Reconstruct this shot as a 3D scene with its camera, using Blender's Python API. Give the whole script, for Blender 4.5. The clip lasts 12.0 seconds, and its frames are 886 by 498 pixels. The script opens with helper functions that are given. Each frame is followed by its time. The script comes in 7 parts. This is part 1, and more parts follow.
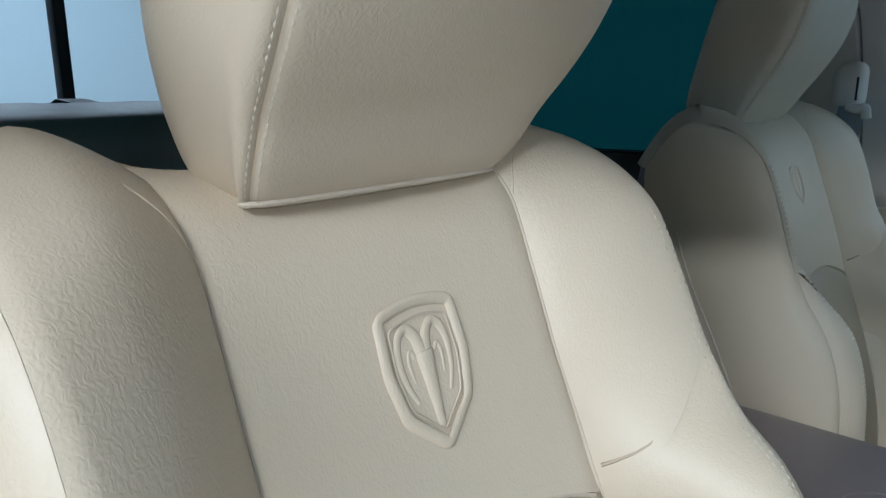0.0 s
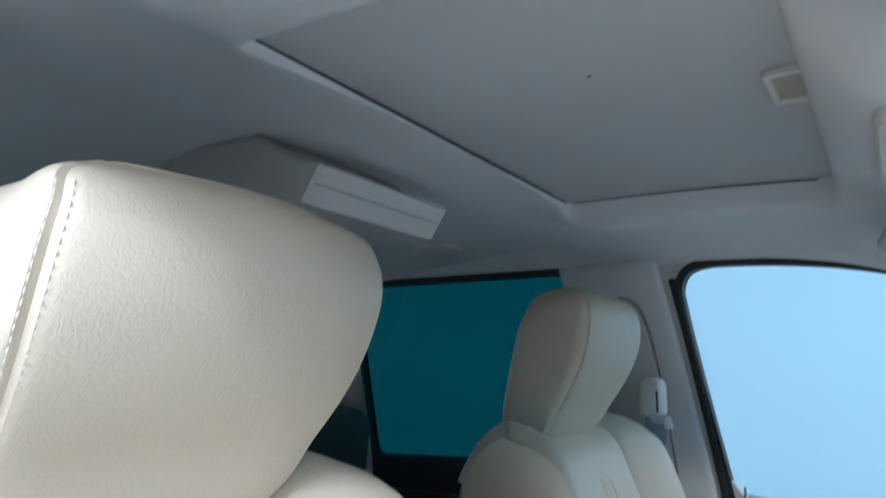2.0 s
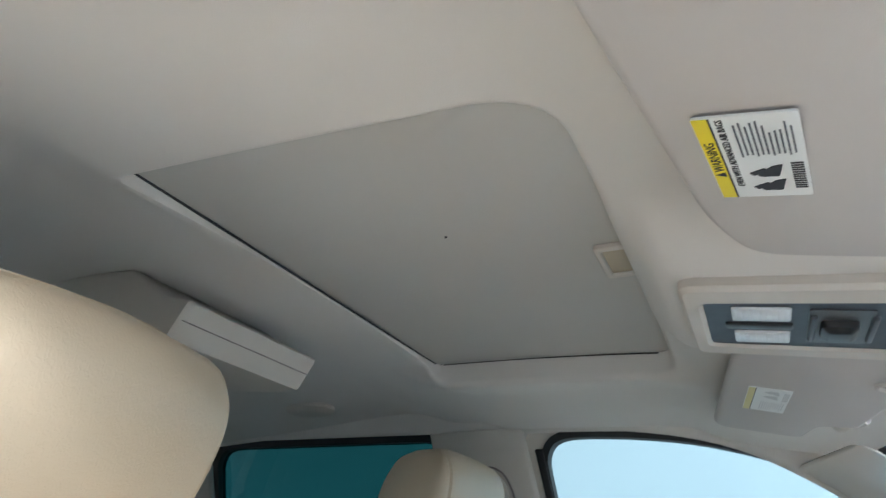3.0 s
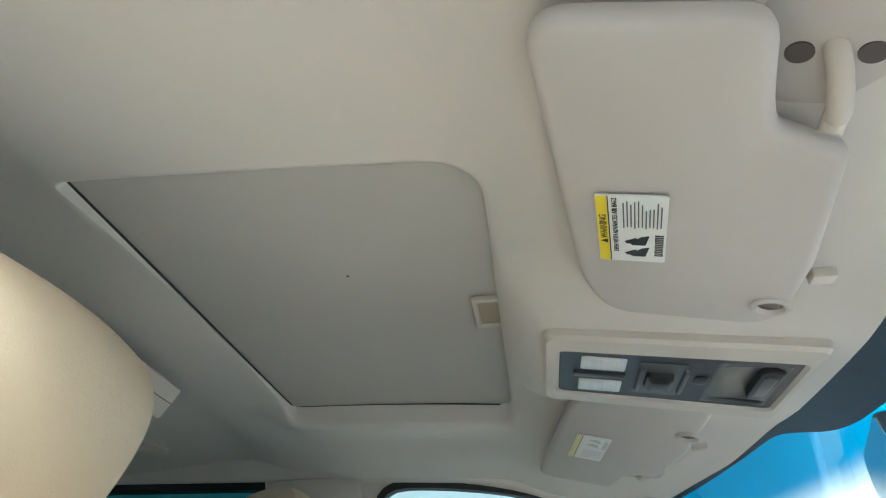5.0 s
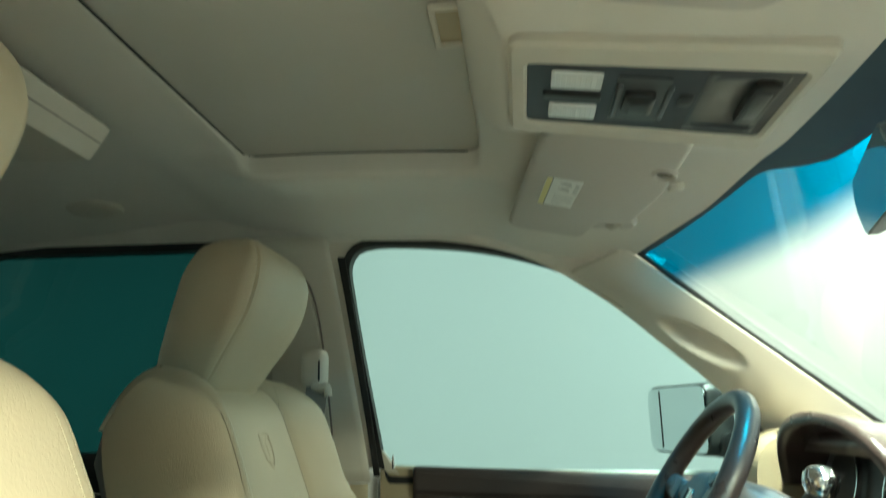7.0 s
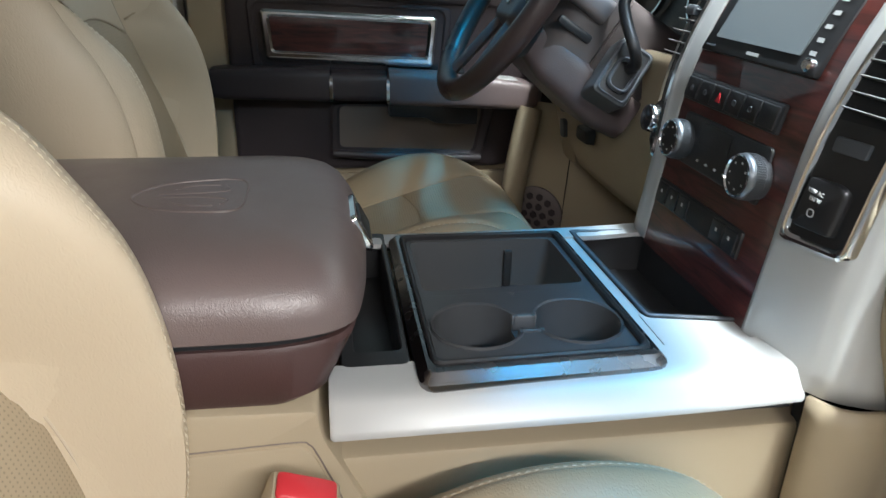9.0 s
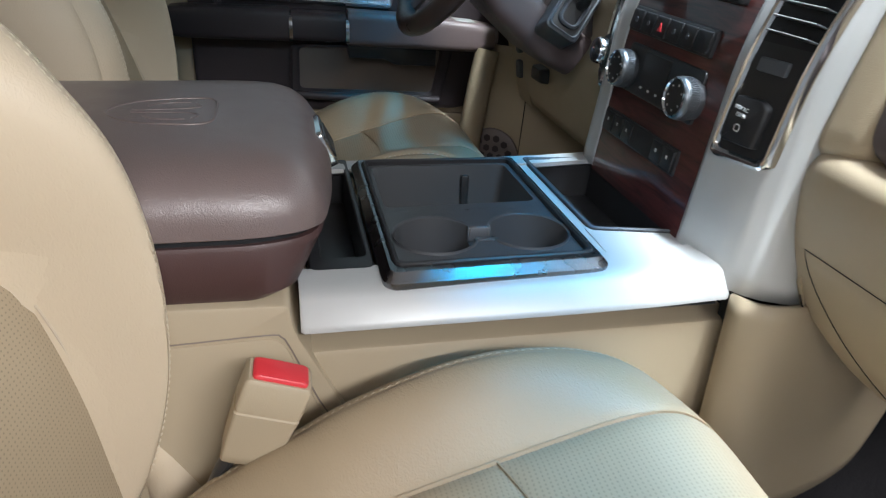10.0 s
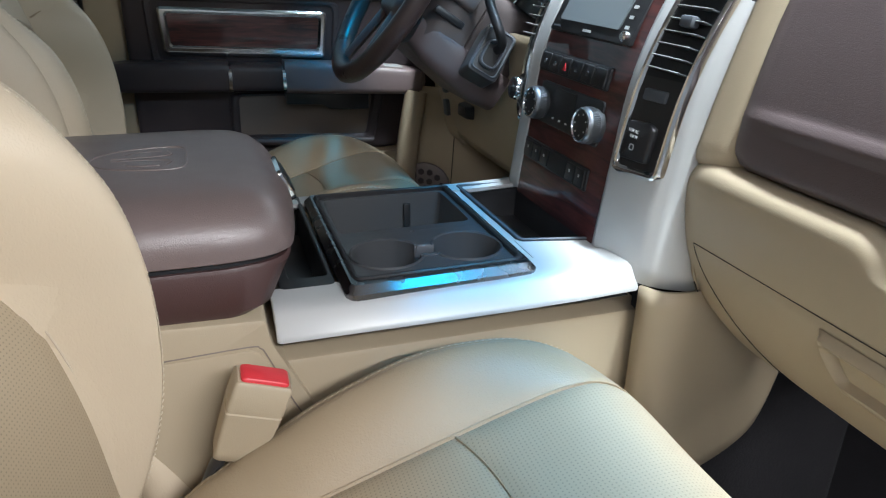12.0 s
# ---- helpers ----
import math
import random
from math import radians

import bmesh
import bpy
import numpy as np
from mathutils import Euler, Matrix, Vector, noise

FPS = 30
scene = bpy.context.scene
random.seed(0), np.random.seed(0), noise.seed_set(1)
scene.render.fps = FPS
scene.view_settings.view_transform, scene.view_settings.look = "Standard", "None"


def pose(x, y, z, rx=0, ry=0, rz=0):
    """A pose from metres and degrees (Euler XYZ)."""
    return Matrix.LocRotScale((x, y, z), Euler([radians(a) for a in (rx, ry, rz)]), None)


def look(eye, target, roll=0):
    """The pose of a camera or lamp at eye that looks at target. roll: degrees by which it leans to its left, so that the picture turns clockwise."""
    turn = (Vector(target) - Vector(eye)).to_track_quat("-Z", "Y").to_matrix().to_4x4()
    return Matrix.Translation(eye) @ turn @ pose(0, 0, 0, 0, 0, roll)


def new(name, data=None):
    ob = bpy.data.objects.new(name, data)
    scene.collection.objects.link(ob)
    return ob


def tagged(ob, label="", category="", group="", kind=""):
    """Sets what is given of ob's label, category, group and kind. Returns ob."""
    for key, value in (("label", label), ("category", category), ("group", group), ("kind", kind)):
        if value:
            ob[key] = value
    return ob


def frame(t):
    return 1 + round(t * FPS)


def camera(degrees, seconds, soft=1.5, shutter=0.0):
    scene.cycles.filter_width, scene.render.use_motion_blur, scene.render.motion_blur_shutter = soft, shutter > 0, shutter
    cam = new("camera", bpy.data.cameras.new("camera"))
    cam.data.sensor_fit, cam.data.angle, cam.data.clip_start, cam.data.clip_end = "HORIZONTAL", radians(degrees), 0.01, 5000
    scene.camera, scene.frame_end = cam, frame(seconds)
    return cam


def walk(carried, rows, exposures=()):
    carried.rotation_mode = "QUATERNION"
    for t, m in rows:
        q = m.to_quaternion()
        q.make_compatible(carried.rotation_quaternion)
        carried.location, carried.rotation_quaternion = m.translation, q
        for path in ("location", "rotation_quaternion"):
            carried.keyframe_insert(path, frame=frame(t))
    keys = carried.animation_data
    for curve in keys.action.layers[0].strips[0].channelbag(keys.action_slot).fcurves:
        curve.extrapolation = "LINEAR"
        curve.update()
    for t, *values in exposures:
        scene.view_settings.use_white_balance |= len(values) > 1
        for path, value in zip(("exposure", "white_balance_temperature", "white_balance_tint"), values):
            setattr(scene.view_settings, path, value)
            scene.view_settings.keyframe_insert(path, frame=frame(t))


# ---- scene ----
cam = camera(64.0, 12.0, soft=1.1, shutter=0.3)
PATH = [
    (0, (0.732, -0.041, 1.002), (-0.723, -1.332, 0.536), -0.1),
    (0.5, (0.739, -0.037, 1.035), (-0.773, -1.26, 0.569), 0.6),
    (1, (0.727, -0.003, 1.062), (-0.827, -1.197, 0.661), 0.4),
    (1.5, (0.708, 0.021, 1.054), (-0.914, -1.144, 0.932), -0.3),
    (2, (0.719, 0.054, 1.033), (-0.948, -0.994, 1.386), 0.0),
    (2.5, (0.728, 0.089, 1.015), (-0.932, -0.815, 1.667), 0.7),
    (3, (0.733, 0.1, 0.992), (-0.937, -0.625, 1.82), 1.2),
    (3.5, (0.737, 0.104, 0.985), (-0.942, -0.473, 1.905), 1.2),
    (3.7, (0.746, 0.103, 0.979), (-0.939, -0.412, 1.925), 0.9),
    (5.3, (0.831, 0.023, 0.909), (-0.894, -0.141, 1.907), -0.5),
    (5.5, (0.825, 0.018, 0.899), (-0.906, -0.119, 1.891), -0.5),
    (6, (0.808, 0.028, 0.884), (-0.935, -0.065, 1.861), -0.9),
    (6.5, (0.777, 0.039, 0.886), (-1.023, -0.05, 1.753), -1.6),
    (7, (0.706, 0.055, 0.892), (-1.23, -0.144, 1.352), -1.2),
    (7.5, (0.656, 0.089, 0.838), (-1.327, -0.172, 0.856), -0.9),
    (7.6, (0.648, 0.086, 0.828), (-1.336, -0.163, 0.766), -1.0),
    (7.7, (0.643, 0.071, 0.824), (-1.34, -0.147, 0.678), -1.2),
    (9.3, (0.664, 0.005, 0.822), (-1.11, 0.372, -0.026), 3.0),
    (9.5, (0.673, -0.002, 0.815), (-1.083, 0.386, -0.059), 3.6),
    (10, (0.715, 0.004, 0.803), (-1.033, 0.414, -0.078), 2.9),
    (10.5, (0.8, 0.03, 0.806), (-0.953, 0.437, -0.067), 1.6),
    (11, (0.824, 0.021, 0.811), (-0.938, 0.45, -0.032), 1.1),
    (11.5, (0.808, -0.011, 0.827), (-0.959, 0.48, 0.031), 1.0),
    (12, (0.813, -0.034, 0.825), (-0.933, 0.556, 0.047), 1.2),
]
EXPOSURE = [(0.0, -0.13, 5200, 5), (1.0, 0.07, 4950, 6), (1.5, 0.36, 4850, 6), (2.0, 0.78, 4900, 6), (2.5, 1.07, 5350, 12), (3.0, 1.08, 5850, 9), (3.5, 1.10, 5800, 8), (5.5, 1.04, 6150, 2), (6.5, 1.10, 6700, -5), (7.0, 0.63, 7350, -18), (7.6, 0.48, 7000, -10), (9.4, -0.06, 6200, 12), (12.0, -0.09, 5950, 11)]
walk(cam, [(t, look(eye, target, roll)) for t, eye, target, roll in PATH], EXPOSURE)

# ---- world and lamps: a bright white showroom with ceiling lights and added fill lamps ----
world = bpy.data.worlds.new("showroom_air")
scene.world = world
world.use_nodes = True
world.node_tree.nodes["Background"].inputs[0].default_value = (0.75, 0.87, 1.0, 1)
world.node_tree.nodes["Background"].inputs[1].default_value = 0.25


def lamp(name, at, target, sx, sy, watts, colour=(1, 1, 1)):
    data = bpy.data.lights.new(name, "AREA")
    data.shape, data.size, data.size_y, data.energy, data.color = "RECTANGLE", sx, sy, watts, colour
    ob = new(name, data)
    ob.matrix_basis = look(at, target)
    return ob


lamp("ceiling_light_front", (0.4, 0.88, 3.0), (0.4, 0.7, 0), 2.4, 0.12, 128, (0.96, 0.99, 1.0)).data.spread = radians(100)
# added fill, no known fitting: whitens the front wall behind the windscreen
lamp("fill_light_hood", (0.0, 3.4, 3.1), (0, 4.4, 0.9), 5.0, 0.9, 100, (0.97, 0.99, 1.0))
lamp("ceiling_light_side", (3.6, 1.2, 2.70), (0.0, 0.1, 0.6), 2.6, 0.07, 178, (1.0, 0.97, 0.92))
# added fill from behind right, lifts the centre stack and dash
lamp("fill_light_right", (3.4, -1.3, 2.45), (0.1, 0.4, 0.7), 1.6, 0.2, 30, (1.0, 0.98, 0.95))
# added low fill for the headrest fronts; no lamp is known there
lamp("fill_light_front_right", (3.6, 3.0, 1.9), (0.2, -0.3, 1.0), 0.9, 0.25, 52, (1.0, 0.94, 0.84))
# added, unseen: brightens the back wall as viewed through the rear window
lamp("fill_light_rear", (-0.5, -4.2, 3.0), (-0.5, -4.6, 0), 4.0, 0.8, 150, (0.95, 0.98, 1.0))
# added wash on the left wall's front end, for a white windscreen
lamp("fill_light_corner", (-4.3, 3.2, 3.2), (-4.9, 3.2, 1.2), 0.3, 2.6, 105, (1.0, 0.99, 0.97))
# added backdrop fill: sets how bright the wall looks past the driver's window
lamp("fill_light_left", (-3.2, 0.0, 3.0), (-4.4, 0, 0.8), 5.0, 0.6, 18, (0.92, 0.98, 1.0))

# ---- materials ----
def nodes_of(name):
    m = bpy.data.materials.new(name)
    m.use_nodes = True
    nt = m.node_tree
    return m, nt, nt.nodes["Principled BSDF"], nt.links.new


def rgb(c):
    return (c[0], c[1], c[2], 1.0)


def surface(name, colour, rough=0.5, metal=0.0, vary=0.12, vary_scale=6.0, grain=0.0, grain_scale=900.0, grain_kind="noise",
            wrinkle=0.0, wrinkle_scale=90.0, stretch=None, coat=0.0, rough_vary=0.08, sheen=0.0, specular=0.5):
    m, nt, bsdf, link = nodes_of(name)
    co = nt.nodes.new("ShaderNodeTexCoord")
    big = nt.nodes.new("ShaderNodeTexNoise")
    big.inputs["Scale"].default_value, big.inputs["Detail"].default_value = vary_scale, 5
    link(co.outputs["Object"], big.inputs["Vector"])
    mix = nt.nodes.new("ShaderNodeMix")
    mix.data_type = "RGBA"
    dark = [c * (1 - vary) for c in colour]
    lite = [min(1, c * (1 + vary)) for c in colour]
    mix.inputs[6].default_value, mix.inputs[7].default_value = rgb(dark), rgb(lite)
    link(big.outputs["Fac"], mix.inputs[0])
    link(mix.outputs[2], bsdf.inputs["Base Color"])
    rr = nt.nodes.new("ShaderNodeMapRange")
    rr.inputs[3].default_value, rr.inputs[4].default_value = max(0.02, rough - rough_vary), min(1, rough + rough_vary)
    fine = nt.nodes.new("ShaderNodeTexNoise")
    fine.inputs["Scale"].default_value, fine.inputs["Detail"].default_value = 35, 4
    link(co.outputs["Object"], fine.inputs["Vector"])
    link(fine.outputs["Fac"], rr.inputs[0])
    link(rr.outputs[0], bsdf.inputs["Roughness"])
    bsdf.inputs["Metallic"].default_value = metal
    bsdf.inputs["Coat Weight"].default_value = coat
    bsdf.inputs["Coat Roughness"].default_value = 0.06
    bsdf.inputs["Sheen Weight"].default_value = sheen
    bsdf.inputs["Specular IOR Level"].default_value = specular
    last = None
    if wrinkle:
        wn = nt.nodes.new("ShaderNodeTexNoise")
        wn.inputs["Scale"].default_value, wn.inputs["Detail"].default_value, wn.inputs["Distortion"].default_value = wrinkle_scale, 3, 0.6
        if stretch:
            mp = nt.nodes.new("ShaderNodeMapping")
            mp.inputs["Scale"].default_value = stretch
            link(co.outputs["Object"], mp.inputs[0])
            link(mp.outputs[0], wn.inputs["Vector"])
        else:
            link(co.outputs["Object"], wn.inputs["Vector"])
        b = nt.nodes.new("ShaderNodeBump")
        b.inputs["Strength"].default_value, b.inputs["Distance"].default_value = wrinkle, 0.002
        link(wn.outputs["Fac"], b.inputs["Height"])
        last = b
    if grain:
        b = nt.nodes.new("ShaderNodeBump")
        b.inputs["Strength"].default_value, b.inputs["Distance"].default_value = grain, 0.0006
        if grain_kind == "cells":
            warp = nt.nodes.new("ShaderNodeTexNoise")
            warp.inputs["Scale"].default_value = 160
            link(co.outputs["Object"], warp.inputs["Vector"])
            add = nt.nodes.new("ShaderNodeMixRGB")
            add.blend_type = "LINEAR_LIGHT"
            add.inputs[0].default_value = 0.004
            if stretch:
                mg = nt.nodes.new("ShaderNodeMapping")
                mg.inputs["Scale"].default_value = stretch
                link(co.outputs["Object"], mg.inputs[0])
                link(mg.outputs[0], add.inputs[1])
            else:
                link(co.outputs["Object"], add.inputs[1])
            link(warp.outputs["Color"], add.inputs[2])
            tex = nt.nodes.new("ShaderNodeTexVoronoi")
            tex.feature = "SMOOTH_F1"
            tex.inputs["Scale"].default_value = grain_scale
            link(add.outputs[0], tex.inputs["Vector"])
            link(tex.outputs["Distance"], b.inputs["Height"])
            b.invert = True
        else:
            tex = nt.nodes.new("ShaderNodeTexNoise")
            tex.inputs["Scale"].default_value, tex.inputs["Detail"].default_value = grain_scale, 2
            link(co.outputs["Object"], tex.inputs["Vector"])
            link(tex.outputs["Fac"], b.inputs["Height"])
        if last:
            link(last.outputs[0], b.inputs["Normal"])
        last = b
    if last:
        link(last.outputs[0], bsdf.inputs["Normal"])
    return m


def perforated(name, colour, rough):
    """Leather with small punched holes about 4 mm apart."""
    m = surface(name, colour, rough, grain=0.2, grain_scale=650, grain_kind="cells", wrinkle=0.12, wrinkle_scale=60)
    nt = m.node_tree
    bsdf = nt.nodes["Principled BSDF"]
    co = nt.nodes.new("ShaderNodeTexCoord")
    sep = nt.nodes.new("ShaderNodeSeparateXYZ")
    nt.links.new(co.outputs["UV"], sep.inputs[0])
    vor = nt.nodes.new("ShaderNodeTexVoronoi")
    vor.inputs["Scale"].default_value, vor.inputs["Randomness"].default_value = 270, 0.0
    nt.links.new(co.outputs["UV"], vor.inputs["Vector"])
    vor.voronoi_dimensions = "2D"
    lt = nt.nodes.new("ShaderNodeMapRange")
    lt.inputs[1].default_value, lt.inputs[2].default_value = 0.12, 0.26
    nt.links.new(vor.outputs["Distance"], lt.inputs[0])
    mul = nt.nodes.new("ShaderNodeMix")
    mul.data_type = "RGBA"
    src = bsdf.inputs["Base Color"].links[0].from_socket
    mul.inputs[6].default_value = rgb([c * 0.68 for c in colour])
    nt.links.new(lt.outputs[0], mul.inputs[0])
    nt.links.new(src, mul.inputs[7])
    nt.links.new(mul.outputs[2], bsdf.inputs["Base Color"])
    return m


def wood(name):
    m, nt, bsdf, link = nodes_of(name)
    co = nt.nodes.new("ShaderNodeTexCoord")
    mp = nt.nodes.new("ShaderNodeMapping")
    mp.inputs["Scale"].default_value = (3, 3, 26)
    link(co.outputs["Object"], mp.inputs[0])
    nz = nt.nodes.new("ShaderNodeTexNoise")
    nz.inputs["Scale"].default_value, nz.inputs["Detail"].default_value, nz.inputs["Distortion"].default_value = 4, 8, 1.2
    link(mp.outputs[0], nz.inputs["Vector"])
    rp = nt.nodes.new("ShaderNodeValToRGB")
    rp.color_ramp.elements[0].color, rp.color_ramp.elements[0].position = (0.026, 0.007, 0.006, 1), 0.3
    rp.color_ramp.elements[1].color, rp.color_ramp.elements[1].position = (0.130, 0.032, 0.026, 1), 0.7
    link(nz.outputs["Fac"], rp.inputs[0])
    link(rp.outputs[0], bsdf.inputs["Base Color"])
    bsdf.inputs["Roughness"].default_value = 0.35
    bsdf.inputs["Coat Weight"].default_value, bsdf.inputs["Coat Roughness"].default_value = 1.0, 0.04
    return m


def pane_glass(name, tint, gloss=0.3, band=None):
    """Thin see-through glass; band: (z from, z to, colour) of a tint strip along its top."""
    m = bpy.data.materials.new(name)
    m.use_nodes = True
    nt = m.node_tree
    nt.nodes.clear()
    out = nt.nodes.new("ShaderNodeOutputMaterial")
    mix = nt.nodes.new("ShaderNodeMixShader")
    tr, gl = nt.nodes.new("ShaderNodeBsdfTransparent"), nt.nodes.new("ShaderNodeBsdfGlossy")
    gl.inputs["Roughness"].default_value = 0.02
    tr.inputs[0].default_value = rgb(tint)
    fr = nt.nodes.new("ShaderNodeFresnel")
    fr.inputs[0].default_value = 1.35
    if band:
        z0, z1, colour = band
        co = nt.nodes.new("ShaderNodeTexCoord")
        sp = nt.nodes.new("ShaderNodeSeparateXYZ")
        mr = nt.nodes.new("ShaderNodeMapRange")
        mr.interpolation_type = "SMOOTHSTEP"
        mr.inputs[1].default_value, mr.inputs[2].default_value = z0, z1
        cm = nt.nodes.new("ShaderNodeMix")
        cm.data_type = "RGBA"
        cm.inputs[6].default_value, cm.inputs[7].default_value = rgb(tint), rgb(colour)
        nt.links.new(co.outputs["Object"], sp.inputs[0])
        nt.links.new(sp.outputs[2], mr.inputs[0])
        nt.links.new(mr.outputs[0], cm.inputs[0])
        nt.links.new(cm.outputs[2], tr.inputs[0])
    mu = nt.nodes.new("ShaderNodeMath")
    mu.operation = "MULTIPLY"
    mu.inputs[1].default_value = gloss
    nt.links.new(fr.outputs[0], mu.inputs[0])
    nt.links.new(mu.outputs[0], mix.inputs[0])
    nt.links.new(tr.outputs[0], mix.inputs[1])
    nt.links.new(gl.outputs[0], mix.inputs[2])
    nt.links.new(mix.outputs[0], out.inputs[0])
    return m


BEIGE = (0.56, 0.464, 0.338)
LEATHER = surface("beige_leather", BEIGE, 0.48, vary=0.05, grain=0.42, grain_scale=520, grain_kind="cells", wrinkle=0.04, wrinkle_scale=330, stretch=(1.0, 1.0, 0.45))
# next two are darker than BEIGE: shade on the seats put into their colour
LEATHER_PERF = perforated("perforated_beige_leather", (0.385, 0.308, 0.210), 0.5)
LEATHER_SHADED = surface("shaded_beige_leather", (0.345, 0.268, 0.176), 0.44, vary=0.09, vary_scale=9, grain=0.45, grain_scale=600, grain_kind="cells", wrinkle=0.18, wrinkle_scale=260)
SCUFF = surface("scuffed_leather", (0.80, 0.68, 0.46), 0.8, vary=0.1)
THREAD = surface("cream_thread", (0.62, 0.55, 0.43), 0.7, vary=0.1)
PIPING = surface("beige_leather_fold", (0.5, 0.42, 0.32), 0.5, vary=0.05)
PLASTIC_BEIGE = surface("beige_plastic", (0.41, 0.335, 0.232), 0.5, vary=0.04, grain=0.25, grain_scale=1100, grain_kind="cells")
PLASTIC_TAUPE = surface("taupe_plastic", (0.20, 0.165, 0.16), 0.5, vary=0.05, grain=0.2, grain_scale=1000)
VINYL_BEIGE = surface("grained_beige_vinyl", (0.46, 0.375, 0.258), 0.48, vary=0.04, grain=0.35, grain_scale=950, grain_kind="cells")
CLOTH = surface("headliner_cloth", (0.645, 0.608, 0.566), 0.95, vary=0.04, grain=0.4, grain_scale=1300, wrinkle=0.05, wrinkle_scale=20, sheen=0.2)
CLOTH_SHADE = surface("sunshade_cloth", (0.52, 0.505, 0.475), 0.95, vary=0.04, grain=0.4, grain_scale=1300)
VISOR_SKIN = surface("visor_vinyl", (0.53, 0.497, 0.474), 0.8, vary=0.03, grain=0.25, grain_scale=1000)
TRIM_GREIGE = surface("greige_plastic", (0.60, 0.555, 0.50), 0.55, vary=0.03, grain=0.15, grain_scale=1200)
BROWN_LEATHER = surface("dark_brown_leather", (0.058, 0.040, 0.038), 0.30, vary=0.1, grain=0.5, grain_scale=520, grain_kind="cells")
LID_LEATHER = surface("brown_lid_leather", (0.172, 0.130, 0.124), 0.33, specular=0.8, vary=0.1, grain=0.38, grain_scale=850, grain_kind="cells")
LID_BASE = surface("red_brown_plastic", (0.070, 0.036, 0.034), 0.45, vary=0.08, grain=0.3, grain_scale=900, grain_kind="cells")
BROWN_PLASTIC = surface("dark_brown_plastic", (0.102, 0.076, 0.076), 0.45, vary=0.08, grain=0.3, grain_scale=900, grain_kind="cells")
ARM_TAUPE = surface("brown_taupe_plastic", (0.185, 0.140, 0.136), 0.42, vary=0.06, grain=0.3, grain_scale=900, grain_kind="cells")
POCKET_TAUPE = surface("warm_taupe_plastic", (0.190, 0.150, 0.125), 0.5, vary=0.06, grain=0.2, grain_scale=1000)
BROWN_BLACK = surface("brown_black_plastic", (0.054, 0.042, 0.045), 0.42, vary=0.08, grain=0.3, grain_scale=900, grain_kind="cells")
BLACK_PLASTIC = surface("black_plastic", (0.024, 0.024, 0.026), 0.38, vary=0.15, grain=0.12, grain_scale=1200)
CHARCOAL = surface("charcoal_plastic", (0.072, 0.075, 0.081), 0.36, vary=0.1, grain=0.15, grain_scale=1300)
SLATE = surface("slate_plastic", (0.09, 0.10, 0.115), 0.45, vary=0.06, grain=0.15, grain_scale=1200)
TAUPE_DARK = surface("dark_taupe_plastic", (0.090, 0.072, 0.070), 0.5, vary=0.05, grain=0.2, grain_scale=1000)
NAVY = surface("navy_grey_plastic", (0.030, 0.034, 0.047), 0.42, vary=0.06, grain=0.12, grain_scale=1200)
RUBBER = surface("black_rubber", (0.010, 0.011, 0.013), 0.6, vary=0.15)
SILVER = surface("satin_silver_paint", (0.55, 0.556, 0.552), 0.45, metal=0.2, vary=0.02, rough_vary=0.03, grain=0.03, grain_scale=2000)
DARK_CHROME = surface("dark_chrome", (0.27, 0.27, 0.285), 0.27, metal=1.0, vary=0.03, rough_vary=0.03)
CHROME = surface("chrome", (0.84, 0.85, 0.87), 0.13, metal=1.0, vary=0.03, rough_vary=0.04)
WOOD = wood("lacquered_burgundy_wood")
SCREEN = surface("screen_glass", (0.16, 0.18, 0.19), 0.12, vary=0.05, rough_vary=0.02)
RED = surface("red_buckle_plastic", (0.62, 0.035, 0.045), 0.4, vary=0.05)
WHITE_PAPER = surface("white_label_paper", (0.78, 0.79, 0.78), 0.55, vary=0.03)
PALE_YELLOW = surface("faded_yellow_print", (0.72, 0.66, 0.32), 0.55, vary=0.03)
YELLOW = surface("yellow_print", (0.85, 0.68, 0.02), 0.55, vary=0.03)
INK = surface("black_ink", (0.02, 0.02, 0.025), 0.6, vary=0.1)
PALE_PRINT = surface("pale_print", (0.55, 0.56, 0.56), 0.5, vary=0.05)
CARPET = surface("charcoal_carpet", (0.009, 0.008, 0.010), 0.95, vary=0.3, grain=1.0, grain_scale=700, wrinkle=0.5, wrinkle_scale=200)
WEBBING = surface("grey_belt_webbing", (0.24, 0.24, 0.25), 0.7, vary=0.06, grain=0.5, grain_scale=800)
DARK_CLOTH = surface("dark_seat_leather", (0.035, 0.035, 0.038), 0.6, vary=0.1, grain=0.3, grain_scale=600, grain_kind="cells")
LENS = surface("frosted_lens", (0.72, 0.74, 0.76), 0.25, vary=0.05)
KNOB = surface("satin_knob_metal", (0.20, 0.21, 0.225), 0.34, metal=0.8, vary=0.03)
MIRROR = surface("mirror_silvering", (0.85, 0.88, 0.88), 0.02, metal=1.0, vary=0.0, rough_vary=0.01)
WALL_PAINT = surface("pale_wall_paint", (0.48, 0.51, 0.53), 0.9, vary=0.03, vary_scale=0.5)
FLOOR_PAINT = surface("pale_floor_paint", (0.24, 0.24, 0.24), 0.4, vary=0.1, vary_scale=0.8)
GLASS = pane_glass("side_glass", (0.66, 0.86, 0.90))
PRIVACY = pane_glass("privacy_glass", (0.012, 0.068, 0.071))
REAR_GLASS = pane_glass("rear_glass", (0.86, 0.93, 0.95))
WINDSHIELD = pane_glass("windshield_glass", (0.93, 0.97, 0.95), 0.12, band=(1.108, 1.156, (0.002, 0.19, 0.37)))
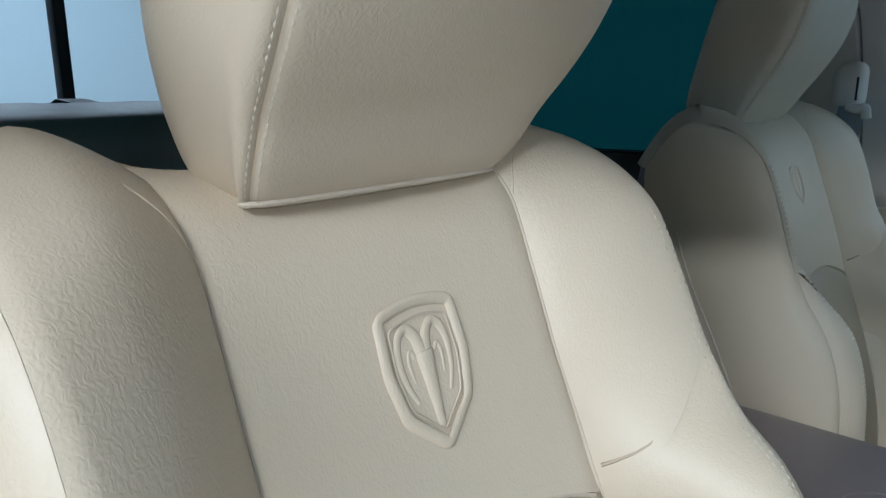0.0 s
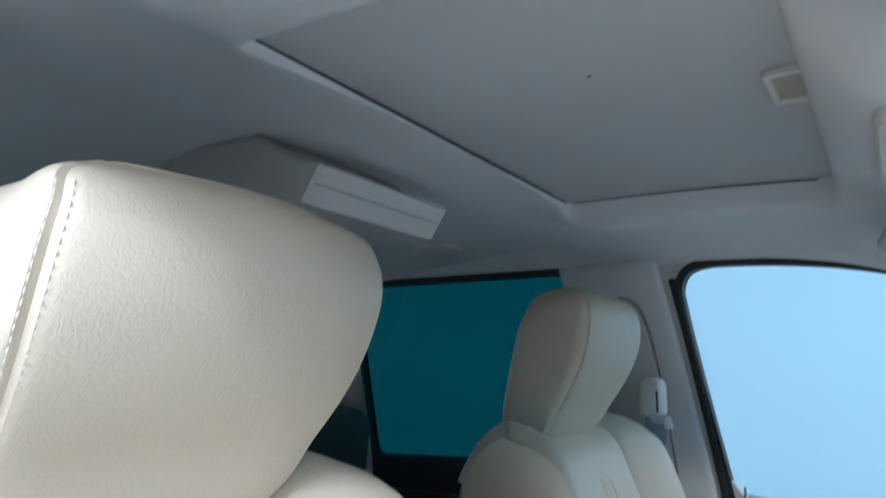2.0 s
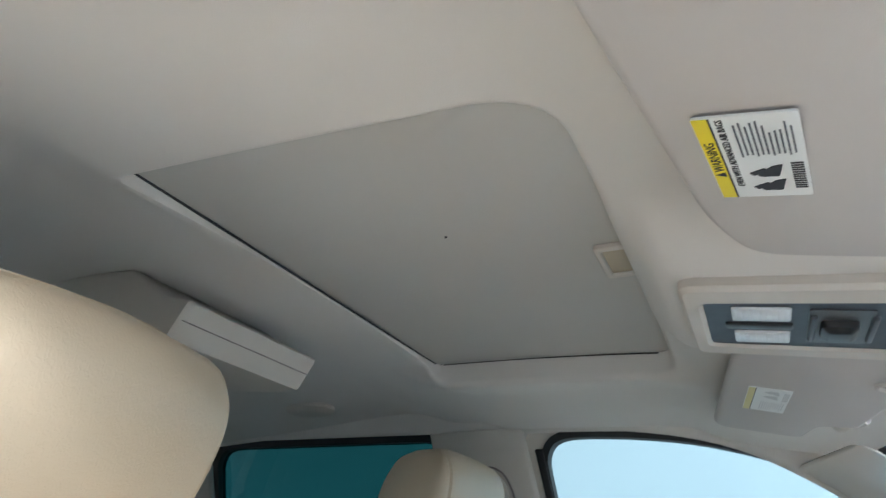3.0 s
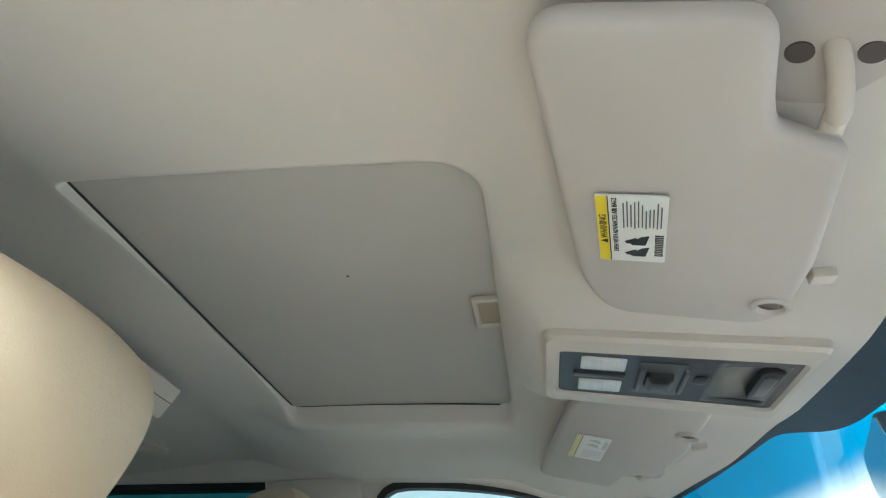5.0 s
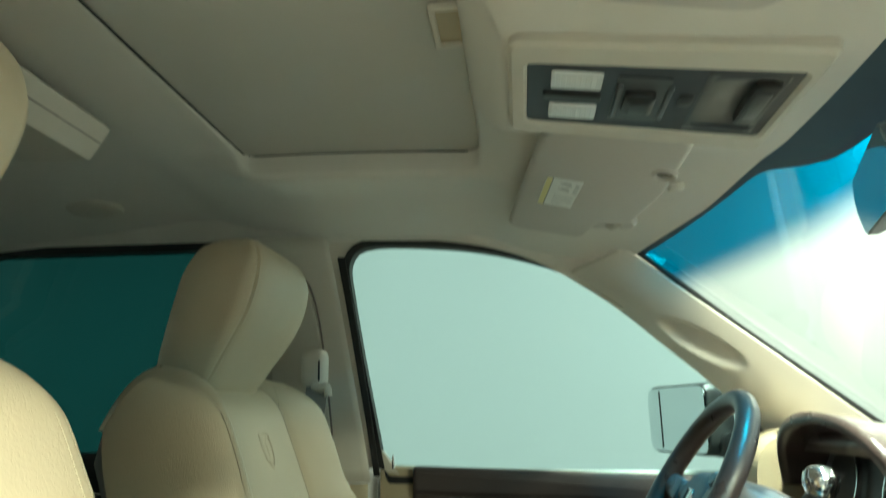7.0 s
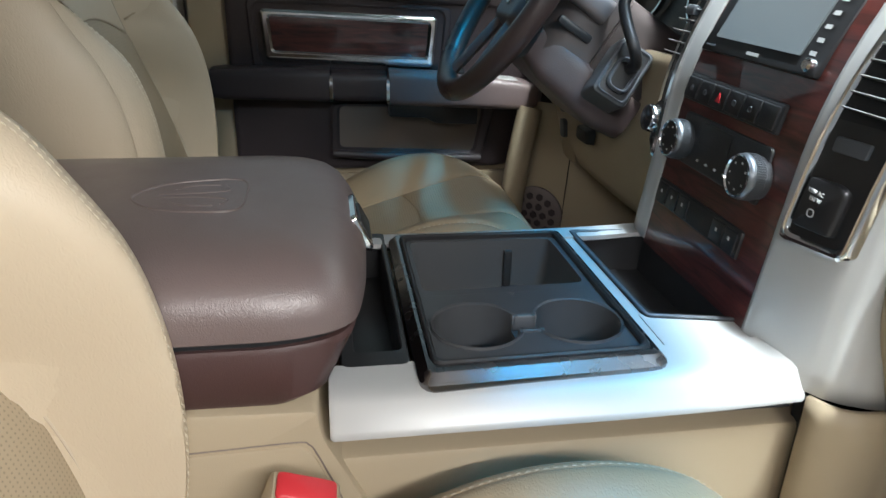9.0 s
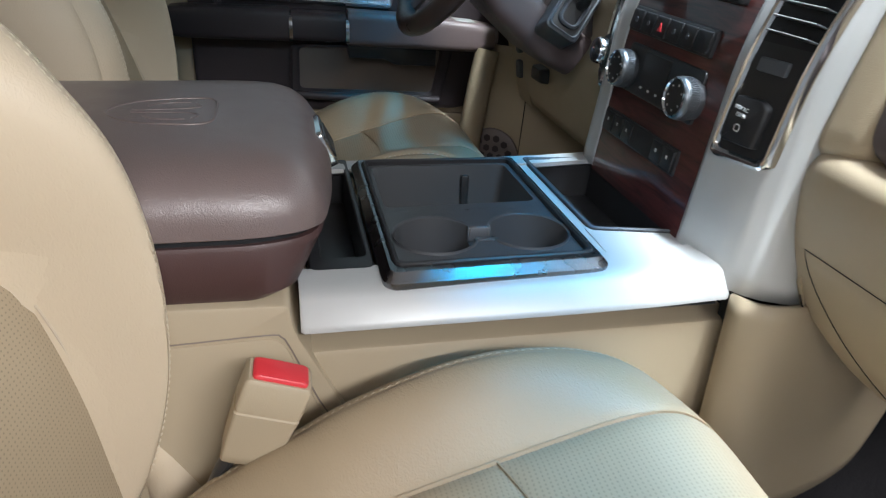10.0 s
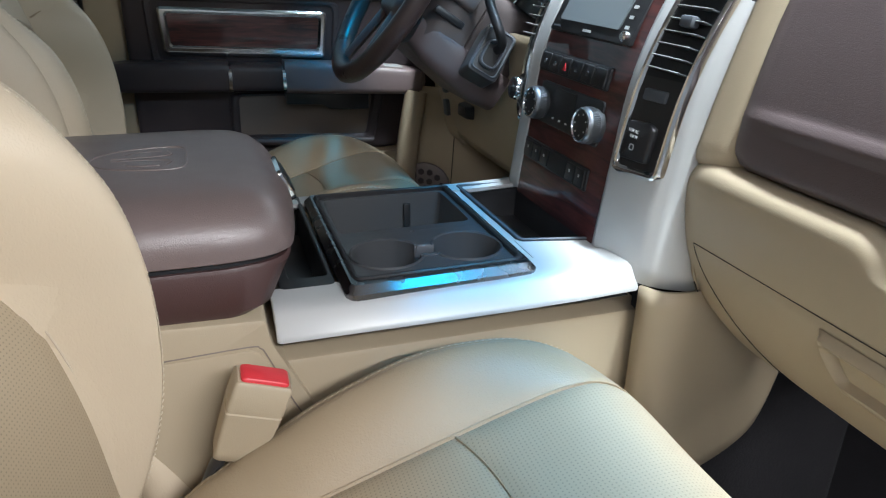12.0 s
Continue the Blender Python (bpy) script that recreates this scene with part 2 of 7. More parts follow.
FRIT = surface("navy_frit_print", (0.050, 0.092, 0.140), 0.5, vary=0.08)
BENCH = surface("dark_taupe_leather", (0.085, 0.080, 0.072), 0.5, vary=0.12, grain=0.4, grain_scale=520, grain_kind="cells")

# ---- mesh tools ----
ORIGIN = {}


def thing(name, at, label="", category="", group="", kind=""):
    """An empty at the base of a thing; its parts are built in world coordinates."""
    ob = new(name)
    ob.location = at
    ob.empty_display_size = 0.05
    ORIGIN[ob] = Matrix.Translation(at)
    return tagged(ob, label, category, group, kind)


def part(name, bm, material, parent=None, label="", smooth=True, solid=0.0):
    me = bpy.data.meshes.new(name)
    bmesh.ops.recalc_face_normals(bm, faces=bm.faces)
    bm.to_mesh(me)
    bm.free()
    me.materials.append(material)
    if smooth:
        me.shade_smooth()
        me.set_sharp_from_angle(angle=radians(42))
    ob = new(name, me)
    if parent is not None:
        ob.parent = parent
        ob.matrix_parent_inverse = ORIGIN.get(parent, Matrix()).inverted()
    if solid:
        mod = ob.modifiers.new("thick", "SOLIDIFY")
        mod.thickness, mod.offset = solid, 1
    if label:
        tagged(ob, label)
    return ob


def lone(name, bm, material, label, category, group="", kind="", **more):
    return tagged(part(name, bm, material, None, **more), label, category, group, kind)


def tab(x, table):
    """Smooth curve through (x, value) pairs."""
    n = len(table)
    if x <= table[0][0]:
        return table[0][1]
    if x >= table[-1][0]:
        return table[-1][1]
    k = 0
    while x > table[k + 1][0]:
        k += 1
    (x0, y0), (x1, y1) = table[k], table[k + 1]
    h = x1 - x0

    def slope(i):
        if i <= 0 or i >= n - 1:
            j = min(max(i, 0), n - 2)
            return (table[j + 1][1] - table[j][1]) / (table[j + 1][0] - table[j][0])
        return (table[i + 1][1] - table[i - 1][1]) / (table[i + 1][0] - table[i - 1][0])
    t = (x - x0) / h
    return (y0 * (1 + 2 * t) * (1 - t) ** 2 + h * slope(k) * t * (1 - t) ** 2 + y1 * t * t * (3 - 2 * t) + h * slope(k + 1) * t * t * (t - 1))


def curve_pts(pts, n, closed=False):
    """Catmull-Rom through points."""
    pts = [Vector(p) for p in pts]
    m = len(pts)
    out = []
    spans = m if closed else m - 1
    for i in range(spans):
        p0 = pts[(i - 1) % m] if closed or i > 0 else pts[0]
        p1, p2 = pts[i], pts[(i + 1) % m]
        p3 = pts[(i + 2) % m] if closed or i + 2 < m else pts[-1]
        for k in range(n):
            t = k / n
            out.append(0.5 * ((2 * p1) + (p2 - p0) * t + (2 * p0 - 5 * p1 + 4 * p2 - p3) * t * t + (3 * p1 - p0 - 3 * p2 + p3) * t ** 3))
    if not closed:
        out.append(pts[-1])
    return out


def grid(place, nu, nv, wrap=False, uv_scale=None):
    """A sheet place(s, t), s and t from 0 to 1."""
    bm = bmesh.new()
    cols = nu if wrap else nu + 1
    vs = [[bm.verts.new(place(i / nu, j / nv)) for i in range(cols)] for j in range(nv + 1)]
    for j in range(nv):
        for i in range(nu):
            k = (i + 1) % cols if wrap else i + 1
            bm.faces.new((vs[j][i], vs[j][k], vs[j + 1][k], vs[j + 1][i]))
    if uv_scale:
        uv_lay = bm.loops.layers.uv.new("map")
        for f in bm.faces:
            for lp in f.loops:
                lp[uv_lay].uv = uv_scale(lp.vert.co)
    return bm


def loft(rings, caps=True, closed=True):
    bm = bmesh.new()
    vs = [[bm.verts.new(p) for p in r] for r in rings]
    n = len(vs[0])
    for a, b in zip(vs, vs[1:]):
        for i in range(n if closed else n - 1):
            k = (i + 1) % n
            bm.faces.new((a[i], a[k], b[k], b[i]))
    if caps:
        bm.faces.new(vs[0])
        bm.faces.new(vs[-1])
    return bm


def box(cx, cy, cz, sx, sy, sz, bevel=0.003, seg=2, turn=None):
    bm = bmesh.new()
    bmesh.ops.create_cube(bm, size=1)
    bmesh.ops.scale(bm, vec=(sx, sy, sz), verts=bm.verts)
    if bevel:
        bmesh.ops.bevel(bm, geom=list(bm.edges), offset=min(bevel, 0.45 * min(sx, sy, sz)), segments=seg, profile=0.5, affect="EDGES")
    m = Matrix.Translation((cx, cy, cz))
    bmesh.ops.transform(bm, matrix=m @ turn if turn else m, verts=bm.verts)
    return bm


def rounded(pts, r, seg=5):
    """A 2D outline with its corners rounded; r: one radius or one for each corner."""
    n = len(pts)
    out = []
    for i in range(n):
        a, p, b = Vector(pts[i - 1]), Vector(pts[i]), Vector(pts[(i + 1) % n])
        ri = r[i] if isinstance(r, (list, tuple)) else r
        ri = min(ri, 0.48 * (a - p).length, 0.48 * (b - p).length)
        p1, p2 = p + (a - p).normalized() * ri, p + (b - p).normalized() * ri
        for k in range(seg + 1):
            t = k / seg
            out.append((1 - t) ** 2 * p1 + 2 * t * (1 - t) * p + t * t * p2)
    return out


def dense(outline, seg, n):
    """Adds n points on each straight run between the rounded corners of an outline."""
    out = []
    for i, p in enumerate(outline):
        out.append(Vector(p))
        if i % (seg + 1) == seg:
            q = Vector(outline[(i + 1) % len(outline)])
            out += [Vector(p).lerp(q, k / (n + 1)) for k in range(1, n + 1)]
    return out


def rect(u0, v0, u1, v1):
    return [(u0, v0), (u1, v0), (u1, v1), (u0, v1)]


def lay(origin, U, V, N=None):
    """Turns 2D outline points into world points on a plane."""
    origin, U, V = Vector(origin), Vector(U).normalized(), Vector(V).normalized()
    N = Vector(N).normalized() if N is not None else U.cross(V)
    return lambda u, v, d=0.0: origin + u * U + v * V + d * N


def slab(outline, at, d0, d1, bevel=0.0, seg=2):
    """A plate of an outline, from depth d0 to d1 of the plane's normal; the edge of d1 is bevelled."""
    rings = [[at(p[0], p[1], d0) for p in outline]]
    if bevel:
        c = Vector((sum(p[0] for p in outline), sum(p[1] for p in outline))) / len(outline)
        sg = 1 if d1 > d0 else -1
        inner = inset(outline, bevel)
        rings.append([at(p[0], p[1], d1 - sg * bevel) for p in outline])
        for k in range(1, seg + 1):
            a = k / seg * math.pi / 2
            f = 1 - math.cos(a)
            g = math.sin(a)
            rings.append([at(p[0] + (q[0] - p[0]) * f, p[1] + (q[1] - p[1]) * f, d1 - sg * bevel * (1 - g)) for p, q in zip(outline, inner)])
    else:
        rings.append([at(p[0], p[1], d1) for p in outline])
    return loft(rings)


def inset(outline, w):
    """The outline moved inwards by w."""
    n = len(outline)
    area = sum(outline[i][0] * outline[(i + 1) % n][1] - outline[(i + 1) % n][0] * outline[i][1] for i in range(n))
    sg = 1 if area > 0 else -1
    out = []
    for i in range(n):
        a, p, b = Vector(outline[i - 1]), Vector(outline[i]), Vector(outline[(i + 1) % n])
        d = (p - a).normalized() + (b - p).normalized()
        if d.length < 1e-6:
            d = b - p
        d.normalize()
        out.append(p + sg * w * Vector((-d.y, d.x)))
    return out


def bezel(outer, inner, at, d0, d1, bevel=0.0015):
    """A closed band between two outlines of equal count."""
    n = len(outer)
    oi, ii = inset(outer, bevel), inset(inner, -bevel)
    sg = 1 if d1 > d0 else -1
    rows = [(outer, d0), (outer, d1 - sg * bevel), (oi, d1), (ii, d1), (inner, d1 - sg * bevel), (inner, d0)]
    bm = bmesh.new()
    vs = [[bm.verts.new(at(p[0], p[1], d)) for p in o] for o, d in rows]
    for r in range(6):
        a, b = vs[r], vs[(r + 1) % 6]
        for i in range(n):
            k = (i + 1) % n
            bm.faces.new((a[i], a[k], b[k], b[i]))
    return bm


def tube(pts, r, n=8, closed=False, flat=1.0, up=(0, 0, 1)):
    pts = [Vector(p) for p in pts]
    m = len(pts)
    bm = bmesh.new()
    rings = []
    for i, p in enumerate(pts):
        a = pts[(i - 1) % m] if closed or i else pts[0]
        b = pts[(i + 1) % m] if closed or i < m - 1 else pts[-1]
        d = (b - a).normalized()
        s = d.cross(Vector(up))
        if s.length < 0.05:
            s = d.cross(Vector((1, 0, 0)))
        s.normalize()
        w = s.cross(d)
        rad = r(i / (m - 1)) if callable(r) else r
        rings.append([bm.verts.new(p + rad * (math.cos(2 * math.pi * k / n) * s + flat * math.sin(2 * math.pi * k / n) * w)) for k in range(n)])
    for i in range(m if closed else m - 1):
        a, b = rings[i], rings[(i + 1) % m]
        for k in range(n):
            q = (k + 1) % n
            bm.faces.new((a[k], a[q], b[q], b[k]))
    if not closed:
        bm.faces.new(rings[0])
        bm.faces.new(rings[-1])
    return bm


def lathe(profile, origin, axis, n=32, cap=True):
    axis = Vector(axis).normalized()
    s = axis.orthogonal().normalized()
    w = axis.cross(s)
    o = Vector(origin)
    return loft([[o + h * axis + r * (math.cos(2 * math.pi * k / n) * s + math.sin(2 * math.pi * k / n) * w) for k in range(n)] for r, h in profile], caps=cap)


def stitches(pts, step, length, r, out):
    """Short raised thread ends along a line; out: the way off the surface."""
    pts = [Vector(p) for p in pts]
    bm = bmesh.new()
    run, nxt = 0.0, 0.0
    for a, b in zip(pts, pts[1:]):
        seglen = (b - a).length
        if seglen < 1e-9:
            continue
        d = (b - a) / seglen
        while nxt < run + seglen:
            c = a + d * (nxt - run)
            o = Vector(out(c) if callable(out) else out).normalized()
            s = d.cross(o).normalized()
            tip = [bm.verts.new(c - d * length / 2 - o * r * 0.6), bm.verts.new(c + d * length / 2 - o * r * 0.6)]
            mid = [bm.verts.new(c + v) for v in (s * r, o * r * 0.55, -s * r, -o * r)]
            for k in range(4):
                q = (k + 1) % 4
                bm.faces.new((tip[0], mid[k], mid[q]))
                bm.faces.new((tip[1], mid[q], mid[k]))
            nxt += step
        run += seglen
    return bm


def join(*bms):
    base = bms[0]
    for b in bms[1:]:
        me = bpy.data.meshes.new("tmp")
        b.to_mesh(me)
        b.free()
        base.from_mesh(me)
        bpy.data.meshes.remove(me)
    return base


def wording(name, text, size, at, U, V, material, parent, thick=0.0003):
    """Letters of the built-in font as a mesh, on a plane."""
    cu = bpy.data.curves.new(name, "FONT")
    cu.body, cu.size, cu.extrude, cu.resolution_u = text, size, thick, 2
    tmp = bpy.data.objects.new(name, cu)
    me = bpy.data.meshes.new_from_object(tmp)
    bpy.data.objects.remove(tmp)
    U, V = Vector(U).normalized(), Vector(V).normalized()
    N = U.cross(V)
    m = Matrix((U, V, N)).transposed().to_4x4()
    m.translation = at
    me.transform(m)
    me.materials.append(material)
    ob = new(name, me)
    ob.parent = parent
    ob.matrix_parent_inverse = ORIGIN.get(parent, Matrix()).inverted()
    return ob

# ---- showroom round the truck ----
showroom = thing("showroom", (0, 0, -0.7), "plain pale showroom hall with painted walls and floor", "room", kind="structure")
part("floor", box(0, 0.5, -0.75, 11, 15, 0.1, 0), FLOOR_PAINT, showroom, "smooth pale painted floor")
part("wall_left", box(-5.0, 0.5, 1.45, 0.1, 15, 4.3, 0), WALL_PAINT, showroom)
part("wall_right", box(5.5, 0.5, 1.45, 0.1, 15, 4.3, 0), WALL_PAINT, showroom)
part("wall_front", box(0.25, 4.6, 1.45, 10.4, 0.1, 4.3, 0), WALL_PAINT, showroom)
part("wall_back", box(0.25, -6.5, 1.45, 10.4, 0.1, 4.3, 0), WALL_PAINT, showroom)
part("ceiling", box(0.25, 0.5, 3.65, 10.6, 15, 0.1, 0), WALL_PAINT, showroom)

# ---- cabin shell ----
cabin = thing("truck_cabin", (0, 0, -0.05), "crew cab shell with greige pillars and pale cloth headliner", "truck cabin", kind="structure")


def ease(q):
    q = max(0.0, min(1.0, q))
    return q * q * (3 - 2 * q)


def front_edge(x):
    """Where the headliner meets the windscreen."""
    return 0.378 - 0.2 * x * x


def roof_z(x, y):
    """Height of the headliner's lower face."""
    side = abs(x) / 0.74
    z = tab(y, [(-1.4, 1.262), (-0.9, 1.290), (-0.65, 1.310), (-0.56, 1.312), (-0.50, 1.303), (-0.43, 1.303), (-0.37, 1.305), (-0.1, 1.297), (0.0, 1.290), (0.06, 1.268), (0.15, 1.250), (0.25, 1.234), (0.36, 1.208), (0.5, 1.165)])
    z = z - 0.030 * side ** 4 - 0.016 * min(1.0, (side / 0.5) ** 2) * max(0.0, min(1.0, (y + 0.42) / 0.06))
    z += 0.020 * side ** 3 * ease((-0.43 - y) / 0.15)
    # rolled rim of the sunroof along its driver side, with a shallow trough outside it
    z += tab(-x, [(0.30, 0.0), (0.325, -0.010), (0.345, -0.018), (0.365, -0.017), (0.43, -0.004), (0.50, 0.006), (0.60, 0.0)]) * ease((y + 0.47) / 0.10) * ease((0.10 - y) / 0.10)
    # soft swell that carries the overhead console
    w = ease((0.215 - abs(x - 0.012)) / 0.10) * ease((y + 0.005) / 0.06) * ease((0.42 - y) / 0.08)
    return z + w * (1.2335 - 0.135 * (y - 0.057) - z)


SUN = (-0.340, -0.371, 0.360, 0.010)        # the sunroof's opening


def headliner():
    """The cloth roof lining: rings from the sunroof's rounded opening out to the roof's edge, with a rolled rim."""
    n = 40
    hole, outer = [], []
    corners = rounded(rect(SUN[0], SUN[1], SUN[2], SUN[3]), [0.02, 0.02, 0.055, 0.03], 6)
    big = rect(-0.77, -1.42, 0.77, 0.43)
    # walk both outlines side by side
    def along(poly, m):
        pts = [Vector((p[0], p[1])) for p in poly]
        seg = [(pts[(k + 1) % len(pts)] - pts[k]).length for k in range(len(pts))]
        total, out, k, run = sum(seg), [], 0, 0.0
        for q in range(m):
            d = total * q / m
            while d > run + seg[k] and k < len(pts) - 1:
                run += seg[k]
                k += 1
            out.append(pts[k].lerp(pts[(k + 1) % len(pts)], (d - run) / seg[k]))
        return out
    hole = along(corners, 4 * n)
    c = Vector(((SUN[0] + SUN[2]) / 2, (SUN[1] + SUN[3]) / 2))
    for p in hole:
        d = p - c
        ts = []
        if d.x > 1e-6:
            ts.append((0.77 - c.x) / d.x)
        if d.x < -1e-6:
            ts.append((-0.77 - c.x) / d.x)
        if d.y > 1e-6:
            t = (0.43 - c.y) / d.y
            for _ in range(8):
                t = (front_edge(max(-0.77, min(0.77, c.x + d.x * t))) - c.y) / d.y
            ts.append(t)
        if d.y < -1e-6:
            ts.append((-1.42 - c.y) / d.y)
        outer.append(c + d * min(ts))
    rows = [[Vector((p.x, p.y, 1.324)) for p in hole], [Vector((p.x, p.y, roof_z(p.x, p.y) + 0.007)) for p in hole],
            [Vector((p.x, p.y, roof_z(p.x, p.y) + 0.002)) + Vector(((p - c).normalized().x, (p - c).normalized().y, 0)) * 0.003 for p in hole]]
    m = 40
    for k in range(1, m + 1):
        f = 0.015 + 0.985 * (k / m) ** 1.4
        row = []
        for p, q in zip(hole, outer):
            r = p.lerp(q, f)
            row.append(Vector((r.x, r.y, roof_z(r.x, r.y))))
        rows.append(row)
    return loft(rows, caps=False)


part("ceiling", headliner(), CLOTH, cabin, "pale grey-beige cloth headliner")
# roof skin above, closing the cabin against light
part("roof_skin", grid(lambda s, t: Vector((-0.86 + 1.72 * s, -1.5 + (1.5 + front_edge(-0.86 + 1.72 * s) + 0.012) * t, 1.385 - 0.05 * abs(2 * s - 1) ** 3 - 0.148 * max(0, t - 0.75) ** 2 / 0.0625)), 16, 24), SILVER, cabin, "white painted roof skin", solid=0.01)

shade = thing("sunroof_sunshade", (0, -0.18, 1.30), "closed grey cloth sunroof sunshade with greige finger pull", "sunshade")
part("panel", grid(lambda s, t: Vector((SUN[0] - 0.02 + (SUN[2] - SUN[0] + 0.04) * s, SUN[1] - 0.02 + (SUN[3] - SUN[1] + 0.04) * t,
     1.311 - 0.014 * t * t - 0.003 * (2 * s - 1) ** 2)), 20, 16), CLOTH_SHADE, shade, solid=0.008)
at = lay((0.030, -0.003, 1.2965), (0, 1, 0), (1, 0, 0), (0, 0, -1))
pull = part("finger_pull", bezel(rounded(rect(-0.019, -0.041, 0.018, 0.041), 0.005, 3), rounded(rect(-0.012, -0.033, 0.012, 0.033), 0.003, 3), at, -0.001, 0.005), TRIM_GREIGE, shade, "greige plastic finger pull")
part("cup", slab(rounded(rect(-0.013, -0.034, 0.013, 0.034), 0.003, 3), at, 0.0005, 0.0015), PLASTIC_BEIGE, pull)
seal_line = curve_pts([(SUN[2] - 0.002, SUN[1] + 0.001, 0), (0.1, SUN[1] + 0.001, 0), (SUN[0] + 0.03, SUN[1] + 0.001, 0), (SUN[0] + 0.004, SUN[1] + 0.008, 0), (SUN[0] + 0.001, SUN[1] + 0.03, 0), (SUN[0] + 0.001, -0.1, 0), (SUN[0] + 0.001, SUN[3] - 0.02, 0)], 5)
part("speck", lathe([(0.0016, 0.0), (0.0012, 0.0012)], (0.139, -0.155, 1.2995), (0, 0, -1), 10), INK, shade, "tiny dark speck")
part("seal", tube([Vector((p[0], p[1], 1.3085 - 0.014 * ((p[1] - SUN[1]) / (SUN[3] - SUN[1])) ** 2)) for p in seal_line], 0.0015, 6), RUBBER, shade, "thin black rubber seal")


def side_x(z):
    """Half width of the cab's inner side, leaning in towards the roof."""
    return tab(z, [(0.0, 0.88), (0.6, 0.885), (0.8, 0.88), (1.0, 0.83), (1.15, 0.785), (1.25, 0.745), (1.34, 0.70)])


def side_sheet(outer, inner, sg, off, thick):
    """A band between two outlines in (y, z), laid on the leaning side of the cab."""
    n = len(outer)
    bm = bmesh.new()
    rows = [(outer, 0), (outer, thick), (inner, thick), (inner, 0)]
    vs = [[bm.verts.new((sg * (side_x(p[1]) - off + d), p[0], p[1])) for p in o] for o, d in rows]
    for r in range(4):
        a, b = vs[r], vs[(r + 1) % 4]
        for i in range(n):
            k = (i + 1) % n
            bm.faces.new((a[i], a[k], b[k], b[i]))
    return bm


def side_fill(outline, sg, off, n=14):
    """A leaning pane filling an outline in (y, z)."""
    m = len(outline)
    cy, cz = sum(p[0] for p in outline) / m, sum(p[1] for p in outline) / m
    bm = bmesh.new()
    rows = []
    for k in range(1, n + 1):
        f = k / n
        rows.append([bm.verts.new((sg * (side_x(cz + (p[1] - cz) * f) - off), cy + (p[0] - cy) * f, cz + (p[1] - cz) * f)) for p in outline])
    c = bm.verts.new((sg * (side_x(cz) - off), cy, cz))
    for i in range(m):
        bm.faces.new((c, rows[0][i], rows[0][(i + 1) % m]))
    for a, b in zip(rows, rows[1:]):
        for i in range(m):
            k = (i + 1) % m
            bm.faces.new((a[i], a[k], b[k], b[i]))
    return bm


# front door's window outline in (y, z): straight rear edge, roof line sweeping down to the front
FRONT_WIN = [(-0.245, 0.79), (-0.279, 1.02), (-0.295, 1.16), (-0.295, 1.215), (-0.262, 1.244), (-0.17, 1.245), (-0.05, 1.234), (0.05, 1.215), (0.15, 1.184),
             (0.25, 1.136), (0.34, 1.073), (0.43, 0.995), (0.52, 0.885), (0.545, 0.82), (0.53, 0.77), (0.25, 0.765), (0.0, 0.767), (-0.19, 0.768), (-0.238, 0.772)]
FRONT_WIN_S = [tuple(p) for p in curve_pts([(y, z, 0) for y, z in FRONT_WIN], 3, True)]
FRONT_WIN_S = [(p[0], p[1]) for p in FRONT_WIN_S]
REAR_WIN = rounded([(-0.50, 0.84), (-0.53, 1.254), (-1.15, 1.262), (-1.17, 0.82)], [0.02, 0.05, 0.06, 0.04], 6)


def grow(outline, w):
    return inset(outline, -w)


def driver_side(sg, front_open):
    nm = "left" if sg < 0 else "right"
    # front opening's rim: header, pillars
    if not front_open:
        # rubber round the window
        part("window_seal", side_sheet(grow(FRONT_WIN_S, 0.015), FRONT_WIN_S, sg, 0.012, 0.03), RUBBER, cabin, "black rubber window seal")
        part("run_channel", side_patch([(-0.266, 0.77), (-0.254, 0.77)], [(-0.320, 1.225), (-0.305, 1.225)], sg, 0.020, 4, 20), RUBBER, cabin, "black rubber run channel beside the window", solid=0.010)
        part("window_frame", side_sheet(grow(FRONT_WIN_S, 0.055), grow(FRONT_WIN_S, 0.010), sg, 0.008, 0.02), TRIM_GREIGE, cabin, "greige door window frame")
        pane = part("window_pane", side_fill(grow(FRONT_WIN_S, 0.004), sg, -0.012), GLASS, cabin, "clear side window glass")
        pane.visible_shadow = False
    part("rear_window_seal", side_sheet(grow(REAR_WIN, 0.02), REAR_WIN, sg, 0.006, 0.03), RUBBER, cabin, "black rubber window seal")
    part("rear_window_pane", side_fill(grow(REAR_WIN, 0.004), sg, -0.012), PRIVACY, cabin, "dark teal privacy glass")


def side_patch(pts_bottom, pts_top, sg, off, n=12, m=14, bulge=0.0):
    """A leaning trim sheet between two edges, each a list of (y, z)."""
    b = curve_pts([(y, z, 0) for y, z in pts_bottom], 8)
    t_ = curve_pts([(y, z, 0) for y, z in pts_top], 8)

    def pick(c, s):
        k = s * (len(c) - 1)
        i = min(int(k), len(c) - 2)
        return c[i].lerp(c[i + 1], k - i)

    def place(s, t):
        p = pick(b, s).lerp(pick(t_, s), t)
        o = off + bulge * math.sin(math.pi * s)
        return Vector((sg * (side_x(p[1]) - o), p[0], p[1]))
    return grid(place, n, m)


driver_side(-1, False)
driver_side(1, True)

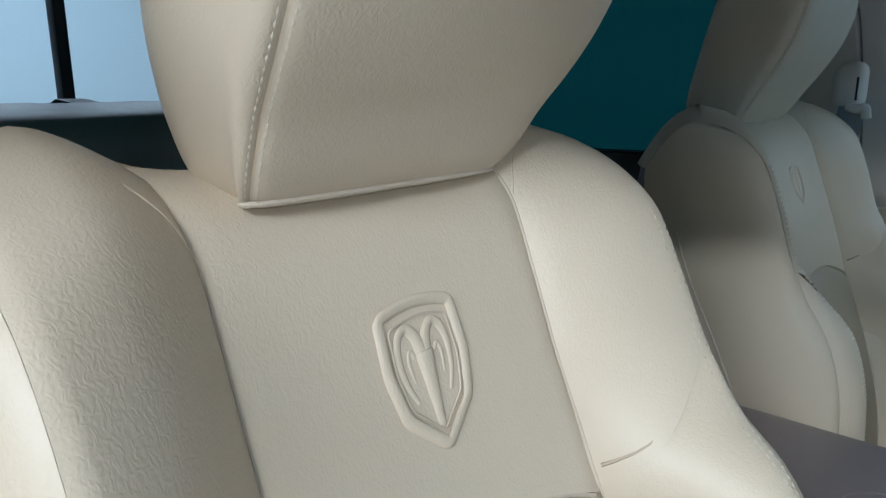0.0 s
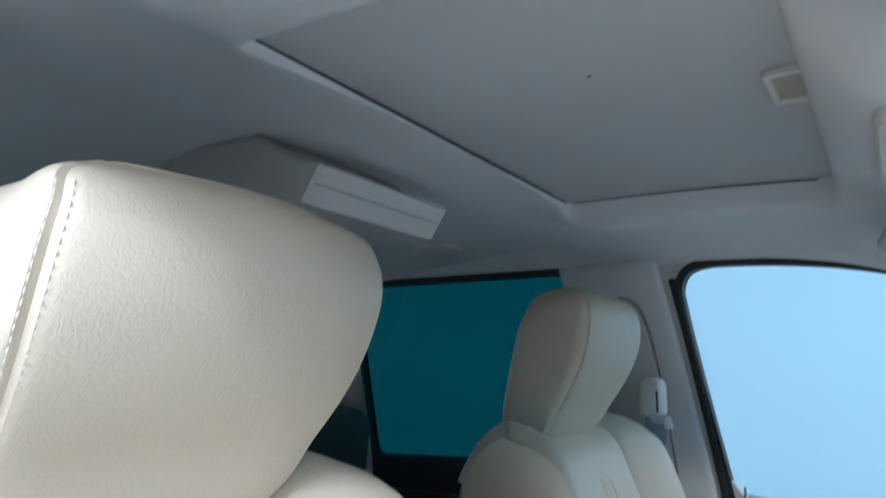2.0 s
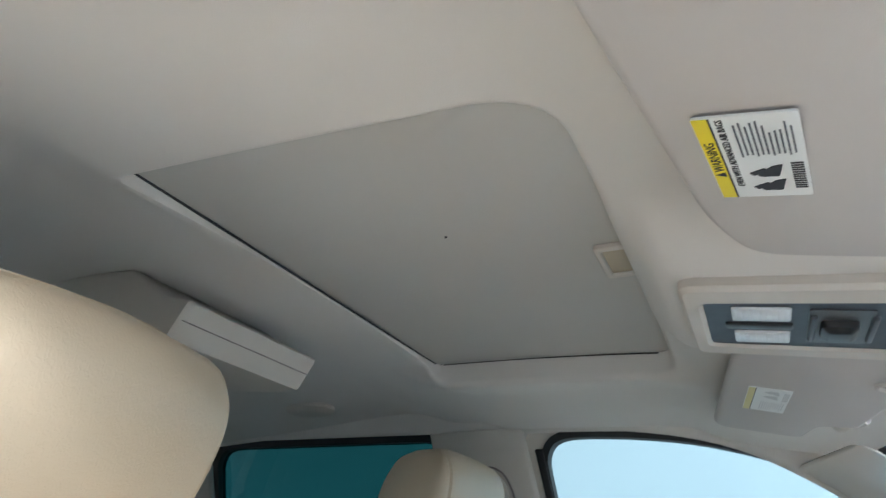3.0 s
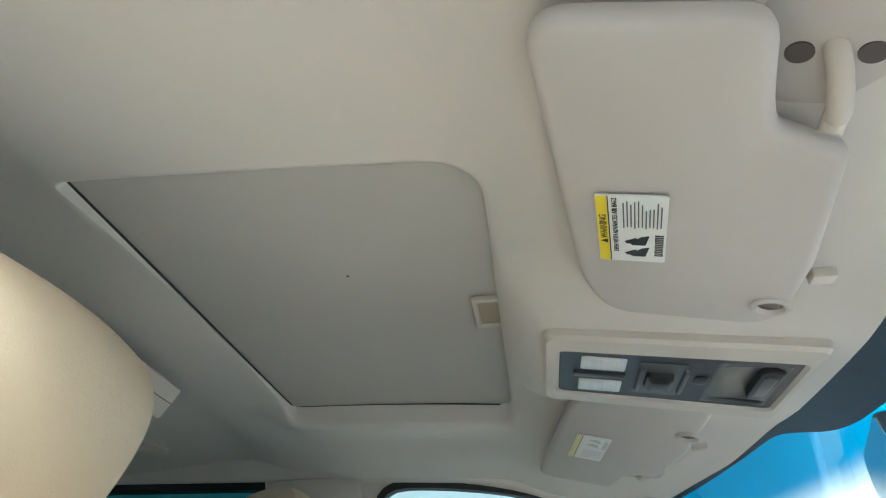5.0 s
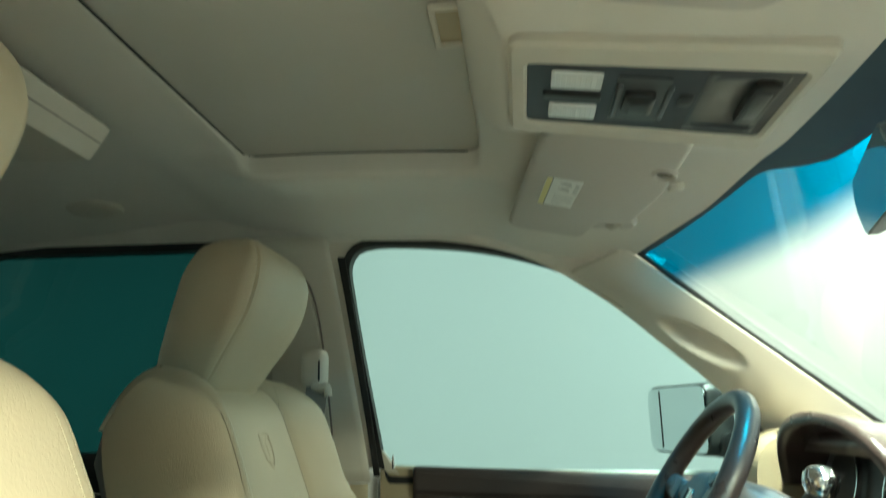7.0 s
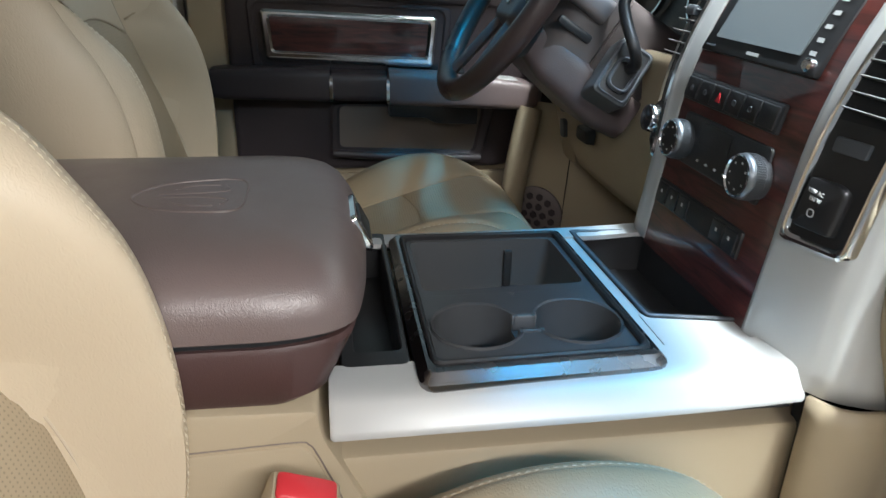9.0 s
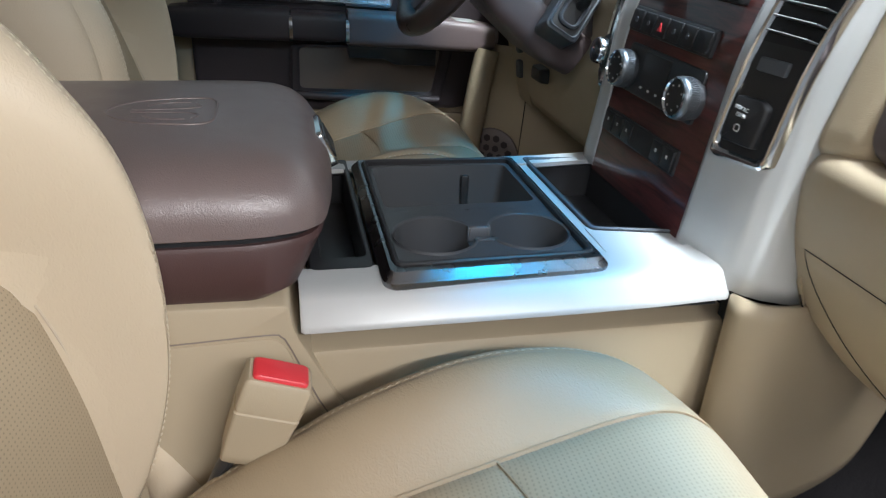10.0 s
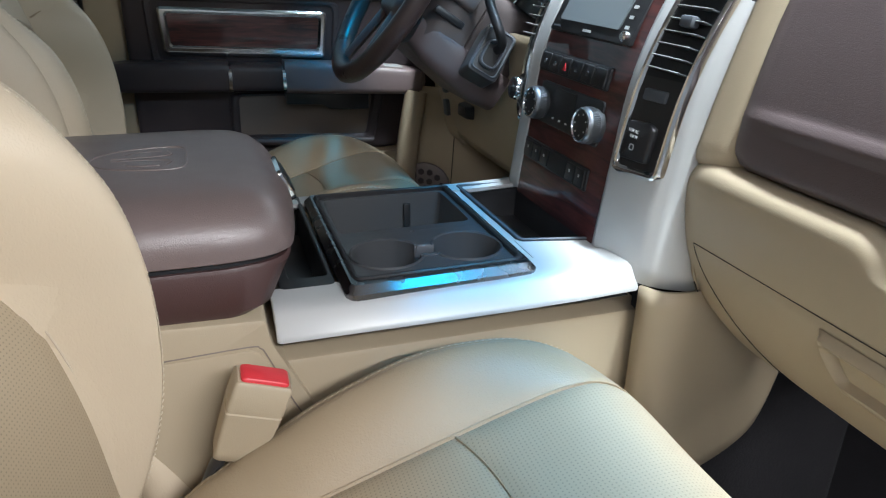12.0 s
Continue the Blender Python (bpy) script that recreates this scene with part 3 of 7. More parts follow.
for sg in (-1, 1):
    # B pillar trim, upper, and its lower half
    part("pillar_middle", side_patch([(-0.51, 0.76), (-0.40, 0.76), (-0.270, 0.76)], [(-0.545, 1.262), (-0.44, 1.262), (-0.335, 1.262)], sg, 0.035, bulge=0.014), TRIM_GREIGE, cabin, "greige plastic centre pillar trim", solid=0.01)
    part("pillar_lower", side_patch([(-0.50, 0.02), (-0.40, 0.02), (-0.272, 0.02)], [(-0.51, 0.757), (-0.40, 0.757), (-0.275, 0.757)], sg, 0.04, bulge=0.025), PLASTIC_BEIGE, cabin, "beige plastic lower pillar trim", solid=0.01)
    # header trim over the windows
    top = [(-1.30, 1.325), (-0.5, 1.315), (0.0, 1.295), (0.20, 1.25), (0.36, 1.19)]
    low = [(-1.30, 1.274), (-0.5, 1.262), (-0.15, 1.252), (0.08, 1.206), (0.27, 1.098)]
    part("header_trim", side_patch(low, top, sg, 0.036, 30, 6, 0.0), CLOTH, cabin, "cloth roof rail above the door", solid=0.008)
    # rear pillar and panel behind the rear door window
    part("pillar_rear", side_patch([(-1.42, 0.10), (-1.28, 0.10), (-1.175, 0.10)], [(-1.42, 1.30), (-1.28, 1.30), (-1.155, 1.30)], sg, 0.03), TRIM_GREIGE, cabin, "greige plastic rear pillar trim", solid=0.01)
    # lower body side
    part("body_side", side_patch([(-1.45, -0.05), (-0.27, -0.05)], [(-1.45, 0.80), (-0.27, 0.78)], sg, -0.03, 20, 8), SILVER, cabin, "painted body side", solid=0.02)
    part("door_sill", box(sg * 0.86, 0.12, -0.01, 0.16, 0.95, 0.06, 0.02, 3), PLASTIC_BEIGE, cabin, "beige door sill")

part("body_side_front", side_patch([(-0.27, -0.05), (0.75, -0.05)], [(-0.27, 0.78), (0.75, 0.76)], -1, -0.05, 20, 8), SILVER, cabin, "painted outer door skin", solid=0.02)


# windscreen
def screen_point(u, v):
    """u across -1..1, v from the header down 0..1."""
    hw = 0.665 + 0.15 * v
    x = u * hw
    y = 0.372 - 0.085 * u * u + v * (0.72 - 0.05 * u * u)
    z = 1.213 - 0.010 * u * u - 0.50 * v
    return Vector((x, y, z))


def a_pillar(sg):
    """Windscreen pillar trim with its recessed grab handle."""
    def place(s, t):
        ww = screen_point(sg * 0.985, -0.02 + 0.95 * t) + Vector((0, -0.012, -0.012))
        y = tab(t, [(0, 0.16), (0.2, 0.26), (0.4, 0.36), (0.6, 0.45), (0.8, 0.54), (1.0, 0.63)])
        z = tab(t, [(0, 1.172), (0.2, 1.105), (0.4, 1.022), (0.6, 0.945), (0.8, 0.86), (1.0, 0.76)])
        dw = Vector((sg * (side_x(z) - 0.012), y, z))
        p = dw.lerp(ww, s)
        n = Vector((-sg * 0.62, -0.5, -0.25)).normalized()
        p += n * 0.024 * math.sin(math.pi * s)
        d = ((t - 0.37) / 0.115) ** 2 + ((s - 0.50 - 0.25 * (t - 0.37)) / 0.23) ** 2
        p -= n * 0.019 * ease((1.2 - d) / 0.75)
        return p
    return grid(place, 44, 120)


for sg in (-1, 1):
    part("pillar_front", a_pillar(sg), TRIM_GREIGE, cabin, "greige windscreen pillar trim with recessed grab handle", solid=0.008)

part("windscreen", grid(lambda s, t: screen_point(2 * s - 1, t), 24, 16), WINDSHIELD, cabin, "clear windscreen with a blue tint band along its top")
for sg in (-1, 1):
    part("windscreen_seal", tube(curve_pts([screen_point(sg * u, v) + Vector((0, -0.004, -0.006)) for u, v in ((0.985, 0.01), (1.0, 0.3), (0.995, 0.6), (0.99, 1.0))], 8), 0.006), RUBBER, cabin, "black windscreen seal")
part("frit_band", grid(lambda s, t: screen_point(2 * s - 1, 0.004 + 0.022 * t + 0.058 * t * math.exp(-((2 * s - 1.08) / 0.34) ** 6)) + Vector((0, -0.003, -0.003)), 72, 3), FRIT, cabin, "black dotted edge print of the windscreen")

# back wall of the cab with its window
back_at = lay((0, -1.40, 0), (1, 0, 0), (0, 0, 1), (0, 1, 0))
BW_OUT = rounded(rect(-0.86, -0.05, 0.86, 1.34), 0.05, 5)
BW_IN = rounded(rect(-0.62, 0.955, 0.62, 1.225), 0.05, 5)
part("wall_rear", bezel(BW_OUT, BW_IN, back_at, -0.06, 0.0), TRIM_GREIGE, cabin, "greige rear cab wall")
pane = part("rear_pane", slab(grow(BW_IN, 0.01), back_at, -0.035, -0.030), REAR_GLASS, cabin, "clear sliding rear window glass")
pane.visible_shadow = False
for x in (0.205, -0.205):
    part("window_divider", box(x, -1.415, 1.09, 0.022, 0.03, 0.29, 0.003), RUBBER, cabin, "black rear window divider")

# floor and front of the cabin
part("floor", box(0, -0.30, -0.03, 1.74, 2.3, 0.06, 0.01), CARPET, cabin, "charcoal carpeted cabin floor")
part("firewall", box(0, 1.02, 0.36, 1.74, 0.06, 0.86, 0.01), CARPET, cabin, "dark carpeted firewall")
part("toe_board", box(0, 0.90, 0.10, 1.70, 0.36, 0.04, 0.01, turn=Matrix.Rotation(radians(48), 4, "X")), CARPET, cabin, "dark carpeted toe board")
part("underbody", box(0, 0.4, -0.375, 1.5, 3.6, 0.61, 0.05), CARPET, cabin, "dark underbody")
part("hood", box(0, 1.75, 0.62, 1.8, 1.5, 0.10, 0.05, 3), SILVER, cabin, "white painted truck hood")
part("cowl", box(0, 1.03, 0.735, 1.74, 0.14, 0.10, 0.02), BLACK_PLASTIC, cabin, "black cowl panel")
part("fender_left", box(-0.93, 1.2, 0.35, 0.06, 1.1, 0.86, 0.02), SILVER, cabin, "white painted fender")
part("fender_right", box(0.93, 1.4, 0.35, 0.06, 0.8, 0.86, 0.02), SILVER, cabin, "white painted fender")

# ---- front seats ----
BACK_Y = [(0.33, -0.185), (0.45, -0.20), (0.55, -0.225), (0.65, -0.258), (0.78, -0.308), (0.86, -0.338), (0.93, -0.366), (0.98, -0.392)]
BOL_Y = [(0.30, -0.152), (0.36, -0.127), (0.41, -0.111), (0.46, -0.101), (0.52, -0.0975), (0.58, -0.102), (0.64, -0.117), (0.69, -0.146), (0.72, -0.170), (0.748, -0.206), (0.79, -0.234), (0.85, -0.262),
         (0.90, -0.287), (0.94, -0.318), (0.98, -0.36)]
DRIVER_BOL = [(0.33, -0.20), (0.45, -0.178), (0.52, -0.173), (0.58, -0.175), (0.62, -0.179), (0.66, -0.188), (0.70, -0.205), (0.74, -0.236), (0.78, -0.262), (0.85, -0.286), (0.90, -0.306), (0.94, -0.328), (0.98, -0.365)]
DRIVER_BACK = [(z, y - 0.016 * max(0.0, min(1.0, (0.78 - z) / 0.2))) for z, y in BACK_Y]


def seam_x(z):
    """Half width of the centre panel: wider towards the seat."""
    return tab(z, [(0.33, 0.194), (0.50, 0.192), (0.57, 0.183), (0.62, 0.164), (0.66, 0.148), (0.70, 0.139), (0.74, 0.137), (0.8, 0.133)])


SEAM, PEAK, RIDGE, OUTER = 0.130, 0.200, 0.238, 0.258


def front_seat(x0, dy, label, near):
    bol, mid_y = (BOL_Y, BACK_Y) if near else (DRIVER_BOL, DRIVER_BACK)
    seat = thing("front_seat", (x0, dy, 0.0), label, "car seat", "front seats")
    deep = 0.0 if near else 0.050        # the driver's backrest is thicker

    def top_roll(z, zt, r):
        if z <= zt - r:
            return 0.0
        q = min(1.0, (z - (zt - r)) / r)
        return r * (1 - math.sqrt(max(0.0, 1 - q * q)))

    def back_pt(dx, z, sink=0.0):
        """A place on the backrest's front: centre dished between the two bolsters."""
        a = abs(dx)
        yc, yb = tab(z, mid_y), tab(z, bol)
        edge = seam_x(z)
        # the upper bolsters rise in one flat slope to the ridge
        flat = ease((z - 0.68) / 0.12)
        peak = PEAK + 0.038 * flat
        if near:
            # the lumbar pad is dished: its sides come forward to the bolsters
            yc += 0.042 * ease((0.66 - z) / 0.13) * min(1.0, a / edge) ** 2
        if a <= edge:
            y = yc - 0.010 * (1 - (a / edge) ** 2) * 0.6
        elif a <= peak:
            q = (a - edge) / (peak - edge)
            y = yc + (yb - yc) * ((1 - flat) * math.sin(q * math.pi / 2) ** 1.25 + flat * (0.75 * q + 0.25 * math.sin(q * math.pi / 2)))
        else:
            q = (a - peak) / (OUTER - peak)
            y = yb - 0.055 * (1 - math.sqrt(max(0.0, 1 - q * q)))
        if near:
            y += 0.012 * ease((dx - 0.13) / 0.07) * ease((z - 0.78) / 0.10)
        return Vector((x0 + dx, dy + y - top_roll(z, ztop(dx), 0.055) - sink, z))

    def ztop(dx):
        # the passenger seat's door-side shoulder is fuller
        return (0.013 * ease((dx - 0.13) / 0.07) if near else 0.0) + tab(abs(dx), [(0.0, 0.949), (0.09, 0.949), (0.125, 0.954), (0.16, 0.965), (0.195, 0.968), (0.225, 0.957), (0.258, 0.934)])

    def panel(name, xa, xb, za, zb, mat, nu=16, nv=40, puff=0.004, label="", uv=False):
        """A padded panel between two side edges; za, zb may depend on x."""
        def place(s, t):
            zm = 0.305 + 0.425 * t if za == 0.305 or za == 0.315 else 0.8
            e0, e1 = (math.copysign(seam_x(zm), v) if abs(v) == SEAM else v for v in (xa, xb))
            dx = e0 + (e1 - e0) * s
            z0 = za(dx) if callable(za) else za
            z1 = zb(dx) if callable(zb) else zb
            z = z0 + (z1 - z0) * t
            e0, e1 = (math.copysign(seam_x(z), v) if abs(v) == SEAM else v for v in (xa, xb))
            dx = e0 + (e1 - e0) * s
            e = min(s, 1 - s) * abs(xb - xa)
            e2 = min(t, 1 - t) * (z1 - z0)
            k = min(e, e2 if zb is not ztop else e)
            sink = 0.0038 * math.exp(-k / 0.003) - puff * (1 - math.exp(-k / 0.02))
            return back_pt(dx, z, sink)
        return part(name, grid(place, nu, nv, uv_scale=(lambda c: (c.x, c.z)) if uv else None), mat, backrest, label)

    backrest = part("back_shell", loft([[Vector((x0 + w * px, dy + yb_ - deep * ease((z - 0.42) / 0.36) + d * py, z)) for px, py in
                ((-0.99, 1), (-1, 0.5), (-1, 0), (-0.96, -0.45), (-0.85, -0.8), (-0.6, -1), (0, -1.06), (0.6, -1), (0.85, -0.8), (0.96, -0.45), (1, 0), (1, 0.5), (0.99, 1), (0.8, 0.1), (0, 0.0), (-0.8, 0.1))]
                for z, w, yb_, d in ((0.30, 0.22, -0.25, 0.05), (0.34, 0.240, -0.26, 0.07), (0.50, 0.246, -0.265, 0.085), (0.70, 0.247, -0.335, 0.082), (0.84, 0.240, -0.395, 0.066), (0.88, 0.222, -0.412, 0.045), (0.91, 0.19, -0.425, 0.028), (0.925, 0.15, -0.43, 0.015))]),
                PLASTIC_TAUPE, seat, "taupe plastic seat back shell")

    def side_pt(s, t, sg):
        """The bolster's side, from the ridge seam round to the shell."""
        zr = 0.305 + (ztop(sg * RIDGE) - 0.305) * t
        zb = 0.305 + (0.895 - 0.305) * t
        a = back_pt(sg * RIDGE, zr, 0.0045)
        b = Vector((x0 + sg * 0.243, dy + tab(zb, BACK_Y) - 0.088 - deep * ease((zb - 0.42) / 0.36) + 0.024 * max(0.0, (t - 0.72) / 0.28) ** 3, zb - 0.012 * max(0.0, (t - 0.72) / 0.28) ** 2))
        c = Vector((x0 + sg * (OUTER + 0.018), a.y * 0.75 + b.y * 0.25, (a.z + b.z) / 2 + (0.014 + 0.5 * deep) * t))
        p = (1 - s) ** 2 * a + 2 * s * (1 - s) * c + s * s * b
        return p + Vector((sg * 0.4, 0.5, 0)) * 0.006 * (1 - math.exp(-s * 14)) * (1 - s)

    low_b = lambda dx: 0.702 + (0.098 if near else 0.070) * (abs(dx) - SEAM) / (RIDGE - SEAM)
    lum = lambda dx: 0.722 - 0.030 * (dx / SEAM) ** 2
    panel("upper_panel", -SEAM, SEAM, lum, ztop, LEATHER, 28, 40, 0.002)
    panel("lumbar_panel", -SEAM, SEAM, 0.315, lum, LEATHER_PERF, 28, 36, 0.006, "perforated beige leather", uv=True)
    for sg in (-1, 1):
        panel("upper_bolster", sg * SEAM, sg * RIDGE, low_b, ztop, LEATHER, 18, 30)
        panel("lower_bolster", sg * SEAM, sg * RIDGE, 0.305, low_b, LEATHER, 18, 40)

        def side(s, t, sg=sg):
            return side_pt(s, t, sg)
        part("side_panel", grid(side, 22, 44), LEATHER, backrest, "beige leather bolster side")
        part("side_seam", tube([side(0.90 - 0.06 * (k / 40), 0.02 + 0.80 * k / 40) for k in range(41)], 0.0016, 6), PIPING, backrest)
        # twin rows of stitching along the ridge
        for off in (0.001, 0.008) if (sg < 0) == near else ():
            line = []
            for k in range(61):
                z = 0.36 + (0.90 - 0.36) * k / 60
                dx = PEAK + off + 0.026 * ease((z - 0.68) / 0.12)
                e = RIDGE - dx
                line.append(back_pt(sg * dx, z, 0.0038 * math.exp(-e / 0.003) - 0.004 * (1 - math.exp(-e / 0.02)) - 0.0006))
            part("stitching", stitches(line, 0.0066, 0.0048, 0.0010, (sg * 0.5, 1, 0.2)), THREAD, backrest, "cream thread stitching")
        # cross seam of the bolster
        part("seam_fold", tube([back_pt(sg * dx, low_b(dx), 0.0004) for dx in [0.141 + (RIDGE - 0.156) * k / 12 for k in range(13)]], 0.0017, 6), LEATHER_SHADED, backrest)
        # shoulder seam beside the headrest
        part("seam_fold", tube(curve_pts([back_pt(sg * dx, z, 0.0038 * math.exp(-(dx - 0.133) / 0.003) - 0.004 * (1 - math.exp(-(dx - 0.133) / 0.02)) + 0.0008) for dx, z in ((0.1335, 0.910), (0.138, 0.924), (0.145, 0.937), (0.153, 0.946), (0.162, 0.954))], 6), 0.0008, 6), LEATHER, backrest)
        # fold of the centre panel's seam
        part("piping", tube([back_pt(sg * (seam_x(0.40 + (0.93 - 0.40) * k / 50) + 0.0005), 0.40 + (0.93 - 0.40) * k / 50, 0.0030) for k in range(51)], 0.0012, 6), PIPING, backrest)

    part("seam_fold", tube([back_pt(dx, lum(dx), 0.0012) for dx in [-SEAM + 2 * SEAM * k / 20 for k in range(21)]], 0.0022, 6), PIPING, backrest)
    def crown(s, t):
        """Closes the backrest's top, from its front edge round to the shell."""
        dx = -RIDGE + 2 * RIDGE * s
        sg = math.copysign(1.0, dx)
        e = abs(dx / RIDGE) ** 4
        a = back_pt(dx, ztop(dx), -0.003 * (1 - e) + 0.0045 * e)
        b = Vector((x0 + dx * 1.02, dy - 0.416 - deep - 0.059 * (1 - e), 0.883))
        edge = side_pt(t, 1.0, sg) - side_pt(0.0, 1.0, sg).lerp(side_pt(1.0, 1.0, sg), t)
        return a.lerp(b, t) + edge * e + Vector((0, -0.004, 0.014)) * (1 - e) * math.sin(math.pi * t)
    part("foam", grid(lambda s, t: back_pt(-RIDGE + 2 * RIDGE * s, 0.305 + (ztop(-RIDGE + 2 * RIDGE * s) - 0.305) * t, 0.0065), 40, 40), LEATHER, backrest, "beige lining under the panels")
    part("top_panel", grid(crown, 48, 14), LEATHER, backrest, "beige leather backrest top")
    # pressed shield emblem, kept as plain shapes
    def emb(u, v, lift=0.0):
        return back_pt(u, 0.822 + v, -0.0035 - lift) if near else back_pt(0.62 * u - 0.010, 0.846 + 0.62 * v, -0.0022 - 0.5 * lift)
    shield = [(1.09 * a, 1.07 * b) for a, b in [(-0.0315, 0.037), (-0.016, 0.0405), (0, 0.042), (0.016, 0.0405), (0.0315, 0.037), (0.0335, 0.005), (0.0275, -0.022), (0, -0.045), (-0.0275, -0.022), (-0.0335, 0.005)]]
    ring = lambda f: [emb(p[0] * f, p[1] * f) for p in rounded(shield, 0.005, 4)]
    k_ = 1.0 if near else 0.55
    emblem = part("emblem", tube(ring(0.95), 0.0046 * k_, 10, True, flat=0.42, up=(0, 1, 0)), LEATHER, backrest, "shield emblem pressed into the leather")
    part("emblem_line", tube(ring(0.76), 0.0007 * k_, 6, True, up=(0, 1, 0)), PIPING, emblem)
    for sg in (-1, 1):
        arch = curve_pts([emb(sg * u, v, -0.0012) for u, v in ((0.002, 0.010), (0.005, 0.021), (0.012, 0.0275), (0.0195, 0.023), (0.0225, 0.011), (0.0205, -0.004), (0.0150, -0.016))], 7)
        part("emblem_ridge", tube(arch, lambda q: (0.0052 - 0.0036 * q) * k_, 10, flat=0.42, up=(0, 1, 0)), LEATHER, emblem)
        part("emblem_ridge", tube(curve_pts([emb(sg * u, v, -0.0010) for u, v in ((0.0095, 0.010), (0.0125, 0.014), (0.0150, 0.008), (0.0135, -0.004))], 6), lambda q: (0.0022 - 0.0012 * q) * k_, 8, flat=0.5, up=(0, 1, 0)), LEATHER, emblem)
    part("emblem_ridge", tube(curve_pts([emb(u, v, -0.0012) for u, v in ((0, 0.012), (0, 0.0), (0, -0.016), (0, -0.033))], 7), lambda q: (0.0082 - 0.0050 * q) * k_, 12, flat=0.42, up=(0, 1, 0)), LEATHER, emblem)

    # ---- headrest ----
    LV = [(0.928, 0.085, 0.080, -0.398, 0.045), (0.934, 0.103, 0.096, -0.380, 0.075), (0.950, 0.118, 0.106, -0.364, 0.094), (0.98, 0.132, 0.113, -0.344, 0.112), (1.01, 0.143, 0.120, -0.323, 0.126),
          (1.04, 0.150, 0.125, -0.305, 0.138), (1.07, 0.153, 0.128, -0.293, 0.144), (1.10, 0.153, 0.128, -0.287, 0.144), (1.125, 0.142, 0.124, -0.288, 0.136), (1.147, 0.124, 0.115, -0.298, 0.116), (1.160, 0.096, 0.086, -0.317, 0.080)]
    cols = [[(r[0], r[k]) for r in LV] for k in range(1, 5)]

    Z0, Z1 = 0.928, 1.147 if near else 1.170

    def head_pt(q, z):
        """q: 0 front centre, 1 seam, 2 widest, 3 rear corner, 4 rear centre; negative mirrored."""
        zl = Z0 + (z - Z0) / (0.94 if near else 1.043)
        w, sm, f, th = (tab(zl, c) for c in cols)
        w, sm, f = w - 0.006, sm + (0.007 if near else 0.0), f + 0.004
        adv = 0.0
        if near:
            # its front leans out towards the top
            adv = tab(zl, [(0.99, 0.0), (1.04, 0.011), (1.10, 0.024), (1.150, 0.029)])
            f, th = f + adv + 0.007, th + adv + 0.005
        else:
            # this headrest is set further back and thins towards its top
            k = (z - Z0) / (Z1 - Z0)
            w, f, th = w - 0.002, f - 0.024, th + 0.010 - 0.024 * k
        sg, a = (1 if q >= 0 else -1), abs(q)
        if near:
            # narrower beside the console
            k = ease((zl - 0.95) / 0.14)
            w, sm = (w - 0.044 * k, sm - 0.018 * k) if sg < 0 else (w + 0.003 * k, sm + 0.001 * k)
        pts = [(0, f), (sm, f - 0.006 - 0.35 * adv), (w, f - 0.30 * th - adv), (w * 0.88, f - 0.90 * th), (0, f - th)]
        tan = [(sm, 0), (sm * 0.34, -0.022), (0.0, -th * 0.5), (-w * 0.4, -th * 0.28), (-w * 0.8, 0)]
        k = min(int(a), 3)
        t = a - k
        h00, h10, h01, h11 = 2 * t ** 3 - 3 * t * t + 1, t ** 3 - 2 * t * t + t, 3 * t * t - 2 * t ** 3, t ** 3 - t * t
        p = [h00 * pts[k][i] + h10 * tan[k][i] + h01 * pts[k + 1][i] + h11 * tan[k + 1][i] for i in (0, 1)]
        return Vector((x0 + sg * p[0] - (0.012 if near else 0.0), dy + p[1], z))

    zlev = lambda t: Z0 + (Z1 - Z0) * (0.5 - 0.5 * math.cos(math.pi * t))

    def head_panel(name, qa, qb, nu):
        def place(s, t):
            q = qa + (qb - qa) * s
            z = zlev(t)
            p = head_pt(q, z)
            e = min(abs(q - 1), abs(q + 1)) * 0.1
            n = Vector((0.5 if q > 0 else -0.5, 0.85, 0)).normalized()
            return p - n * (0.0042 * math.exp(-e / 0.004))
        return part(name, grid(place, nu, 48), LEATHER, headrest)

    mid_h = dy - (0.385 if near else 0.390)
    headrest = part("headrest_core", loft([[Vector((x0, mid_h, zlev(t))) + (head_pt(k / 4 - 4, zlev(t)) - Vector((x0, mid_h, zlev(t)))) * 0.93 for k in range(32)] for t in [i / 12 for i in range(13)]]), LEATHER, seat, "rounded beige leather headrest")
    head_panel("front_panel", -1, 1, 26)
    head_panel("side_panel", 1, 3.2, 22)
    head_panel("side_panel", -1, -3.2, 22)
    head_panel("rear_panel", 3.2, 4.0, 10)
    head_panel("rear_panel", -3.2, -4.0, 10)
    for z, nm in ((Z1, "top_cap"), (Z0, "bottom_cap")):
        c = Vector((x0, dy - (0.362 if near else 0.370) if z == Z1 else dy - (0.42 if near else 0.43), z + (0.004 if z == Z1 else -0.003)))
        part(nm, grid(lambda s, t, z=z, c=c: c.lerp(head_pt(8 * s - 4, z), t) + Vector((0, 0, (0.003 if z == Z1 else -0.002) * (1 - t * t) - (0.003 if z == Z1 else -0.002))), 40, 5), LEATHER, headrest)
    for sg in (-1, 1):
        for off in (-0.07, 0.075):
            zz = [0.935 + (Z1 - 0.020 - 0.935) * k / 50 for k in range(51)]
            line = [head_pt(sg * (1 + off), z) + Vector((sg * 0.0004, 0.0007, 0)) for z in zz]
            if near and sg < 0:
                continue
            part("stitching", stitches(line, 0.0060 if near else 0.007, 0.0050, 0.0009, (sg * 0.3, 1, 0)), THREAD, headrest, "cream thread stitching")
        part("post", lathe([(0.0065, -0.06), (0.0065, 0.03)], (x0 + sg * 0.062, dy - 0.425, 0.945), (0, 0, 1), 14), CHROME, seat, "chrome headrest post")
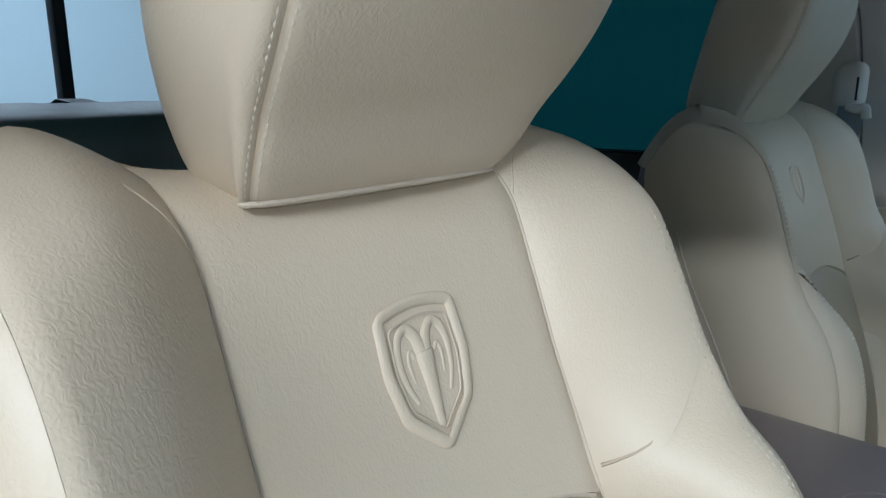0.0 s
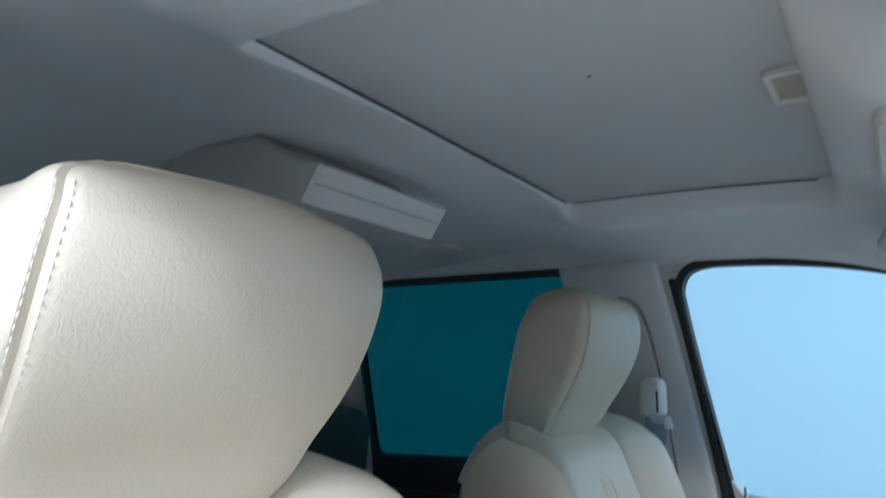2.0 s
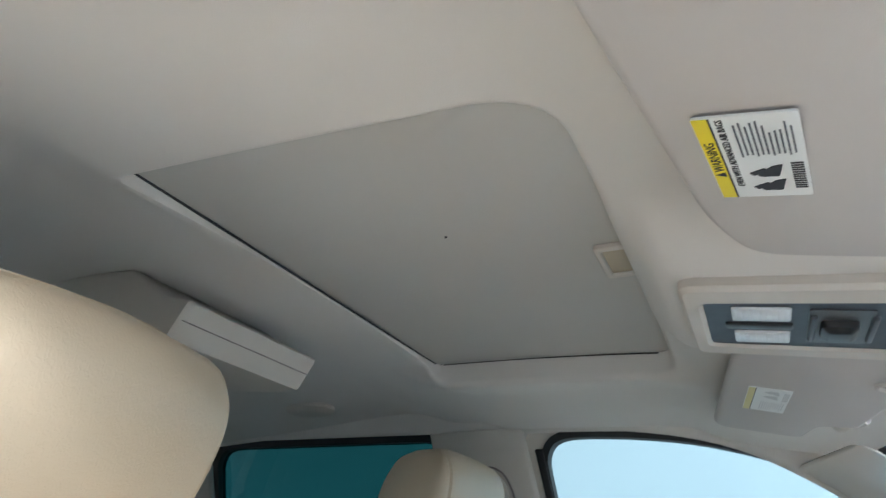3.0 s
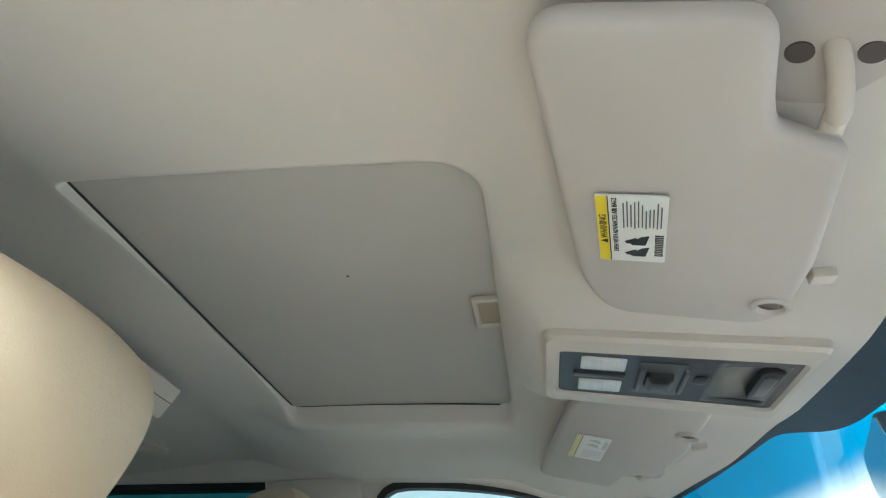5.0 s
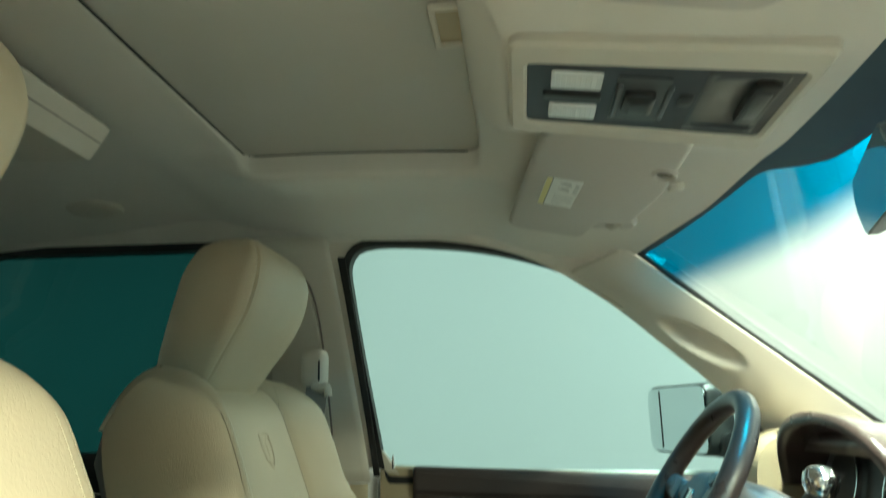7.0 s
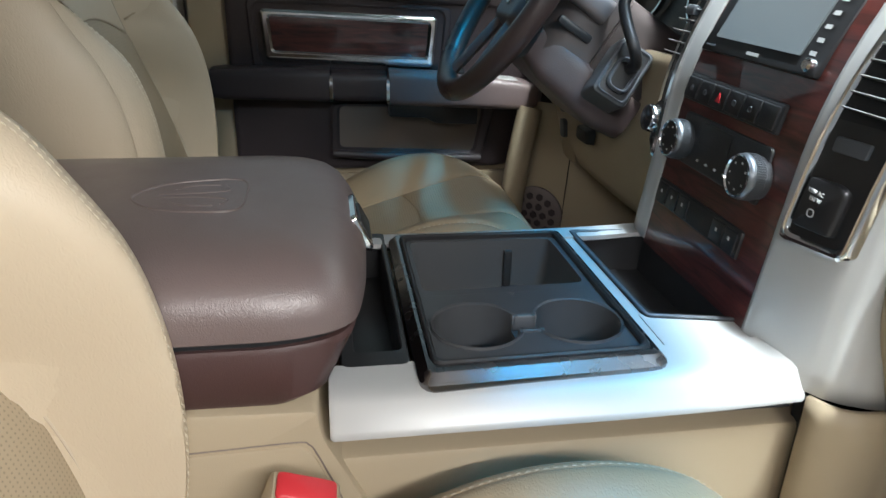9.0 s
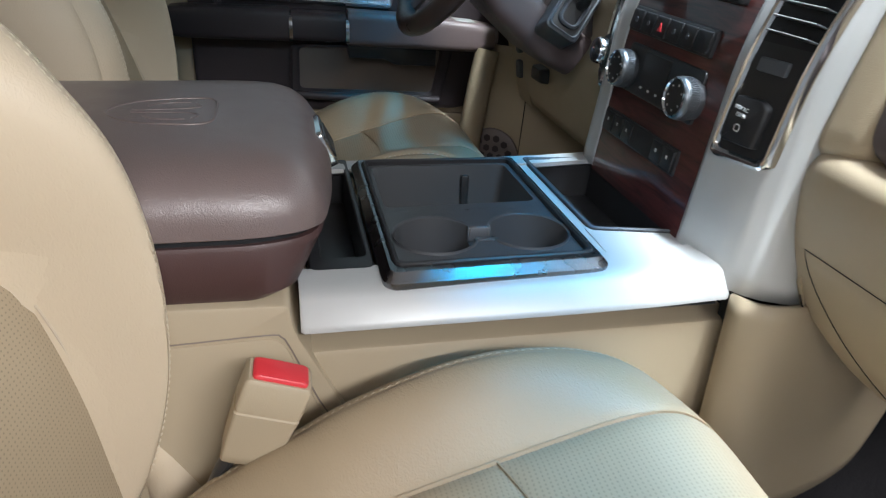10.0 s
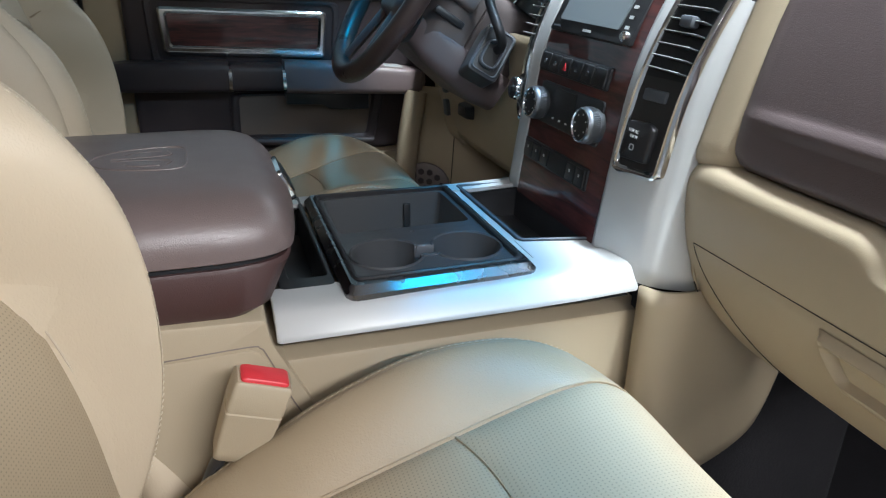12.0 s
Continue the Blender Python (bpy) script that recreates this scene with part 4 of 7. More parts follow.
        part("post_collar", lathe([(0.013, 0.0), (0.013, 0.006), (0.010, 0.009)], (x0 + sg * 0.062, dy - 0.425, 0.963), (0, 0, 1), 18), BLACK_PLASTIC, seat)
    part("welt", tube([head_pt(-1.6 + 3.2 * k / 40, 0.936) + Vector((0, 0.001, 0)) for k in range(41)], 0.0019, 6), PIPING, headrest)

    # ---- cushion ----
    CUS = [(-0.24, 0.352), (-0.12, 0.354), (-0.02, 0.374), (0.06, 0.400), (0.14, 0.426), (0.20, 0.445), (0.25, 0.458), (0.29, 0.458), (0.325, 0.435), (0.350, 0.395), (0.362, 0.34), (0.364, 0.29)]
    CBOL = [(-0.24, 0.360), (-0.12, 0.362), (-0.02, 0.382), (0.055, 0.428), (0.115, 0.458), (0.17, 0.474), (0.23, 0.476), (0.275, 0.463), (0.31, 0.440), (0.345, 0.395), (0.360, 0.34), (0.364, 0.29)]
    if near:
        # the passenger's cushion falls off steeper towards the backrest
        CUS = [(-0.24, 0.310), (-0.12, 0.336), (-0.07, 0.356)] + CUS[2:]
        CBOL = [(-0.24, 0.300), (-0.16, 0.322), (-0.12, 0.338), (-0.09, 0.361), (-0.07, 0.377), (-0.04, 0.395), (-0.013, 0.410), (0.039, 0.440), (0.10, 0.465), (0.14, 0.476), (0.18, 0.480), (0.23, 0.477)] + CBOL[7:]
    CS, CR, CO = 0.094, 0.175, 0.238

    def edge_of(dx):
        """Ridge and outer edge of the cushion: cut steep beside the console."""
        return (0.161, 0.190) if near and dx < 0 else (CR, CO)

    def cush_pt(dx, q, lift=0.0):
        """q runs from the back of the cushion over its front edge."""
        y = -0.22 + q if q < 0.53 else -0.22 + 0.53 + (q - 0.53) * 0.30
        a = abs(dx)
        cr, co = edge_of(dx)
        y = min(y, 0.363)
        zc, zb = tab(y, CUS), tab(y, CBOL)
        if a <= CS:
            z = zc - 0.006 * (1 - (a / CS) ** 2)
        elif a <= cr:
            k = (a - CS) / (cr - CS)
            z = zc + (zb - zc) * math.sin(k * math.pi / 2)
        else:
            k = min(1.0, (a - cr) / (co - cr))
            z = zb - 0.09 * (1 - math.sqrt(max(0.0, 1 - k * k)))
        pull_back = 0.035 * (a / CO) ** 3 * max(0.0, (y + 0.1) / 0.46)
        return Vector((x0 + dx, dy + y - pull_back, z + lift))

    QF = 0.362

    def cush_panel(name, xa, xb, qa, qb, mat, nu, nv, label="", uv=False, front=False):
        def place(s, t):
            dx = xa + (xb - xa) * s
            q0 = qa(dx) if callable(qa) else qa
            q1 = qb(dx) if callable(qb) else qb
            q = q0 + (q1 - q0) * t
            e = min(min(s, 1 - s) * abs(xb - xa), t * (q1 - q0), 1.0 if front else (1 - t) * (q1 - q0))
            return cush_pt(dx, q, -0.0028 * math.exp(-e / 0.003) + 0.003 * (1 - math.exp(-e / 0.02)))
        return part(name, grid(place, nu, nv, uv_scale=(lambda c: (c.x, c.y)) if uv else None), mat, cushion, label)

    cushion = part("cushion_base", box(x0, dy + 0.06, 0.20, 0.44, 0.54, 0.20, 0.04, 4), PLASTIC_TAUPE, seat, "taupe plastic seat base")
    mid = lambda dx: QF + 0.035 * (1 - (dx / CS) ** 2) * 0.5 + 0.004
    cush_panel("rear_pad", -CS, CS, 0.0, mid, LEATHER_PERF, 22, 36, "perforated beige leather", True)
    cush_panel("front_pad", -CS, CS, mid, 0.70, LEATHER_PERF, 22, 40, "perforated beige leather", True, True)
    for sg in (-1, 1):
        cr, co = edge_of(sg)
        cush_panel("bolster", sg * CS, sg * cr, 0.0, 0.70, LEATHER_SHADED, 16, 60, front=True)

        def cside(s, t, sg=sg, cr=cr, co=co):
            q = 0.70 * t
            if s < 0.5:
                return cush_pt(sg * (cr + (co - cr) * math.sin(s * math.pi)), q, -0.0028 * math.exp(-s * 14))
            p = cush_pt(sg * co, q)
            k = (s - 0.5) / 0.5
            p.z = p.z + (0.24 - p.z) * k
            p.x -= sg * 0.01 * k
            return p
        part("bolster_side", grid(cside, 18, 60), LEATHER_SHADED, cushion, "beige leather cushion side")
        line = [cush_pt(sg * (cr + (0.005 if co > 0.2 else -0.001)), 0.03 + 0.57 * k / 60, 0.0004) for k in range(61)]
        part("stitching", stitches(line, 0.007, 0.0050, 0.0008, (0, 0, 1)), PIPING, cushion, "cream thread stitching")
        part("seam_fold", tube([cush_pt(sg * (CS + 0.001), 0.02 + 0.62 * k / 60, -0.0010) for k in range(61)], 0.0009, 6), LEATHER_SHADED, cushion)
    part("seam_fold", tube([cush_pt(-CS + 2 * CS * k / 24, mid(-CS + 2 * CS * k / 24), -0.0012) for k in range(25)], 0.0009, 6), LEATHER_SHADED, cushion)
    if near:
        # leather tuck where the backrest meets the cushion
        rows = [(0.394, -0.120, 0.003, 0.003), (0.388, -0.117, 0.008, 0.008), (0.370, -0.108, 0.016, 0.014), (0.346, -0.095, 0.022, 0.018), (0.327, -0.085, 0.026, 0.020), (0.305, -0.076, 0.030, 0.021), (0.27, -0.068, 0.030, 0.021)]
        part("side_tuck", loft([[Vector((x0 - 0.224 + w * math.cos(a), dy + front - d + d * math.sin(a), z)) for a in [2 * math.pi * i / 24 for i in range(24)]] for z, front, d, w in rows]), LEATHER, cushion, "beige leather tuck")
        # rubbed spot on the seat
        random.seed(11)
        flecks = []
        for k in range(9):
            u, v, a, ln = random.gauss(-0.081, 0.006), random.gauss(0.188, 0.007), random.uniform(0, 3.1), random.uniform(0.004, 0.011)
            c = cush_pt(u, v, 0.0036)
            d = Vector((math.cos(a), math.sin(a), 0.05)) * ln / 2
            flecks.append(tube([c - d, c + d * 0.2, c + d], 0.0011, 5, flat=0.3))
        part("scuff", join(*flecks), SCUFF, cushion, "pale scuff on the leather")
    part("seat_rail", box(x0, dy + 0.05, 0.055, 0.36, 0.5, 0.11, 0.01), BLACK_PLASTIC, seat, "black steel seat rails")
    return seat


front_seat(0.423, 0.0, "beige leather passenger seat with pressed shield emblem and headrest", True)
front_seat(-0.42, -0.012, "beige leather driver seat with pressed shield emblem and headrest", False)

# ---- centre console ----
STACK_FLAT = lay((0, 0.385, 0.51), (1, 0, 0), (0, 0.1289, 0.9917), (0, -0.9917, 0.1289))     # face of the centre stack; v counts up from z = 0.51


def STACK(u, v, d=0.0):
    """The stack's face, bending forward towards its top."""
    p = STACK_FLAT(u, v, d)
    p.y += 1.5 * max(0.0, p.z - 0.66) ** 2 + 0.4 * max(0.0, -0.118 - u) + 0.17 * max(0.0, u - 0.135)
    return p


def sv(z):
    return (z - 0.51) / 0.9917


console = thing("center_console", (0.03, 0.1, 0.0), "beige floor console with satin silver rails and black cup tray", "console")
# beige body below the top
part("body", join(box(0.0185, 0.213, 0.225, 0.359, 0.426, 0.45, 0.006), box(0.02, -0.185, 0.237, 0.372, 0.36, 0.475, 0.02, 3)), PLASTIC_BEIGE, console, "beige moulded console side")
at = lay((0.2065, 0, 0), (0, 1, 0), (0, 0, 1), (1, 0, 0))
part("side_cover", slab(rounded([(-0.30, 0.10), (0.075, 0.10), (0.075, 0.30), (0.020, 0.395), (-0.010, 0.474), (-0.30, 0.466)], [0.01, 0.02, 0.02, 0.01, 0.015, 0.01], 5), at, -0.01, 0.0035, 0.002), PLASTIC_BEIGE, console)
# taupe line draws the shade along the cover's edge
part("cover_joint", tube(curve_pts([at(y, z, 0.0012) for y, z in ((-0.24, 0.4695), (-0.10, 0.4735), (-0.022, 0.4765), (-0.010, 0.4735), (-0.005, 0.466), (0.008, 0.434), (0.023, 0.397), (0.060, 0.334))], 5), 0.0008, 6), POCKET_TAUPE, console, "thin shaded joint")
part("rail_gap", box(0.2040, 0.200, 0.4762, 0.010, 0.376, 0.0012, 0.0003), RUBBER, console, "thin dark joint")
part("end_gap", box(0.1930, 0.4095, 0.30, 0.012, 0.0014, 0.36, 0.0003), RUBBER, console, "thin dark joint")
part("rear_shoulder", slab(rounded([(-0.36, 0.30), (0.088, 0.30), (0.036, 0.405), (0.0, 0.480), (-0.002, 0.503), (-0.36, 0.515)], [0.004, 0.02, 0.02, 0.01, 0.006, 0.008], 4), lay((0, 0, 0), (0, 1, 0), (0, 0, 1), (1, 0, 0)), -0.155, 0.2078, 0.004), PLASTIC_BEIGE, console)


def top_strip(x_in, x_out, sg):
    """A silver rail along one side, rolled over at its outer edge."""
    w = x_out - x_in
    prof = [(x_in, 0.500), (x_in, 0.5055), (x_in + w * 0.45, 0.5052), (x_in + w * 0.66, 0.5035), (x_in + w * 0.76, 0.5000), (x_in + w * 0.97, 0.4830), (x_out, 0.4800), (x_out, 0.477), (x_out - sg * 0.008, 0.477)]
    ys = [0.006, 0.009, 0.10, 0.25, 0.33, 0.396, 0.400]
    return loft([[Vector((x - (sg * 0.003 if k in (0, 6) else 0), y, z + 0.004 * max(0, (y - 0.30) / 0.09))) for x, z in prof] for k, y in enumerate(ys)])


part("silver_rail", top_strip(0.150, 0.2115, 1), SILVER, console, "satin silver console rail")
part("silver_rail", top_strip(-0.105, -0.158, -1), SILVER, console, "satin silver console rail")
flat = lay((0, 0, 0.5035), (1, 0, 0), (0, 1, 0), (0, 0, 1))
part("silver_bridge", slab(rect(-0.105, 0.272, 0.15, 0.306), flat, -0.004, 0.0), SILVER, console)
part("silver_apron", slab(rounded([(0.09, 0.300), (0.15, 0.300), (0.15, 0.402), (0.112, 0.402)], 0.003, 2), flat, -0.004, 0.0015), SILVER, console)
# rear slot behind the tray
part("rear_slot", bezel(rounded(rect(-0.14, 0.016, 0.155, 0.074), 0.008, 4), rounded(rect(-0.125, 0.028, 0.130, 0.068), 0.006, 4), flat, -0.05, 0.002), BLACK_PLASTIC, console, "black storage slot")
part("rear_slot_floor", box(0.0, 0.045, 0.448, 0.29, 0.06, 0.006, 0.001), BLACK_PLASTIC, console)
# cup tray
tray = part("cup_tray_bezel", bezel(rounded([(-0.112, 0.078), (0.192, 0.078), (0.184, 0.288), (-0.108, 0.284)], [0.012, 0.014, 0.016, 0.012], 5), rounded([(-0.097, 0.093), (0.171, 0.093), (0.166, 0.274), (-0.095, 0.271)], [0.01, 0.01, 0.012, 0.01], 5), flat, -0.003, 0.0125, 0.006), DARK_CHROME, console, "dark chrome cup tray rim")
part("chrome_edge", bezel(rounded([(-0.1135, 0.0765), (0.1935, 0.0765), (0.1855, 0.2895), (-0.1095, 0.2855)], [0.012, 0.014, 0.016, 0.012], 5), rounded([(-0.1075, 0.0825), (0.1870, 0.0825), (0.1795, 0.2835), (-0.1035, 0.2795)], [0.012, 0.014, 0.016, 0.012], 5), flat, -0.002, 0.0078, 0.003), DARK_CHROME, tray, "dark chrome outer edge")
R1, R2 = (0.108, 0.138), (0.108, 0.232)
CUP_R = 0.0395


def tray_floor():
    """Flat rim of the tray with two round wells joined by a neck, and a deep square bin beside them."""
    bm = bmesh.new()
    z = 0.5125
    # bin walls
    b_out = rounded([(-0.099, 0.091), (0.046, 0.091), (0.046, 0.274), (-0.097, 0.272)], 0.008, 4)
    b_in = rounded([(-0.092, 0.099), (0.034, 0.099), (0.030, 0.266), (-0.090, 0.264)], 0.010, 4)
    b_low = rounded([(-0.086, 0.106), (0.026, 0.106), (0.022, 0.258), (-0.084, 0.256)], 0.012, 4)
    rows = [[Vector((u, v, z - 0.006)) for u, v in b_out], [Vector((u, v, z - 0.0009)) for u, v in inset(b_out, 0.001)], [Vector((u, v, z - 0.0009)) for u, v in b_in], [Vector((u, v, z - 0.085)) for u, v in b_low]]
    a = loft(rows, caps=False)
    a.faces.new([v for v in a.verts][-len(b_low):])
    return a


part("inner_rim", bezel(rounded([(-0.1015, 0.0885), (0.1755, 0.0885), (0.1705, 0.2785), (-0.0995, 0.2755)], [0.01, 0.01, 0.012, 0.01], 5), rounded([(-0.0965, 0.0935), (0.1695, 0.0935), (0.1650, 0.2735), (-0.0945, 0.2705)], [0.01, 0.01, 0.012, 0.01], 5), flat, 0.004, 0.0150, 0.0018), BLACK_PLASTIC, tray, "black inner rim")
part("bin", tray_floor(), CHARCOAL, tray, "charcoal plastic bin")


NECK = 0.0125        # half width of the channel that joins the wells


def well(c, r, depth, way):
    """A round cup well; its upper wall is open towards the neck, way: +1 or -1 along the truck."""
    n = 48
    ring = lambda rr, z: [Vector((c[0] + rr * math.cos(2 * math.pi * k / n), c[1] + rr * math.sin(2 * math.pi * k / n), z)) for k in range(n)]
    rings = [ring(r + 0.0035, 0.5095), ring(r + 0.002, 0.5142), ring(r, 0.5128), ring(r - 0.002, 0.497), ring(r - 0.005, 0.5125 - depth), ring(0.6 * r, 0.511 - depth)]
    bm = bmesh.new()
    vs = [[bm.verts.new(p) for p in q] for q in rings]
    for m, (a, b) in enumerate(zip(vs, vs[1:])):
        for k in range(n):
            q = (k + 1) % n
            mid = (a[k].co + a[q].co) / 2
            if m < 3 and (mid.y - c[1]) * way > 0 and abs(mid.x - c[0]) < NECK:
                continue
            bm.faces.new((a[k], a[q], b[q], b[k]))
    bm.faces.new(vs[-1])
    return bm


for c, way in ((R1, 1), (R2, -1)):
    part("cup_well", well(c, CUP_R, 0.062, way), CHARCOAL, tray, "round charcoal cup well")


def cup_deck():
    """The deck round the wells: fans from each well's rim out to the deck's edge."""
    bm = bmesh.new()
    z = 0.5115
    for c, y0, y1, way in ((R1, 0.091, 0.185, 1), (R2, 0.185, 0.275, -1)):
        n = 64
        inner, outer = [], []
        for k in range(n):
            a = 2 * math.pi * k / n + 1e-4
            u, v = math.cos(a), math.sin(a)
            ts = []
            if u > 1e-6:
                ts.append((0.172 - c[0]) / u)
            if u < -1e-6:
                ts.append((0.044 - c[0]) / u)
            if v > 1e-6:
                ts.append((y1 - c[1]) / v)
            if v < -1e-6:
                ts.append((y0 - c[1]) / v)
            t = min(ts)
            inner.append(bm.verts.new((c[0] + CUP_R * u, c[1] + CUP_R * v, z)))
            outer.append(bm.verts.new((c[0] + t * u, c[1] + t * v, z)))
        for k in range(n):
            q = (k + 1) % n
            mid = (inner[k].co + inner[q].co) / 2
            if (mid.y - c[1]) * way > 0 and abs(mid.x - c[0]) < NECK:
                continue
            bm.faces.new((inner[k], inner[q], outer[q], outer[k]))
    return bm


part("cup_deck", cup_deck(), CHARCOAL, tray)
part("neck", loft([[Vector((R1[0] + u, y, z)) for u, z in ((-0.0165, 0.5060), (-0.0165, 0.5130), (-0.0150, 0.5140), (-0.0125, 0.5136), (-0.0112, 0.5120), (-0.0105, 0.4985), (0.0105, 0.4985), (0.0112, 0.5120), (0.0125, 0.5136), (0.0150, 0.5140), (0.0165, 0.5130), (0.0165, 0.5060), (0.0130, 0.4940), (-0.0130, 0.4940))] for y in (0.1735, 0.1965)]), CHARCOAL, tray, "open neck between the cup wells")
part("divider_clip", join(box(-0.086, 0.215, 0.475, 0.006, 0.010, 0.05, 0.002), box(-0.082, 0.222, 0.452, 0.008, 0.03, 0.006, 0.002)), BLACK_PLASTIC, tray, "small black divider clip")
# bin before the stack
fb_o = rounded([(-0.125, 0.300), (0.098, 0.304), (0.118, 0.398), (-0.118, 0.396)], 0.006, 4)
fb_i = rounded([(-0.118, 0.306), (0.092, 0.310), (0.111, 0.396), (-0.112, 0.394)], 0.006, 4)
bm = loft([[flat(u, v, -0.004) for u, v in fb_o], [flat(u, v, 0.0035) for u, v in fb_o], [flat(u, v, 0.0035) for u, v in fb_i], [flat(u, v, -0.045) for u, v in inset(fb_i, 0.006)]], caps=False)
bm.faces.new([v for v in bm.verts][-len(fb_i):])
part("front_bin", bm, BLACK_PLASTIC, console, "black open storage bin")
part("front_bin_edge", bezel(fb_o, inset(fb_o, 0.004), flat, 0.0, 0.0048, 0.001), SLATE, console)

# padded armrest lid
lid = thing("armrest_box", (0.03, -0.15, 0.5), "dark brown leather armrest box with pressed shield emblem and chrome latch", "armrest")


def lid_ring(z, grow_, nose):
    base = [(-0.140, -0.42), (0.206, -0.42), (0.206, -0.02), (0.190, 0.028), (0.120, 0.040), (0.03, 0.044), (-0.06, 0.040), (-0.125, 0.028), (-0.140, -0.02)]
    pts = rounded([(x, y + (nose if y > 0 else 0)) for x, y in base], [0.02, 0.02, 0.05, 0.03, 0.05, 0.05, 0.05, 0.03, 0.05], 5)
    kx, ky = 1 + grow_ / 0.173, 1 + 0.8 * grow_ / 0.464
    return [Vector((0.033 + (p[0] - 0.033) * kx, -0.42 + (p[1] + 0.42) * ky, z)) for p in pts]


part("base", loft([lid_ring(0.503, -0.010, -0.030), lid_ring(0.512, -0.002, -0.022), lid_ring(0.552, 0.000, -0.004), lid_ring(0.5565, -0.002, -0.004)]), LID_BASE, lid, "dark brown plastic storage box")
part("gap", loft([lid_ring(0.553, -0.006, -0.006), lid_ring(0.566, -0.006, -0.004)]), RUBBER, lid)
cover = part("cover", loft([lid_ring(z, g, n) for z, g, n in ((0.5615, -0.003, -0.002), (0.5635, 0.0, 0.0), (0.575, 0.0, 0.0), (0.586, -0.003, -0.001), (0.597, -0.009, -0.003), (0.606, -0.019, -0.005), (0.6125, -0.032, -0.007), (0.6165, -0.050, -0.009), (0.6190, -0.075, -0.012), (0.6202, -0.11, -0.015), (0.6206, -0.15, -0.018))]), LID_LEATHER, lid, "padded dark brown leather lid")


def lid_mark(u, v):
    """Places of the pressed mark; u across the truck, v along it."""
    return Vector((0.045 + u, -0.105 + v, 0.6200))


ring = [lid_mark(u, v) for u, v in [(p[0], p[1]) for p in curve_pts([(a, b, 0) for a, b in ((0.040, 0.040), (0.0, 0.045), (-0.040, 0.040), (-0.042, 0.005), (-0.030, -0.030), (0.0, -0.050), (0.030, -0.030), (0.042, 0.005))], 5, True)]]
mark = part("emblem", tube(ring, 0.0015, 8, True), LID_LEATHER, cover, "shield emblem pressed into the lid")
for pts in ([(0.026, 0.026), (0.012, 0.030), (0.006, 0.010), (0.004, -0.028)], [(-0.026, 0.026), (-0.012, 0.030), (-0.006, 0.010), (-0.004, -0.028)], [(0.028, 0.020), (0.026, -0.004), (0.016, -0.016)], [(-0.028, 0.020), (-0.026, -0.004), (-0.016, -0.016)]):
    part("emblem_ridge", tube(curve_pts([lid_mark(u, v) for u, v in pts], 6), 0.0012, 8), LID_LEATHER, mark)
lat = lay((0.025, 0.0405, 0.583), (1, 0, 0), (0, -0.45, 0.89), (0, 0.89, 0.45))
latch = part("latch", slab(rounded(rect(-0.034, -0.017, 0.034, 0.020), 0.006, 4), lat, -0.012, 0.003, 0.002), CHROME, lid, "chrome latch")
part("latch_button", slab(rounded(rect(-0.022, -0.010, 0.030, 0.013), 0.004, 3), lat, 0.002, 0.0045, 0.001), BLACK_PLASTIC, latch)

# seat belt buckle beside the passenger seat
buckle = thing("seat_belt_buckle", (0.255, -0.075, 0.33), "beige seat belt buckle with bright red release button", "seat belt buckle")
axis = (Vector((0.2575, -0.010, 0.475)) - Vector((0.248, -0.049, 0.372))).normalized()
side = Vector((0, 1, -0.35)).normalized()
nrm = axis.cross(side).normalized()


def buck_ring(h, w, d):
    c = Vector((0.2585, -0.011, 0.474)) - axis * h
    return [c + side * u + nrm * v for u, v in rounded(rect(-w, -d, w, d), 0.004, 4)]


part("body", loft([buck_ring(h, w, d) for h, w, d in ((0.0, 0.0235, 0.0135), (0.003, 0.0255, 0.0155), (0.030, 0.0255, 0.0155), (0.031, 0.0243, 0.0143), (0.033, 0.0243, 0.0143), (0.034, 0.0255, 0.0155), (0.078, 0.0225, 0.014), (0.086, 0.0215, 0.0135), (0.089, 0.0185, 0.011))]), PLASTIC_BEIGE, buckle)
part("button", loft([buck_ring(h, w, d) for h, w, d in ((0.006, 0.0212, 0.0118), (-0.002, 0.0212, 0.0118), (-0.0035, 0.0196, 0.0105))]), RED, buckle, "red release button")
part("stalk", tube([Vector((0.250, -0.050, 0.400)), Vector((0.250, -0.062, 0.381)), Vector((0.248, -0.073, 0.355)), Vector((0.240, -0.085, 0.27))], 0.009, 10, flat=0.7), BLACK_PLASTIC, buckle, "black cable stalk")

# ---- centre stack ----
stack = thing("center_stack", (0.01, 0.42, 0.5), "glossy burgundy wood centre stack with radio and climate knobs", "dashboard")


def sp(u, z, d=0.0):
    return STACK(u, sv(z), d)


def srect(u0, z0, u1, z1):
    return rect(u0, sv(z0), u1, sv(z1))


part("backing", box(0.01, 0.545, 0.66, 0.42, 0.14, 0.40, 0.01), BLACK_PLASTIC, stack)
part("wood_panel", grid(lambda s, t: sp(-0.092 + 0.224 * s, 0.503 + 0.365 * t, 0.0), 8, 24), WOOD, stack, "glossy burgundy wood veneer panel")


